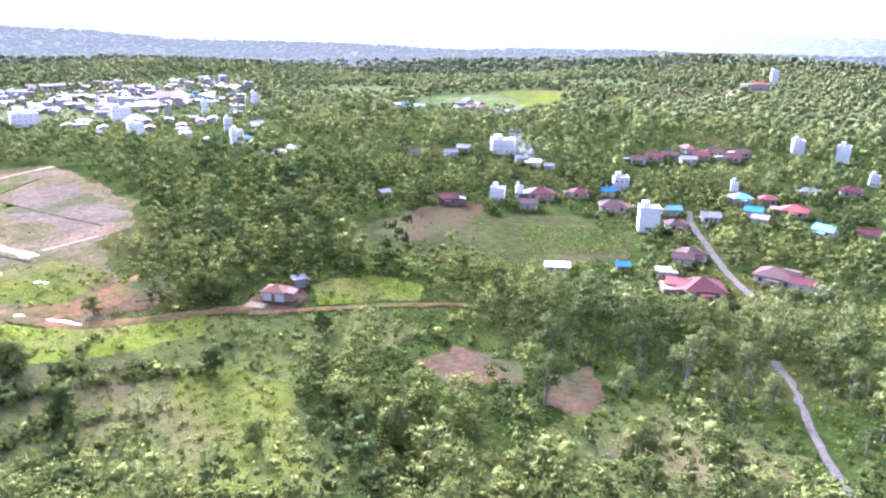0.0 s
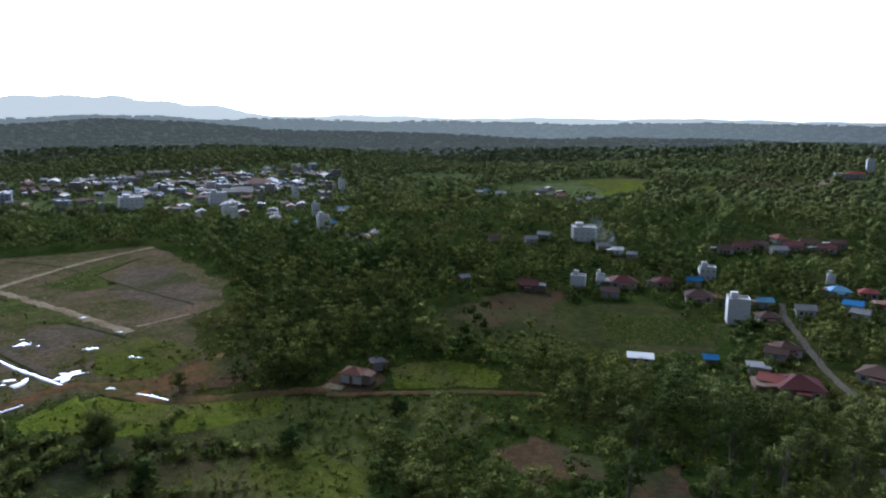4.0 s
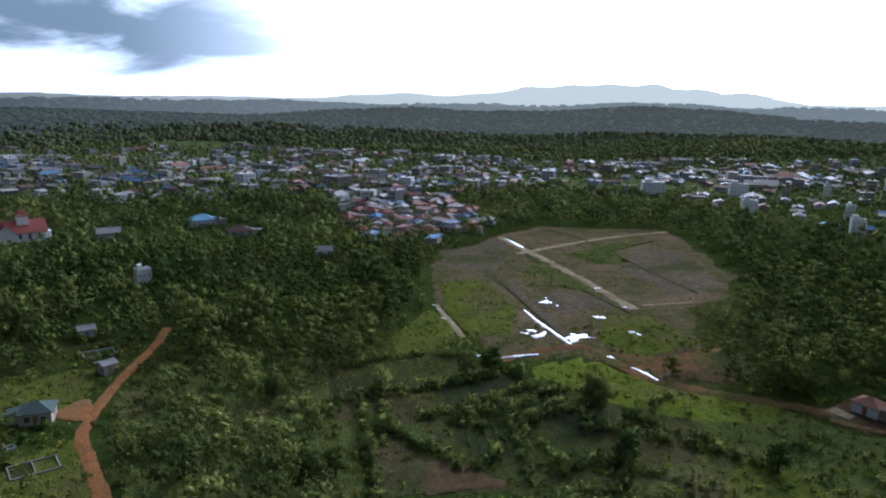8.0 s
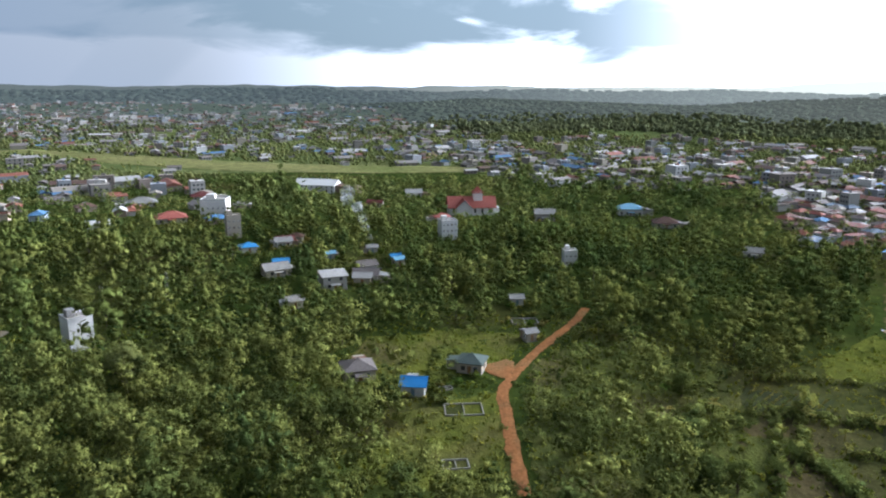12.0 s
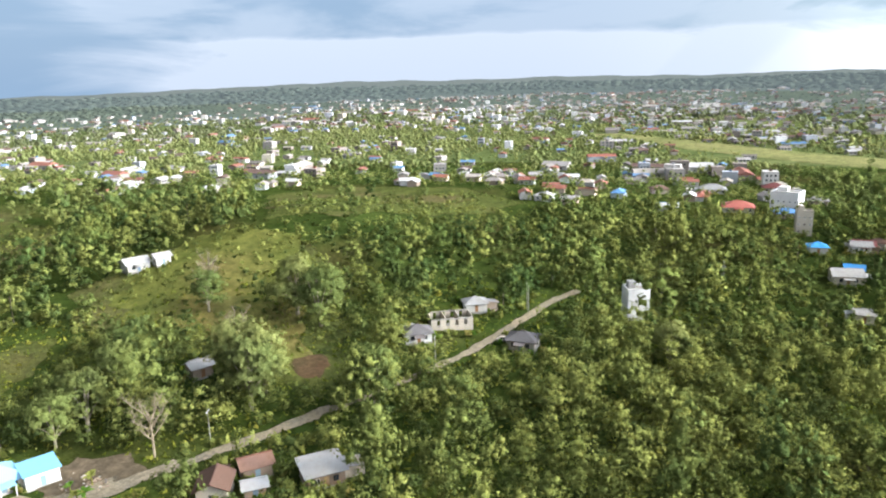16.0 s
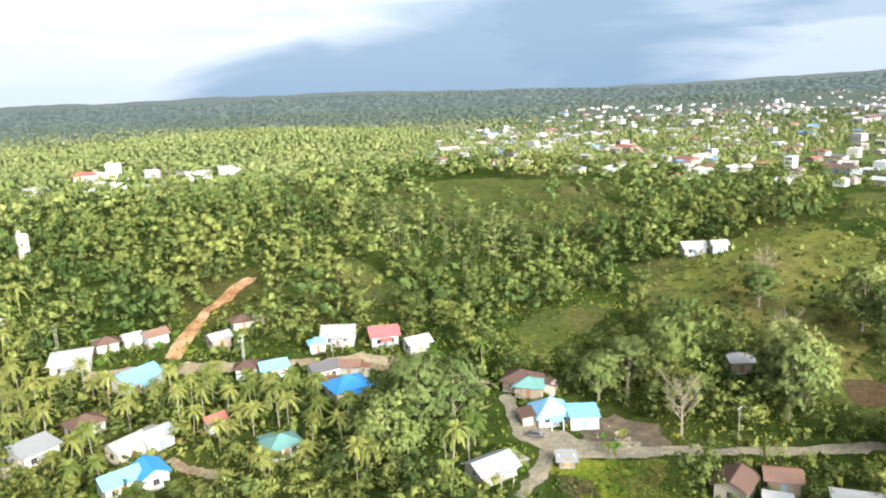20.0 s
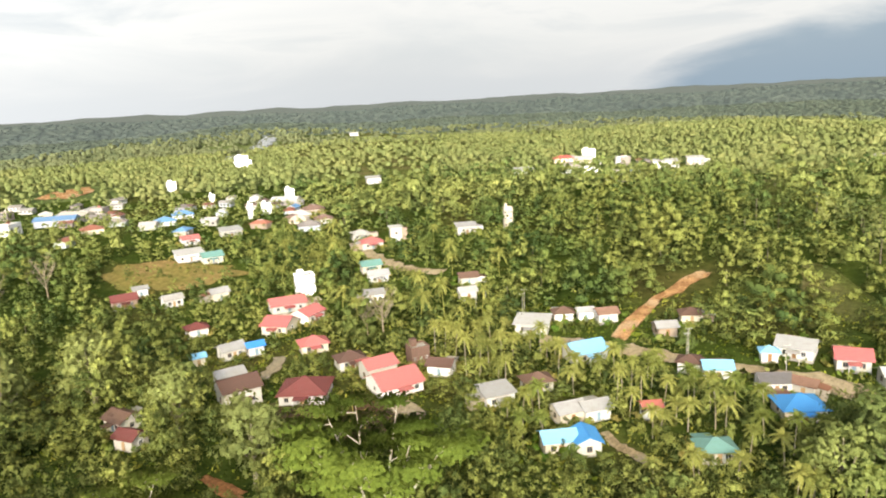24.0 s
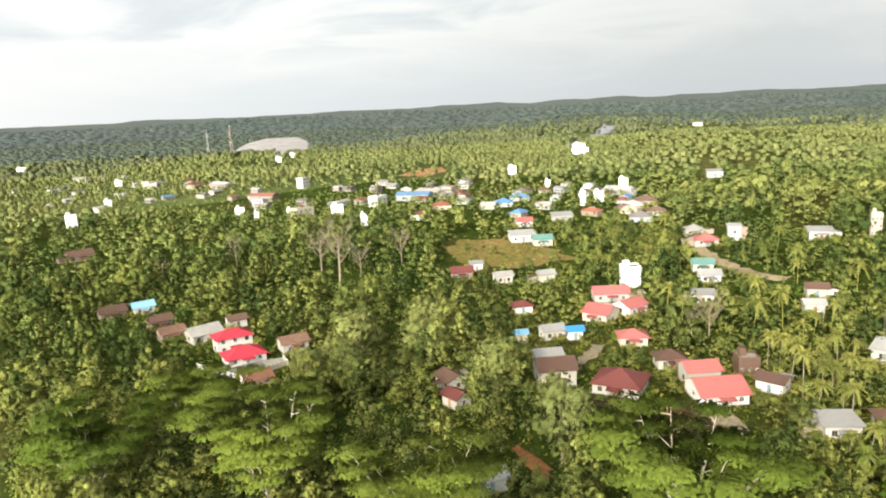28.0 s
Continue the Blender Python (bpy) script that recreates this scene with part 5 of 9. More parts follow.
def house(x, y, w, turn, roof="gable", skin=None, wall=None, label="", d=None, h=3.2, rise=None, over=0.7, porch=True, near=True, name="house", z=None):
    """A one-storey house, its front towards local -y."""
    skin, wall = skin or M_BROWN, wall or M_WALL
    d = d * 0.85 if d else max(3.0, min(w * 0.82, 10.5))
    if d > w:
        w, d = d, w
    rise = rise or d * 0.23
    z = ground(x, y) if z is None else z
    hs = thing(name, x, y, z, turn, label, "house")
    GARDENS.append((x, y, w * 0.55, h))
    if roof == "gable":
        part("wall", walls_gable(w, d, h, rise), wall, hs)
        rf = part("roof", roof_gable(w, d, rise, over), skin, hs)
    elif roof == "hip":
        part("wall", blocks((-w / 2, w / 2, -d / 2, d / 2, -1.5, h)), wall, hs)
        rf = part("roof", roof_hip(w, d, rise, over), skin, hs)
    else:
        part("wall", blocks((-w / 2, w / 2, -d / 2, d / 2, -1.5, h)), wall, hs)
        bm = blocks((-w / 2 - over, w / 2 + over, -d / 2 - over, d / 2 + over, h + 0.02, h + 0.2))
        for v in bm.verts:
            v.co.z += 0.10 * (v.co.y + d / 2)
        rf = part("roof", bm, skin, hs)
    if roof != "flat":
        rf.location.z = h
        part("ridge_cap", blocks((-(w / 2 + over if roof == "gable" else max(w / 2 - d / 2, 0.3)), (w / 2 + over if roof == "gable" else max(w / 2 - d / 2, 0.3)), -0.16, 0.16, rise + 0.06, rise + 0.17)), skin, rf)
    if not near:
        return hs
    part("plinth", blocks((-w / 2 - 0.12, w / 2 + 0.12, -d / 2 - 0.12, d / 2 + 0.12, -1.6, 0.25)), M_CONCRETE, hs)
    part("door", blocks((-0.5, 0.5, -d / 2 - 0.05, -d / 2 + 0.05, 0.26, 2.3)), M_DOOR, hs)
    n = max(1, int(w / 3.4))
    for i in range(n):
        u = -w / 2 + w * (i + 0.5) / n
        if abs(u) > 1.1:
            window_parts(hs, u, -d / 2, 1.0, 0)
        window_parts(hs, u, d / 2, 1.0, 180)
        if h > 5.0:
            window_parts(hs, u, -d / 2, 3.5, 0)
            window_parts(hs, u, d / 2, 3.5, 180)
    for s in (-1, 1):
        window_parts(hs, s * w / 2, 0, 1.0, 90 * s)
    pick = random.Random(int(abs(x * 13 + y * 7)))
    if pick.random() < 0.7 and z is not None:
        # kitchen wing with its own lower roof
        kw, kd, side = w * pick.uniform(0.35, 0.6), d * pick.uniform(0.45, 0.75), pick.choice((-1, 1))
        cover = pick.choice((M_RUST, M_ZINC, M_GREY, skin, M_BROWN))
        if pick.random() < 0.5:
            x0, x1, y0, y1 = side * w * 0.2 - kw / 2, side * w * 0.2 + kw / 2, d / 2 + 0.02, d / 2 + kd
            fall = lambda v: -0.16 * (v.co.y - d / 2)
        else:
            x0, x1 = sorted((side * (w / 2 + 0.02), side * (w / 2 + kw)))
            y0, y1 = -kd / 2, kd / 2
            fall = lambda v: -0.16 * (abs(v.co.x) - w / 2)
        part("wing_wall", blocks((x0, x1, y0, y1, -1.5, h - 0.62)), pick.choice((wall, M_WOOD_WALL, M_BARE_WALL)), hs)
        bm = blocks((x0 - 0.4, x1 + 0.4, y0 - (0 if y0 > 0 else 0.4), y1 + 0.4, h - 0.18, h - 0.08))
        for v in bm.verts:
            v.co.z += fall(v)
        part("wing_roof", bm, cover, hs)
    if porch and w > 7:
        pw = min(w * 0.4, 4.0)
        bm = blocks((-pw / 2, pw / 2, -d / 2 - 2.4, -d / 2 - 0.3, 2.5, 2.6))
        for v in bm.verts:
            v.co.z += 0.12 * (v.co.y + d / 2)
        part("porch_roof", bm, skin, hs)
        for s in (-1, 1):
            part("porch_post", blocks((s * (pw / 2 - 0.15) - 0.08, s * (pw / 2 - 0.15) + 0.08, -d / 2 - 2.2, -d / 2 - 2.04, -1.0, 2.3)), wall, hs)
    return hs


def tower(x, y, w, turn, h, wall=None, label="", d=None, vents=3, cap=None, name="concrete_block_building", z=None):
    """A tall plain block building with a parapet and rows of small vents."""
    wall = M_TOWER if wall in (None, M_WALL) else wall
    h *= 0.78
    d = d or w * 0.9
    z = ground(x, y) if z is None else z
    hs = thing(name, x, y, z, turn, label, "building")
    GARDENS.append((x, y, w * 0.6, h))
    part("wall", blocks((-w / 2, w / 2, -d / 2, d / 2, -2, h)), wall, hs)
    p = 0.18
    part("parapet", blocks((-w / 2 - 0.05, w / 2 + 0.05, -d / 2 - 0.05, -d / 2 + p, h, h + 0.7), (-w / 2 - 0.05, w / 2 + 0.05, d / 2 - p, d / 2 + 0.05, h, h + 0.7),
                           (-w / 2 - 0.05, -w / 2 + p, -d / 2 + p, d / 2 - p, h, h + 0.7), (w / 2 - p, w / 2 + 0.05, -d / 2 + p, d / 2 - p, h, h + 0.7)), wall, hs)
    part("roof_slab", blocks((-w / 2 + p, w / 2 - p, -d / 2 + p, d / 2 - p, h, h + 0.1)), M_CONCRETE, hs)
    part("stair_head", blocks((-w * 0.35, -w * 0.02, 0, d * 0.38, h + 0.1, h + 2.3)), cap or wall, hs)
    rows = max(1, int(h / 3)) if vents else 0
    for k in range(rows):
        for i in range(vents):
            u = -w / 2 + w * (i + 0.5) / vents
            window_parts(hs, u, -d / 2, 3 * k + 1.3, 0, 0.6, 0.7)
    for k in range(rows):
        window_parts(hs, w / 2, 0, 3 * k + 1.3, 90, 0.6, 0.7)
    return hs

# the hamlet beyond the fallow field
tower(81.8, 271.9, 7.8, 351, 11.9, M_WALL, "tall white windowless block building at the village edge", vents=0)
tower(25.1, 308.6, 6.2, 349, 7.0, M_WALL, "white two-storey block building beside fields")
tower(35.6, 318.1, 3.4, 358, 5.6, M_WALL, "small white block building with flat roof")
house(45.1, 317.5, 11.2, 2, "hip", M_MAROON, M_WALL, "white house with dark maroon hip roof")
house(37.7, 297.5, 6.7, 345, "gable", M_BROWN, M_WALL, "small house with brown gable roof")
house(63.8, 321.4, 7.8, 1, "hip", M_MAROON, M_WALL, "white house with maroon hip roof")
house(74.5, 301.1, 10.7, 350, "hip", M_BROWN, M_WALL, "long white house with brown roof and porch", h=3.0)
tower(86.5, 338.2, 7.1, 356, 7.7, M_WALL, "white two-storey building above a blue roof")
house(77.7, 325.5, 5.7, 357, "gable", M_BLUE, M_WALL, "small house with bright blue metal roof")
house(93.4, 273.4, 7.5, 1, "hip", M_BROWN, M_WALL, "house with brown tiled roof beside the village road")
house(99.0, 295.4, 5.3, 1, "gable", M_SKYBLUE, M_WALL, "small blue-roofed house among trees")
house(3.2, 296.9, 7.9, 359, "gable", M_MAROON, M_WOOD_WALL, "low house with dull red roof near trees")
house(-24.1, 297.4, 3.9, 35, "gable", M_ZINC, M_WOOD_WALL, "small zinc-roofed hut at the forest edge")
house(79.2, 202.4, 11.6, 353, "hip", M_MAROON, M_WALL, "large house with maroon hip roof by the road", d=12.4)
house(73.1, 204.8, 6.6, 330, "gable", M_RED, M_WALL, "house wing with faded red roof")
house(107.0, 213.9, 11.4, 321, "hip", M_BROWN, M_WALL, "large house with purple-brown hip roof", d=10.6)
house(111.7, 206.2, 6.7, 320, "gable", M_MAROON, M_WALL, "maroon-roofed outbuilding among trees")
house(71.3, 215.3, 3.9, 352, "flat", M_ZINC, M_WALL, "small white flat-roofed shed")
house(38.2, 220.4, 7.0, 354, "flat", M_TOWER, M_BARE_WALL, "open shed with white sheet roof", d=4.0, h=2.0, porch=False)
house(59.5, 220.8, 3.4, 355, "gable", M_BLUE, M_WOOD_WALL, "hut with blue tarpaulin roof")
house(87.2, 236.0, 7.9, 10, "hip", M_BROWN, M_WALL, "brown-roofed house among trees")
house(-45.6, 187.8, 5.8, 349, "hip", M_RUST, M_WALL, "lone small house with red hip roof beside the track", d=6.0)
house(-41.0, 196.7, 2.6, 22, "flat", M_DARK, M_WOOD_WALL, "small dark shed behind a lone house", h=2.5)
house(136.9, 318.1, 8.1, 353, "hip", M_SKYBLUE, M_WALL, "house with light blue hip roof")
house(133.4, 295.1, 6.6, 326, "gable", M_BLUE, M_WALL, "house with blue metal roof")
tower(139.6, 333.2, 3.5, 341, 7.0, M_WALL, "slim white block building behind blue roofs")
house(148.4, 316.4, 7.0, 345, "hip", M_RED, M_WALL, "small red-roofed house among trees")
house(151.6, 296.8, 10.0, 327, "hip", M_RED, M_WALL, "house with orange-red hip roof")
house(149.5, 266.6, 7.6, 307, "gable", M_SKYBLUE, M_WALL, "house with pale blue corrugated roof")
house(196.4, 334.6, 9.5, 338, "hip", M_MAROON, M_WALL, "maroon-roofed house among palms")
tower(219.7, 356.3, 4.5, 334, 7.0, M_WALL, "white block building with flat roof")
house(111.2, 285.5, 6.8, 351, "gable", M_GREY, M_WALL, "grey-roofed house beside the road")
house(131.0, 282.8, 5.8, 321, "gable", M_ZINC, M_WALL, "white-roofed small house among trees")
house(163.5, 262.2, 6.9, 338, "gable", M_MAROON, M_WALL, "maroon-roofed house in trees")
house(175.3, 332.1, 6.2, 342, "gable", M_GREY, M_WALL, "grey-roofed house among trees")
tower(35.4, 411.9, 13.0, 3, 9.6, M_WALL, "white two-storey hall beyond the smoke", vents=4)
tower(217.4, 434.8, 6.7, 347, 10.5, M_WALL, "white block building rising from trees", vents=0)
tower(235.3, 415.9, 6.7, 320, 12.6, M_WALL, "tall white block building rising from trees", vents=0)
tower(-119.4, 417.6, 7.1, 26, 11.9, M_WALL, "white block building at the town edge")
tower(-144.5, 487.6, 5.3, 21, 11.2, M_WALL, "slim white block building at the town edge")
tower(-205.2, 481.2, 9.7, 35, 13.3, M_WALL, "white block building above the estate")
tower(-320.9, 554.5, 18.5, 36, 12.6, M_WALL, "broad white commercial block in town", vents=5)
tower(-259.1, 583.7, 14.1, 30, 13.3, M_WALL, "white commercial block in town", vents=5)
tower(-206.8, 632.1, 5.0, 22, 12.6, M_WALL, "slim white block in town")
tower(-179.6, 696.8, 6.3, 18, 14.0, M_WALL, "slim white block among trees")
tower(-226.9, 599.5, 5.2, 21, 9.8, M_BARE_WALL, "grey block in town")
tower(413.7, 913.8, 8.8, 344, 21.0, M_WALL, "white tower on a far hill")
house(380.7, 874.3, 20.7, 344, "hip", M_RED, M_WALL, "red-roofed hall below a white tower", h=6.8)

for _x, _y, _w, _t, _skin in ((109.9, 395.2, 8.0, 340, M_BROWN), (120.5, 402.5, 9.0, 352, M_MAROON), (131.2, 407.4, 8.4, 340, M_BROWN), (137.8, 396.7, 8.0, 356, M_GREY), (149.1, 408.1, 9.6, 344, M_MAROON),
                              (160.8, 417.9, 8.6, 350, M_BROWN), (165.9, 404.4, 8.8, 336, M_MAROON), (176.5, 417.8, 8.0, 346, M_BROWN)):
    house(_x, _y, _w, _t, "gable", _skin, M_WALL, "purple-brown roofed house in a close row", over=0.5)
for _x, _y, _w, _t, _skin in ((5.1, 393.6, 6.5, 10, M_GREY), (12.9, 407.6, 7.0, 350, M_ZINC), (43.5, 387.4, 6.0, 5, M_ZINC), (50.6, 379.7, 5.6, 355, M_TOWER), (57.0, 371.5, 4.8, 340, M_ZINC), (-15.2, 389.4, 6.0, 15, M_BROWN)):
    house(_x, _y, _w, _t, "gable", _skin, M_WALL, "pale small house beyond thin smoke", over=0.5)
for _x, _y, _w, _t in ((-44.8, 706.8, 9.0, 5), (-35.2, 716.0, 7.0, 350), (-21.3, 698.4, 10.0, 2), (18.7, 722.1, 11.0, 355), (27.8, 694.1, 8.0, 340), (37.3, 686.4, 9.0, 358), (50.2, 644.0, 8.0, 345), (61.3, 655.9, 9.0, 352), (71.7, 668.2, 8.0, 8), (8.4, 708.0, 8.0, 0)):
    house(_x, _y, _w, _t, "gable", M_TOWN_ROOF, M_WALL_MIX, "small house in a far hamlet among fields", near=False)
house(82.3, 230.5, 6.2, 340, "gable", M_BROWN, M_WALL, "small brown-roofed house among palms")

# along the laterite road
house(-183.1, 8.7, 8.2, 97, "hip", M_DARK, M_BARE_WALL, "new house with dark hip roof and bare grey walls", d=9.4, h=3.4, over=0.55)
house(-182.7, 40.3, 6.6, 64, "hip", M_DARKGREEN, M_BARE_WALL, "new house with dark green hip roof and pillars", d=8.2, h=3.4, over=0.55)
house(-170.1, 22.4, 5.9, 74, "gable", M_BLUE, M_WALL, "small white house with bright blue metal roof", d=6.4, porch=False)
house(-202.9, 63.0, 3.5, 103, "gable", M_GREY, M_BARE_WALL, "small bare block hut beside the track", porch=False)
house(-238.6, 68.7, 4.3, 84, "gable", M_GREY, M_WALL, "small grey-roofed house at the forest edge")
tower(-291.1, 107.4, 5.7, 84, 8.4, M_WALL, "white two-storey house with balcony in the trees")
tower(-343.3, 62.4, 8.1, 98, 11.9, M_WALL, "white and pale blue three-storey block", vents=4)
tower(-335.6, -39.5, 6.4, 105, 12.6, M_BARE_WALL, "grey-white block building on the slope")
house(-310.7, -30.8, 6.4, 108, "hip", M_BLUE, M_WALL, "bright blue-roofed house on the slope")
house(-281.0, -18.1, 9.5, 110, "gable", M_GREY, M_WALL, "grey-roofed house with a blue awning")
house(-288.8, -16.2, 5.8, 99, "gable", M_BLUE, M_WALL, "small blue-roofed house behind")
house(-265.3, 4.2, 8.9, 101, "flat", M_ZINC, M_WALL, "white flat-roofed house in trees", h=5.1)
house(-273.4, 17.5, 9.5, 76, "gable", M_DARK, M_WALL, "dark-roofed house beside smoke")
house(-300.7, 3.6, 3.9, 99, "gable", M_SKYBLUE, M_WALL, "small light blue roof in trees")
house(-320.7, -15.7, 7.3, 103, "gable", M_MAROON, M_WALL, "maroon-roofed house on the slope")
house(-244.3, -9.8, 5.4, 102, "gable", M_GREY, M_WALL, "grey-roofed hut in trees")
house(-297.9, 31.5, 3.7, 94, "gable", M_BLUE, M_WALL, "small blue roof in trees")
tower(-388.1, -53.9, 13.0, 84, 11.2, M_WALL, "large white hall with flat roof", vents=5)
house(-516.9, -0.3, 30.3, 66, "gable", M_TOWER, M_TOWER, "long white warehouse with pale roof", d=17.0, h=5.7, over=0.5)
house(-403.1, 185.8, 14.2, 73, "hip", M_SKYBLUE, M_WALL, "long blue-roofed hall at the town edge", h=4.5)
house(-396.1, 129.6, 11.2, 78, "gable", M_GREY, M_WALL, "grey-roofed hall among trees", h=4.5)
house(-365.3, 190.0, 13.1, 73, "hip", M_BROWN, M_WALL, "brown-roofed house at the forest edge")
house(-291.1, 196.0, 8.2, 62, "gable", M_GREY, M_WALL, "low grey-roofed hut at the forest edge")

# the village road below the drone
tower(-213.1, -70.7, 6.9, 128, 11.9, M_WALL, "tall white windowless block building alone in trees", vents=0, cap=M_GREY)
house(-183.3, -112.1, 6.6, 133, "hip", M_GREY, M_WALL, "grey hip-roofed house behind an unfinished one")
house(-155.5, -114.5, 7.4, 136, "hip", M_DARK, M_WALL, "house with dark brown hip roof beside the road")
house(-170.8, -88.6, 8.1, 103, "hip", M_DARK, M_BARE_WALL, "dark-roofed low house across the road")
house(-318.8, -16.5, 6.9, 103, "gable", M_GREY, M_WALL, "grey-roofed house in a wooded hamlet")
house(-327.6, -10.9, 5.9, 78, "hip", M_BROWN, M_WALL, "brown hip-roofed house in a wooded hamlet")
house(-285.2, 17.9, 7.6, 106, "gable", M_DARK, M_WALL, "dark gable-roofed house in a wooded hamlet")
house(-269.5, 15.8, 6.4, 77, "gable", M_ZINC, M_BARE_WALL, "pale-roofed bare block house in a wooded hamlet")
house(-293.2, 32.1, 4.3, 114, "gable", M_SKYBLUE, M_WALL, "small pale blue roofed house among trees")
house(-311.5, 22.4, 4.3, 96, "gable", M_GREY, M_WALL, "small grey-roofed house among trees")
house(-390.3, 67.5, 8.6, 90, "hip", M_RED, M_WALL, "red-roofed house beside the church")
house(-491.1, 65.1, 10.6, 88, "gable", M_ZINC, M_WALL, "pale-roofed house before the airstrip")
house(-437.4, 34.0, 8.8, 78, "gable", M_MAROON, M_WALL, "maroon-roofed house before the airstrip")
house(-435.8, -101.5, 15.4, 107, "hip", M_GREY, M_WALL, "long grey-roofed school building")
house(-367.9, -72.8, 13.8, 105, "hip", M_RED, M_WALL, "long red-roofed school building")
house(-476.1, -74.1, 13.2, 103, "hip", M_MAROON, M_WALL, "long maroon-roofed school building")
house(-107.2, -148.8, 5.4, 168, "gable", M_ZINC, M_WOOD_WALL, "house with white zinc roof among trees")
house(-139.7, -223.0, 7.7, 168, "gable", M_ZINC, M_WALL, "long white zinc-roofed house in forest", h=3.0)
house(-146.3, -217.4, 5.0, 166, "gable", M_GREY, M_WALL, "grey-roofed house in forest")
house(-54.6, -142.6, 7.4, 175, "hip", M_SKYBLUE, M_WALL, "house with light blue hip roof and white porch", d=8.6, h=2.8, rise=2.6)
house(-60.6, -138.2, 5.4, 166, "flat", M_SKYBLUE, M_WALL, "light blue flat-roofed wing with cream walls", d=7.2, h=3.0, over=0.4)
house(-53.6, -158.8, 8.2, 143, "hip", M_BROWN, M_WOOD_WALL, "old wooden house with dark brown roof beside palms")
house(-76.3, -105.1, 5.7, 220, "gable", M_BROWN, M_BARE_WALL, "house with brown sheet roof, its gable towards the road", d=7.7, porch=False)
house(-85.5, -104.2, 5.7, 151, "gable", M_RUST, M_WOOD_WALL, "shack with rusty corrugated roof")
house(-80.6, -99.0, 3.9, 145, "gable", M_ZINC, M_WOOD_WALL, "lean-to with old zinc roof", h=2.6, porch=False)
house(-91.4, -91.7, 7.5, 149, "flat", M_ZINC, M_WOOD_WALL, "dark board shed with white mono-pitch roof", d=7.6, h=3.0, porch=False)

# the village across the road
house(-23.8, -193.8, 7.2, 181, "gable", M_PINK, M_WALL, "white house with bright red gable roof", d=8.8)
house(-11.6, -197.8, 8.7, 167, "gable", M_GREY, M_WALL, "beige-roofed house beside the road")
house(-4.9, -193.8, 3.9, 189, "hip", M_SKYBLUE, M_WALL, "small blue and white kiosk")
house(-32.1, -186.3, 6.2, 194, "gable", M_ZINC, M_WALL, "low zinc-roofed house by trees")
house(16.1, -215.2, 6.0, 194, "hip", M_BROWN, M_WALL, "small brown hip-roofed house")
house(22.3, -205.8, 5.4, 206, "gable", M_GREY, M_WOOD_WALL, "grey-roofed hut on the slope")
house(41.0, -214.5, 5.9, 211, "gable", M_RUST, M_WALL, "house with rust-orange roof below the clay cut")
house(54.6, -214.5, 5.9, 204, "hip", M_BROWN, M_WALL, "white house with brown hip roof")
house(47.6, -215.0, 4.5, 206, "gable", M_ZINC, M_WALL, "white-roofed small house among trees")
house(61.9, -205.5, 9.8, 187, "flat", M_ZINC, M_WALL, "jumble of white walls and zinc roof")
house(42.0, -188.6, 9.7, 223, "gable", M_SKYBLUE, M_WALL, "house with long pale blue roof", d=9.5)
house(13.9, -185.5, 5.4, 176, "hip", M_BROWN, M_WALL, "brown-roofed house at the roadside")
house(7.1, -183.0, 6.4, 192, "gable", M_SKYBLUE, M_WALL, "white and pale blue roofed house")
house(-5.7, -178.4, 6.8, 198, "gable", M_DARK, M_WALL, "dark-roofed house by the road")
house(-12.7, -177.8, 4.8, 160, "gable", M_RUST, M_WALL, "rust-red roofed house by the road")
house(-10.8, -168.0, 7.9, 200, "hip", M_BLUE, M_WALL, "house with vivid blue roof among palms", d=10.7)
house(20.4, -159.7, 3.9, 207, "gable", M_RED, M_WALL, "small red-roofed house under palms")
house(5.6, -145.2, 6.8, 202, "hip", M_TEAL, M_WALL, "house with dull teal roof among palms")
house(-35.1, -125.0, 8.1, 200, "gable", M_ZINC, M_BARE_WALL, "long grey-white zinc-roofed house", h=2.3)
house(-54.2, -155.4, 6.4, 151, "hip", M_TEAL, M_WOOD_WALL, "teal-walled annex of an old house")
house(-50.7, -123.8, 3.1, 164, "flat", M_GREY, M_WOOD_WALL, "tiny roadside stall with pale roof", h=1.8, porch=False)
house(50.0, -167.9, 7.0, 217, "hip", M_BROWN, M_WALL, "house with tan hip roof")
house(57.8, -158.2, 7.6, 224, "flat", M_ZINC, M_WALL, "white zinc-roofed house among trees")
house(38.4, -153.9, 6.7, 222, "gable", M_GREY, M_WALL, "grey-roofed twin house among trees")
house(32.9, -156.4, 6.2, 220, "gable", M_GREY, M_WALL, "grey corrugated gable house")
house(37.2, -140.0, 5.6, 209, "gable", M_SKYBLUE, M_WALL, "turquoise-roofed house with carport", d=8.2, over=0.6)
house(31.6, -141.6, 5.2, 297, "gable", M_BLUE, M_WALL, "blue-roofed house, its gable towards a sandy yard", d=8.0, over=0.6)

# the hillside village
house(86.8, -159.0, 11.6, 233, "gable", M_PINK, M_WALL, "large house with bright pink-red gabled roof", d=13.2, h=3.0)
house(95.1, -165.2, 8.5, 234, "gable", M_PINK, M_WALL, "rear wing with pink-red roof", d=8.2, h=4.3)
house(107.8, -148.3, 12.1, 202, "hip", M_MAROON, M_WALL, "wide house with dark red-brown roof", d=13.2)
house(124.2, -141.0, 9.7, 235, "gable", M_BROWN, M_WALL, "tall white house with brown roof", d=10.7, h=4.8)
house(131.5, -146.3, 7.3, 236, "gable", M_GREY, M_WALL, "grey-roofed rear of a white house", h=4.8)
house(107.2, -170.1, 7.6, 228, "hip", M_BROWN, M_WALL, "brown hip-roofed house among trees")
tower(88.8, -178.1, 5.6, 227, 5.6, M_BROWN, "dark brown two-storey block house")
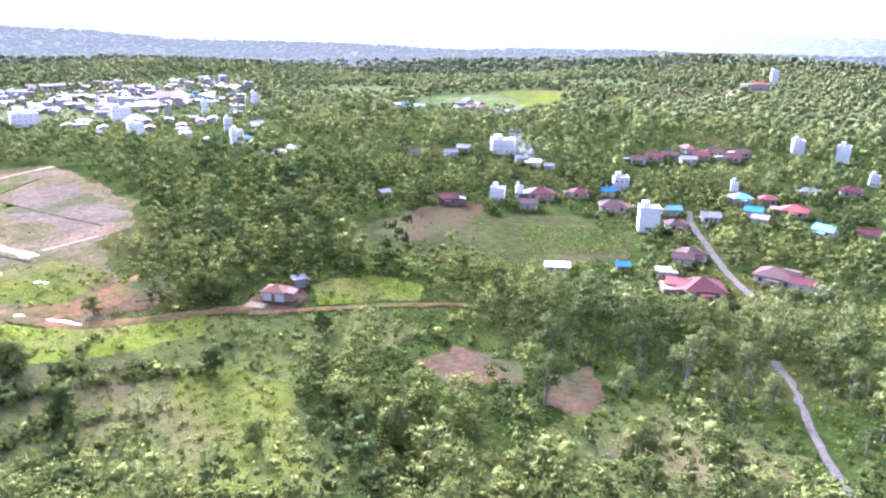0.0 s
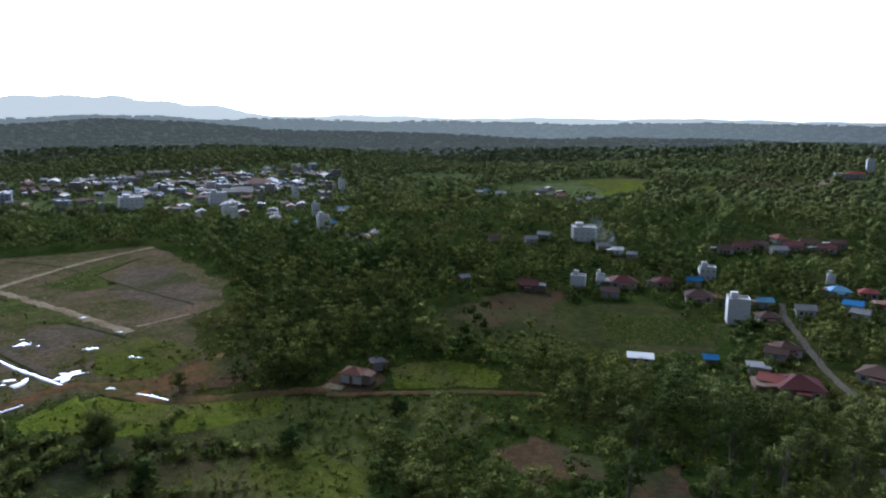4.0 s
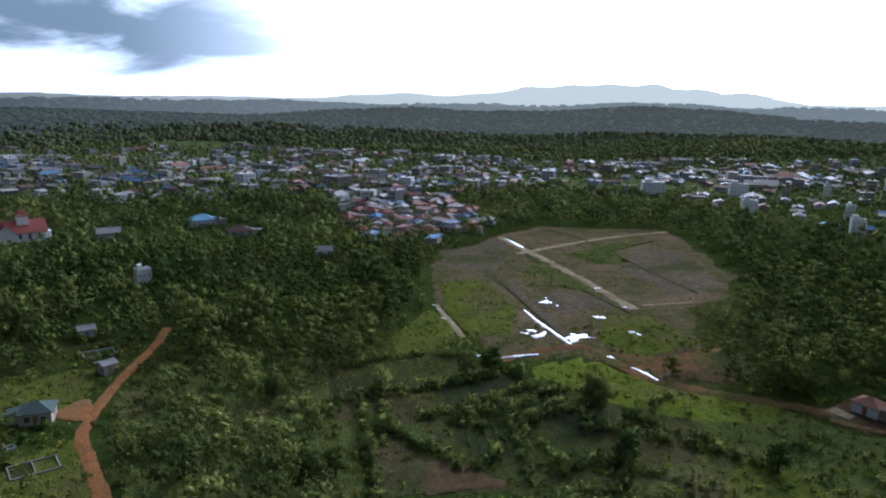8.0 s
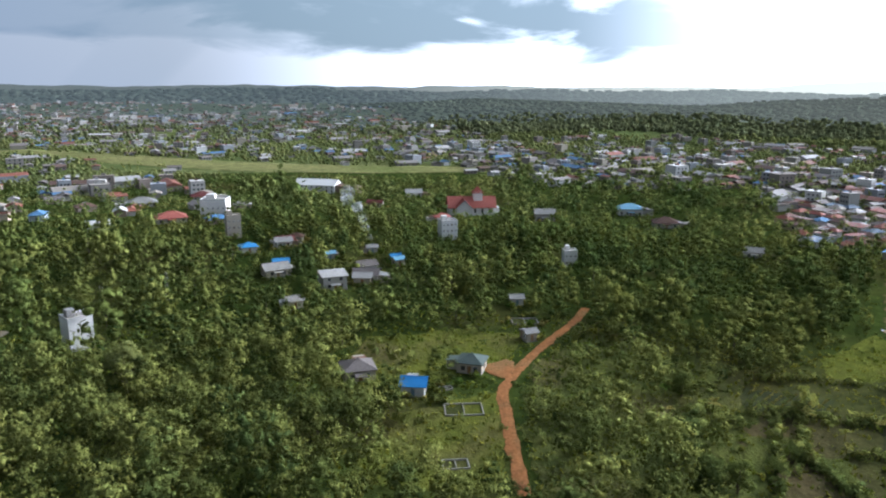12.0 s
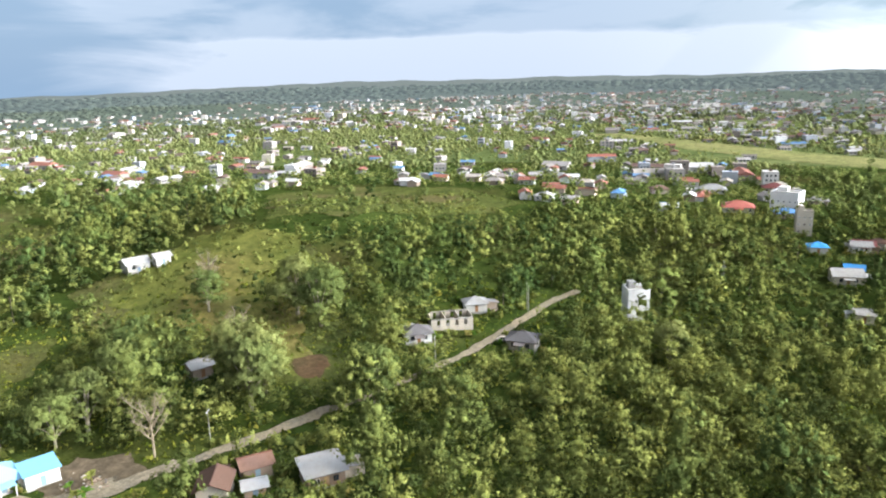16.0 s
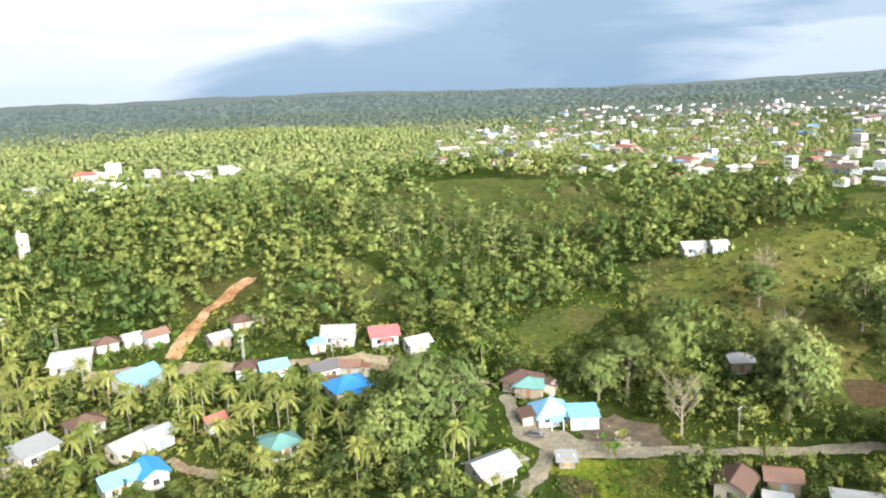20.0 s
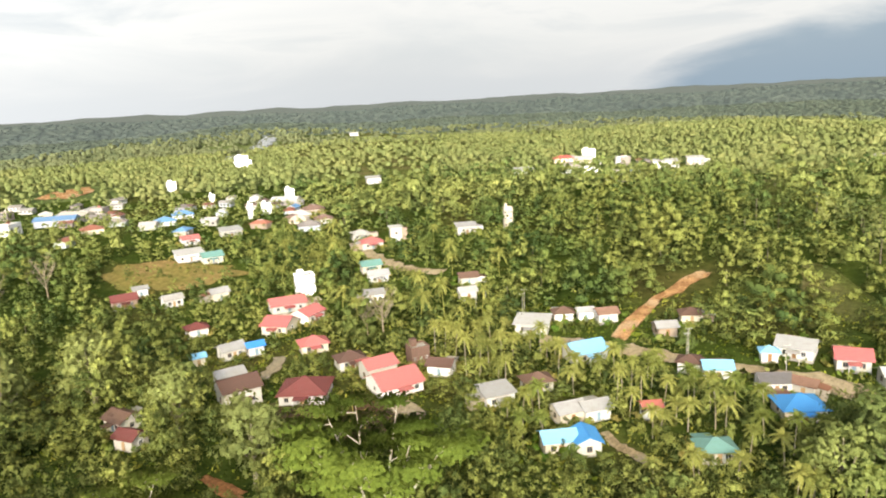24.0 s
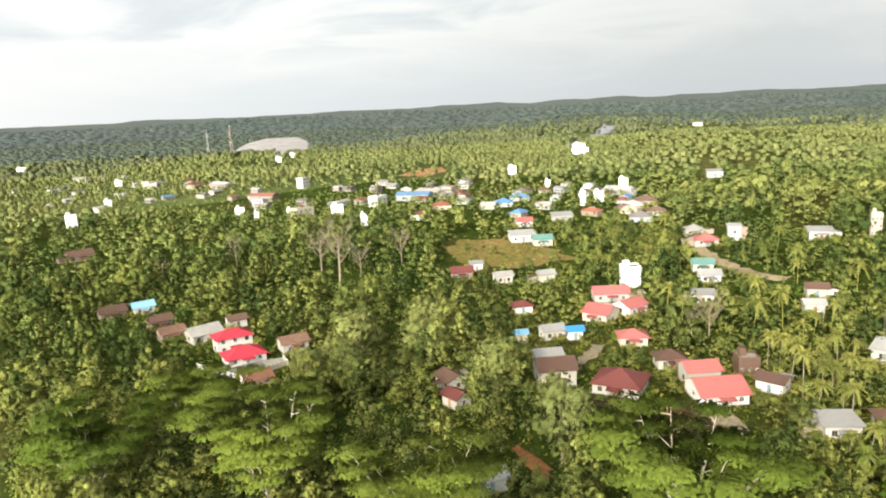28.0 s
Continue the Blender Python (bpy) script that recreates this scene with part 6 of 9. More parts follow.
house(78.4, -171.6, 6.6, 185, "gable", M_BROWN, M_WALL, "brown-roofed house behind a pink one")
house(143.4, -202.6, 7.7, 265, "gable", M_PINK, M_WALL, "long wing of a pink-roofed school", d=10.7)
house(147.0, -191.1, 9.1, 188, "gable", M_PINK, M_WALL, "front wing of a pink-roofed school", d=10.7)
house(157.8, -210.6, 12.3, 227, "gable", M_PINK, M_WALL, "main wing of a pink-roofed school", d=9.5)
house(125.3, -178.4, 8.1, 225, "hip", M_PINK, M_WALL, "house with salmon hip roof")
tower(161.4, -228.1, 7.0, 227, 9.8, M_WALL, "bright white block building on the hillside", vents=4)
house(153.2, -157.8, 3.8, 234, "gable", M_SKYBLUE, M_WALL, "small blue-roofed shed among trees")
house(148.0, -166.9, 6.9, 242, "gable", M_GREY, M_WALL, "grey-roofed workshop among trees")
house(142.0, -170.9, 4.7, 234, "gable", M_BLUE, M_WALL, "small blue-roofed house among trees")
house(173.3, -179.8, 6.7, 234, "hip", M_MAROON, M_WALL, "maroon-roofed house in trees")
house(223.0, -195.2, 8.8, 235, "gable", M_MAROON, M_WOOD_WALL, "maroon-roofed house at pasture edge")
house(225.7, -206.4, 5.1, 234, "flat", M_ZINC, M_WALL, "pale flat-roofed house at pasture edge")
house(192.9, -214.2, 6.7, 242, "gable", M_ZINC, M_WALL, "white-roofed house below the pasture")
house(205.1, -201.9, 6.8, 241, "gable", M_GREY, M_WALL, "grey-roofed house in trees")
house(244.0, -254.5, 12.0, 234, "flat", M_ZINC, M_WALL, "row of white-roofed houses")
house(231.3, -255.4, 8.8, 232, "gable", M_TEAL, M_WALL, "grey-green roofed house among trees")
house(264.0, -277.3, 8.1, 234, "gable", M_PINK, M_WALL, "salmon-roofed house among trees")
house(259.6, -303.1, 10.6, 231, "flat", M_ZINC, M_WALL, "white-roofed house on the slope")
house(168.8, -296.0, 10.1, 220, "hip", M_PINK, M_WALL, "salmon-roofed house with yellow annex")
house(184.2, -311.9, 8.7, 221, "hip", M_GREY, M_WALL, "tan-roofed house among trees")
house(161.0, -306.9, 5.3, 218, "flat", M_ZINC, M_WALL, "white house on the hillside", h=6.8)
house(149.5, -260.0, 7.9, 220, "gable", M_TEAL, M_WALL, "green-roofed house by the lane")
house(139.4, -247.7, 7.7, 219, "gable", M_ZINC, M_WALL, "white-roofed house by the lane")
house(128.8, -225.0, 7.0, 216, "flat", M_ZINC, M_WALL, "long pale roof in trees")
house(99.4, -246.4, 6.6, 212, "gable", M_BROWN, M_WALL, "brown-roofed house in palms")
house(93.9, -231.4, 5.7, 216, "gable", M_ZINC, M_WALL, "pale-roofed house in palms")
house(127.4, -316.3, 9.2, 212, "flat", M_ZINC, M_WALL, "long pale roof above trees")
tower(106.7, -318.5, 4.1, 209, 11.9, M_BARE_WALL, "pale blue-grey block building in forest")
for _x, _y, _w, _t, _h in ((332.2, -460.6, 6.9, 221, 11.2), (389.2, -437.9, 4.2, 227, 8.4), (464.7, -473.9, 7.0, 229, 11.2), (540.7, -656.9, 9.1, 224, 15.4), (561.3, -698.5, 10.8, 224, 12.6),
                           (125.0, -587.6, 12.6, 197, 14.0), (164.1, -767.5, 13.7, 197, 12.6), (293.2, -363.3, 3.4, 219, 15.4), (301.3, -390.0, 6.6, 218, 11.2), (421.0, -257.5, 7.8, 244, 9.8), (349.2, -230.9, 3.2, 242, 9.8)):
    tower(_x, _y, _w, _t, _h * 0.75, M_WALL, "white block building on the far slope")
for _x, _y, _w, _t in ((258.9, -368.2, 11.6, 220), (267.7, -395.5, 13.4, 219), (227.8, -331.4, 11.5, 220), (232.1, -352.9, 9.9, 218), (346.2, -359.8, 12.5, 229), (323.3, -320.9, 11.3, 230), (347.1, -289.4, 11.1, 235), (463.3, -349.9, 7.8, 238)):
    house(_x, _y, _w, _t, "hip", M_TOWN_ROOF, M_WALL_MIX, "small house on the far slope", near=False)
house(76.6, -695.8, 22.6, 194, "flat", M_ZINC, M_WALL, "long white school block on the far ridge", h=7.9)
house(53.6, -731.8, 15.2, 192, "flat", M_ZINC, M_WALL, "white block on the far ridge", h=6.8)
house(174.4, -700.6, 19.6, 202, "hip", M_RED, M_WALL, "red-roofed buildings on the far ridge", h=5.7)
house(288.4, -517.0, 11.6, 217, "flat", M_ZINC, M_WALL, "white house alone on a green hill", h=4.5)
house(731.9, -1246.4, 16.4, 218, "flat", M_ZINC, M_WALL, "white house on the far hill", h=6.8)
house(182.8, -590.7, 15.8, 205, "gable", M_GREY, M_WALL, "grey-roofed house on the far ridge", h=4.5)

# the compound by the rain trees
def yard_wall(pts, tall, label):
    """A plastered wall round a yard, in lengths between piers."""
    x0, y0 = pts[0]
    z = max(ground(*p) for p in pts)
    yw = thing("yard_wall", x0, y0, z, 0, label, "wall")
    for (ax, ay), (bx, by) in zip(pts[:-1], pts[1:]):
        ln = math.hypot(bx - ax, by - ay)
        turn = math.degrees(math.atan2(by - ay, bx - ax))
        n = max(1, round(ln / 3.2))
        for i in range(n):
            for nm, a, b, q, top in (("panel", 0.18, ln / n - 0.18, 0.08, tall), ("pier", -0.18, 0.18, 0.18, tall + 0.25)):
                part(nm, blocks((i * ln / n + a, i * ln / n + b, -q, q, -4.0, top)), M_WALL, yw).matrix_basis = pose(ax - x0, ay - y0, 0, 0, 0, turn)
    return yw


sheet("paved_terrace", [(211.5, -74.5), (199.3, -77.2), (190.0, -80.8), (192.3, -96.2), (199.5, -98.0), (204.0, -86.0)], M_CONCRETE, "pale concrete terrace before a red-roofed house", "terrace", 0.25, 0.2, view=True)
yard_wall([(211.0, -74.8), (199.3, -77.6), (190.3, -81.0), (192.6, -95.8), (199.0, -97.5)], 1.5, "white plastered wall round a raised terrace")
house(219.6, -90.3, 11.4, 260, "hip", M_CRIMSON, M_WALL, "white two-storey house with bright red hip roof", d=9.0, h=5.4, over=0.7)
house(206.4, -88.0, 11.8, 261, "hip", M_CRIMSON, M_WALL, "white house with red hip roof and front terrace", d=10.0, h=3.0, over=0.7)
house(237.3, -87.5, 10.3, 270, "gable", M_GREY, M_WALL, "grey-roofed house beside red roofs")
house(247.0, -79.8, 8.1, 268, "gable", M_RUST, M_WOOD_WALL, "rusty-roofed old house among trees")
house(264.9, -82.0, 7.9, 269, "gable", M_BROWN, M_WOOD_WALL, "brown-roofed old house among trees")
house(242.3, -101.9, 6.3, 263, "gable", M_BROWN, M_WALL, "brown-roofed house in trees")
house(204.3, -104.2, 8.3, 259, "gable", M_RUST, M_WALL, "house with patchy rust and white roof")
house(290.1, -84.1, 7.6, 264, "gable", M_SKYBLUE, M_WALL, "light blue roofed shed")
house(293.0, -73.1, 9.2, 266, "gable", M_BROWN, M_WOOD_WALL, "brown-roofed house under trees")
house(185.8, -82.2, 7.5, 264, "gable", M_RUST, M_WALL, "low rusty red roof below the terrace", h=2.5)
house(433.0, -95.5, 12.9, 272, "gable", M_BROWN, M_WOOD_WALL, "large brown-roofed house in forest")
tower(572.5, -124.3, 7.0, 266, 12.6, M_WALL, "white block building over the forest")
house(142.4, -119.1, 7.2, 170, "gable", M_BROWN, M_WALL, "brown-roofed house half hidden by trees")
house(132.3, -112.0, 5.8, 180, "gable", M_MAROON, M_WALL, "maroon-roofed house half hidden by trees")
house(97.6, -89.9, 6.4, 247, "gable", M_ZINC, M_WALL, "zinc-roofed house under tall trees")
for _x, _y, _w, _t, _h in ((505.8, -224.8, 7.1, 246, 8.4), (468.2, -220.2, 3.6, 245, 8.4), (419.9, -257.0, 7.7, 239, 8.4), (346.6, -230.0, 3.5, 236, 8.4), (684.7, -180.7, 6.3, 255, 9.8),
                           (1343.0, -229.7, 14.3, 260, 9.8), (870.1, -243.9, 8.0, 254, 9.8), (459.9, -242.2, 5.0, 242, 7.0), (579.0, -711.3, 15.3, 219, 19.6), (923.0, -476.1, 8.7, 243, 11.2), (966.3, -521.4, 7.8, 242, 11.2), (460.9, -471.5, 6.4, 224, 12.6)):
    tower(_x, _y, _w, _t, _h * 0.75, M_WALL, "small white block building in the far woods")


def church(x, y, turn, size):
    """A church: white gabled walls, steep red roofs, a squat tower with a red spire."""
    z = ground(x, y)
    c = thing("church", x, y, z, turn, "white church with steep red roofs and a small tower", "church")
    GARDENS.append((x, y, 17, 11))
    part("nave_wall", walls_gable(21, 9.5, 4.2, 4), M_TOWER, c)
    r = part("nave_roof", roof_gable(21, 9.5, 4, 0.8, 0.2), M_RED, c)
    r.location.z = 4.2
    t = part("transept_wall", walls_gable(15, 7, 4.2, 3.4), M_TOWER, c)
    t.rotation_euler.z = radians(90)
    t.location.x = -4
    r = part("transept_roof", roof_gable(15, 7, 3.4, 0.7, 0.2), M_RED, c)
    r.rotation_euler.z, r.location = radians(90), (-4, 0, 4.25)
    part("tower", blocks((1, 5, -2.2, 2.2, 4, 10.5)), M_TOWER, c)
    s = part("spire", roof_hip(4.4, 4.2, 2.4, 0.4), M_RED, c)
    s.location = (3, 0, 10.5)
    part("porch", blocks((10, 13, -2.2, 2.2, -1, 3.2)), M_TOWER, c)
    for i in range(6):
        window_parts(c, -8.5 + 3.3 * i, -4.75, 1.3, 0, 0.9, 1.9)
    c.scale = (size, size, size)
    return c


church(-417.8, 90.2, 86, 1.3)


def pole(x, y, tall=8.5, turn=0):
    """A concrete power pole with a crossarm and insulators."""
    p = thing("power_pole", x, y, ground(x, y), turn, "slim grey concrete power pole with crossarm", "pole", "power poles")
    v, f = tube([(0, 0, -1), (0, 0, tall)], (0.10, 0.06), 8)
    part_of("post", mesh_of("post", v, f, M_CONCRETE, True), p)
    part("crossarm", blocks((-0.9, 0.9, -0.05, 0.05, tall - 0.5, tall - 0.4)), M_STEEL, p)
    for u in (-0.8, 0.0, 0.8):
        part("insulator", blocks((u - 0.05, u + 0.05, -0.05, 0.05, tall - 0.4, tall - 0.15)), M_WALL, p)
    return p


def mast(x, y, tall, coloured, label):
    """A lattice mast on three legs."""
    m = thing("lattice_mast", x, y, ground(x, y), 0, label, "mast")
    n = 8
    for i in range(n):
        r0, r1 = 2.6 * (1 - i / n) + 0.5, 2.6 * (1 - (i + 1) / n) + 0.5
        pcs = []
        for k in range(3):
            a, b = radians(120 * k), radians(120 * (k + 1))
            p0 = np.array((r0 * math.cos(a), r0 * math.sin(a), tall * i / n - (1 if i == 0 else 0)))
            p1 = np.array((r1 * math.cos(a), r1 * math.sin(a), tall * (i + 1) / n))
            q1 = np.array((r1 * math.cos(b), r1 * math.sin(b), tall * (i + 1) / n))
            pcs += [tube([p0, p1], (0.32, 0.30), 4), tube([p0, q1], (0.16, 0.16), 4), tube([p1, q1], (0.16, 0.16), 4)]
        v, f = joined(pcs)
        part_of("section", mesh_of("section", v, f, M_MAST_RED if coloured and i % 2 == 0 else M_STEEL), m)
    return m


def foundation(x, y, w, turn, label):
    """Low block walls of a house begun on a plot."""
    f = thing("house_foundation", x, y, ground(x, y), turn, label, "foundation")
    d = w * 0.7
    for a, b, c, e in ((-w / 2, w / 2, -d / 2, -d / 2 + 0.25), (-w / 2, w / 2, d / 2 - 0.25, d / 2), (-w / 2, -w / 2 + 0.25, -d / 2 + 0.25, d / 2 - 0.25), (w / 2 - 0.25, w / 2, -d / 2 + 0.25, d / 2 - 0.25), (-0.1, 0.1, -d / 2 + 0.25, d / 2 - 0.25)):
        part("low_wall", blocks((a, b, c, e, -0.4, 0.45)), M_CONCRETE, f)
    part("floor_fill", blocks((-w / 2 + 0.26, -0.11, -d / 2 + 0.26, d / 2 - 0.26, -0.4, 0.2)), M_FIELD, f, "weedy earth fill")
    return f


def smoke(x, y, tall, drift, wide, label):
    """A thin column of smoke leaning with the wind, in soft overlapping puffs."""
    rng = np.random.default_rng(int(abs(x)))
    bm = bmesh.new()
    for u in np.linspace(0, 1, 7):
        r = wide * (0.2 + 0.62 * u ** 0.8)
        c = Vector((drift[0] * u ** 1.3, drift[1] * u ** 1.3, tall * u)) + Vector(rng.normal(0, 0.25 * r, 3))
        bmesh.ops.create_icosphere(bm, subdivisions=2, radius=r, matrix=Matrix.Translation(c))
    for f in bm.faces:
        f.smooth = True
    me = bpy.data.meshes.new("smoke")
    bm.to_mesh(me)
    bm.free()
    me.materials.append(M_SMOKE)
    ob = new("smoke", me)
    ob.location = (x, y, ground(x, y))
    tagged(ob, label, "smoke", kind="stuff")


# plots kept clear for smaller built things
for _x, _y, _w, _t in ((-169.7, -112.6, 12.5, 134), (-157.8, 32.9, 6.4, 84), (-132.4, 26.0, 4.1, 87), (-220.1, 66.4, 8.8, 83), (-170.9, 30.9, 3.2, 100), (-49.1, -136.9, 3.9, 160), (-65.9, -133.4, 4.8, 154), (-66.5, -128.8, 2.8, 153), (-323.3, 23.4, 6.0, 0)):
    GARDENS.append((_x, _y, _w * 0.5, 2.0))


# ---- the town ----


def scatter(r0, r1, step, seed, az0=-36.0, az1=264.0):
    """Jittered places between two distances from the middle, within the sector of azimuths."""
    rng = np.random.default_rng(seed)
    n = int(2 * r1 / step) + 1
    gx, gy = np.meshgrid(np.arange(n), np.arange(n))
    x = (gx.ravel() - n / 2 + rng.uniform(0.05, 0.95, n * n)) * step
    y = (gy.ravel() - n / 2 + rng.uniform(0.05, 0.95, n * n)) * step
    r, a = np.hypot(x, y), np.degrees(np.arctan2(-x, y)) % 360
    keep = (r >= r0) & (r < r1) & (((a - az0) % 360) < (az1 - az0))
    return x[keep], y[keep]


def built_over(x, y, margin):
    hit = np.zeros(len(x), bool)
    for gx, gy, hw, hh in GARDENS:
        hit |= np.hypot(x - gx, y - gy) < hw + margin
    return hit


def in_bare(x, y):
    hit = np.zeros(len(x), bool)
    for poly, _, left, _ in BARE:
        p = np.array(poly)
        box = (x > p[:, 0].min()) & (x < p[:, 0].max()) & (y > p[:, 1].min()) & (y < p[:, 1].max())
        if box.any():
            u, v = x[box], y[box]
            keep = np.abs(np.sin(u * 12.9 + v * 78.2) * 43758.5) % 1.0 < left
            hit[box] |= inside(poly, u, v) & ~keep
    return hit


TOWN = (
    ([(-366.0, -1249.5), (-700.8, -1667.8), (-1160.6, -1842.8), (-1882.0, -1929.6), (-2480.4, -1580.7), (-2830.8, -1046.6), (-2581.0, -494.3), (-387.2, -68.5), (-368.2, -147.1), (-342.9, -257.6), (-260.7, -307.2), (-212.5, -421.3), (-167.4, -478.1), (-149.5, -523.6)], 14.0, 0.15),
    ([(-1381.9, -1500.2), (-2432.4, -1797.7), (-2808.7, -763.8), (-2506.3, 83.2), (-1318.0, 242.2), (-958.4, 268.0), (-664.2, 188.3), (-682.8, 50.4), (-724.4, -80.4), (-928.6, -333.1), (-919.5, -589.5), (-703.9, -770.3)], 13.5, 0.27),
    ([(-358.5, -222.2), (-560.4, -295.3), (-617.0, -221.9), (-596.5, -113.3), (-502.0, -51.2), (-335.7, -63.6), (-350.6, -114.4), (-321.7, -158.5)], 14.0, 0.19),
    ([(-535.6, -137.8), (-568.8, -102.9), (-422.7, -26.5), (-364.7, -48.4), (-357.4, -80.4), (-359.8, -94.5)], 14.0, 0.19),
    ([(-882.1, 184.5), (-1039.9, 402.9), (-945.1, 566.9), (-785.4, 653.0), (-625.9, 713.4), (-378.4, 834.5), (-237.3, 901.0), (-177.2, 683.2), (-299.5, 609.4), (-401.1, 537.5), (-400.0, 429.2), (-442.7, 368.1), (-492.8, 203.8), (-622.4, 127.8)], 13.0, 0.40),
    ([(-443.0, 300.3), (-448.0, 372.5), (-400.4, 390.7), (-303.1, 331.2), (-269.5, 263.6), (-300.7, 226.7)], 12.5, 0.92),
    ([(-507.5, 617.0), (-476.1, 788.9), (-310.4, 757.3), (-168.0, 714.3), (-105.4, 420.8), (-170.2, 435.1), (-302.4, 555.5), (-345.2, 484.5)], 15.0, 0.2),
    ([(-432.6, 711.5), (-371.1, 825.2), (-264.2, 1002.3), (-164.4, 675.8), (-184.9, 487.3), (-267.0, 520.5), (-336.1, 547.4)], 17.0, 0.2),
    ([(-105.6, 389.3), (-91.0, 408.9), (-64.1, 392.3), (-65.8, 373.9), (-91.8, 370.6)], 13.0, 0.95),
    ([(113.8, 422.9), (147.4, 444.4), (185.5, 447.0), (168.3, 411.0), (132.7, 396.8), (110.0, 394.8)], 13.0, 0.95),
    ([(-45.4, 709.1), (-1.3, 762.3), (69.0, 721.6), (67.6, 649.0), (39.1, 638.7), (-11.8, 684.6)], 14.0, 0.19),
    ([(485.7, -291.6), (531.2, -389.9), (416.6, -428.7), (394.5, -488.3), (283.2, -424.9), (207.2, -319.9), (260.1, -256.1), (373.4, -244.7)], 22.0, 0.5),
    ([(971.7, -140.4), (1074.1, -295.7), (621.2, -310.0), (495.7, -363.0), (398.6, -377.3), (376.7, -231.0), (629.2, -168.8), (810.7, -115.1)], 30.0, 0.5),
    ([(180.7, -605.1), (180.5, -793.1), (43.5, -724.6), (48.4, -636.7), (112.4, -512.3)], 17.0, 0.2),
    ([(-61.6, -670.5), (-222.3, -1077.0), (-616.7, -1501.2), (-382.8, -893.6), (-156.9, -487.3), (-106.0, -519.4)], 22.0, 0.28),
)


def town_sites():
    x, y, big = [], [], []
    rng = np.random.default_rng(7)
    for i, (poly, step, share) in enumerate(TOWN):
        a = np.array(poly)
        r = np.hypot(a[:, 0], a[:, 1])
        u, v = scatter(r.min() * 0.9, min(r.max(), 2650.0), step, 50 + i)
        lump = 0.5 + 0.5 * np.sin(u / 66 + 2 * np.sin(v / 116)) * np.cos(v / 55 + 2 * np.sin(u / 99))
        ok = inside(poly, u, v) & (rng.uniform(0, 1, len(u)) < share * (0.4 + 1.1 * lump) * np.clip(1.35 - np.hypot(u, v) / 1900, 0.25, 1))
        x.append(u[ok]), y.append(v[ok]), big.append(np.full(ok.sum(), i))
    x, y, big = np.concatenate(x), np.concatenate(y), np.concatenate(big)
    free = ~built_over(x, y, 8.0) & ~in_bare(x, y)
    return x[free], y[free], big[free]


TX, TY, TZONE = town_sites()
_order = np.argsort(np.hypot(TX, TY))
TX, TY, TZONE = TX[_order], TY[_order], TZONE[_order]


def town_models():
    """Houses for the nearer part of the town, each a thing with its parts."""
    models = []
    rng = random.Random(3)
    for i in range(10):
        w, d = rng.uniform(8.5, 11.5), rng.uniform(6, 8)
        skin = M_RED_TOWN if i in (8, 9) else M_TOWN_ROOF
        m = house(0, 0, w, 0, ("gable", "hip", "gable", "hip", "flat")[i % 5], skin, M_WALL_MIX, "small town house with sheet metal roof", d=d, h=rng.uniform(2.9, 3.6), near=False, z=0)
        GARDENS.pop()
        tagged(m, group="houses of the town")
        for s in (-1, 1):
            window_parts(m, s * w * 0.28, -d / 2, 1.0, 0, 1.3, 1.3)
        models.append(m)
    return models


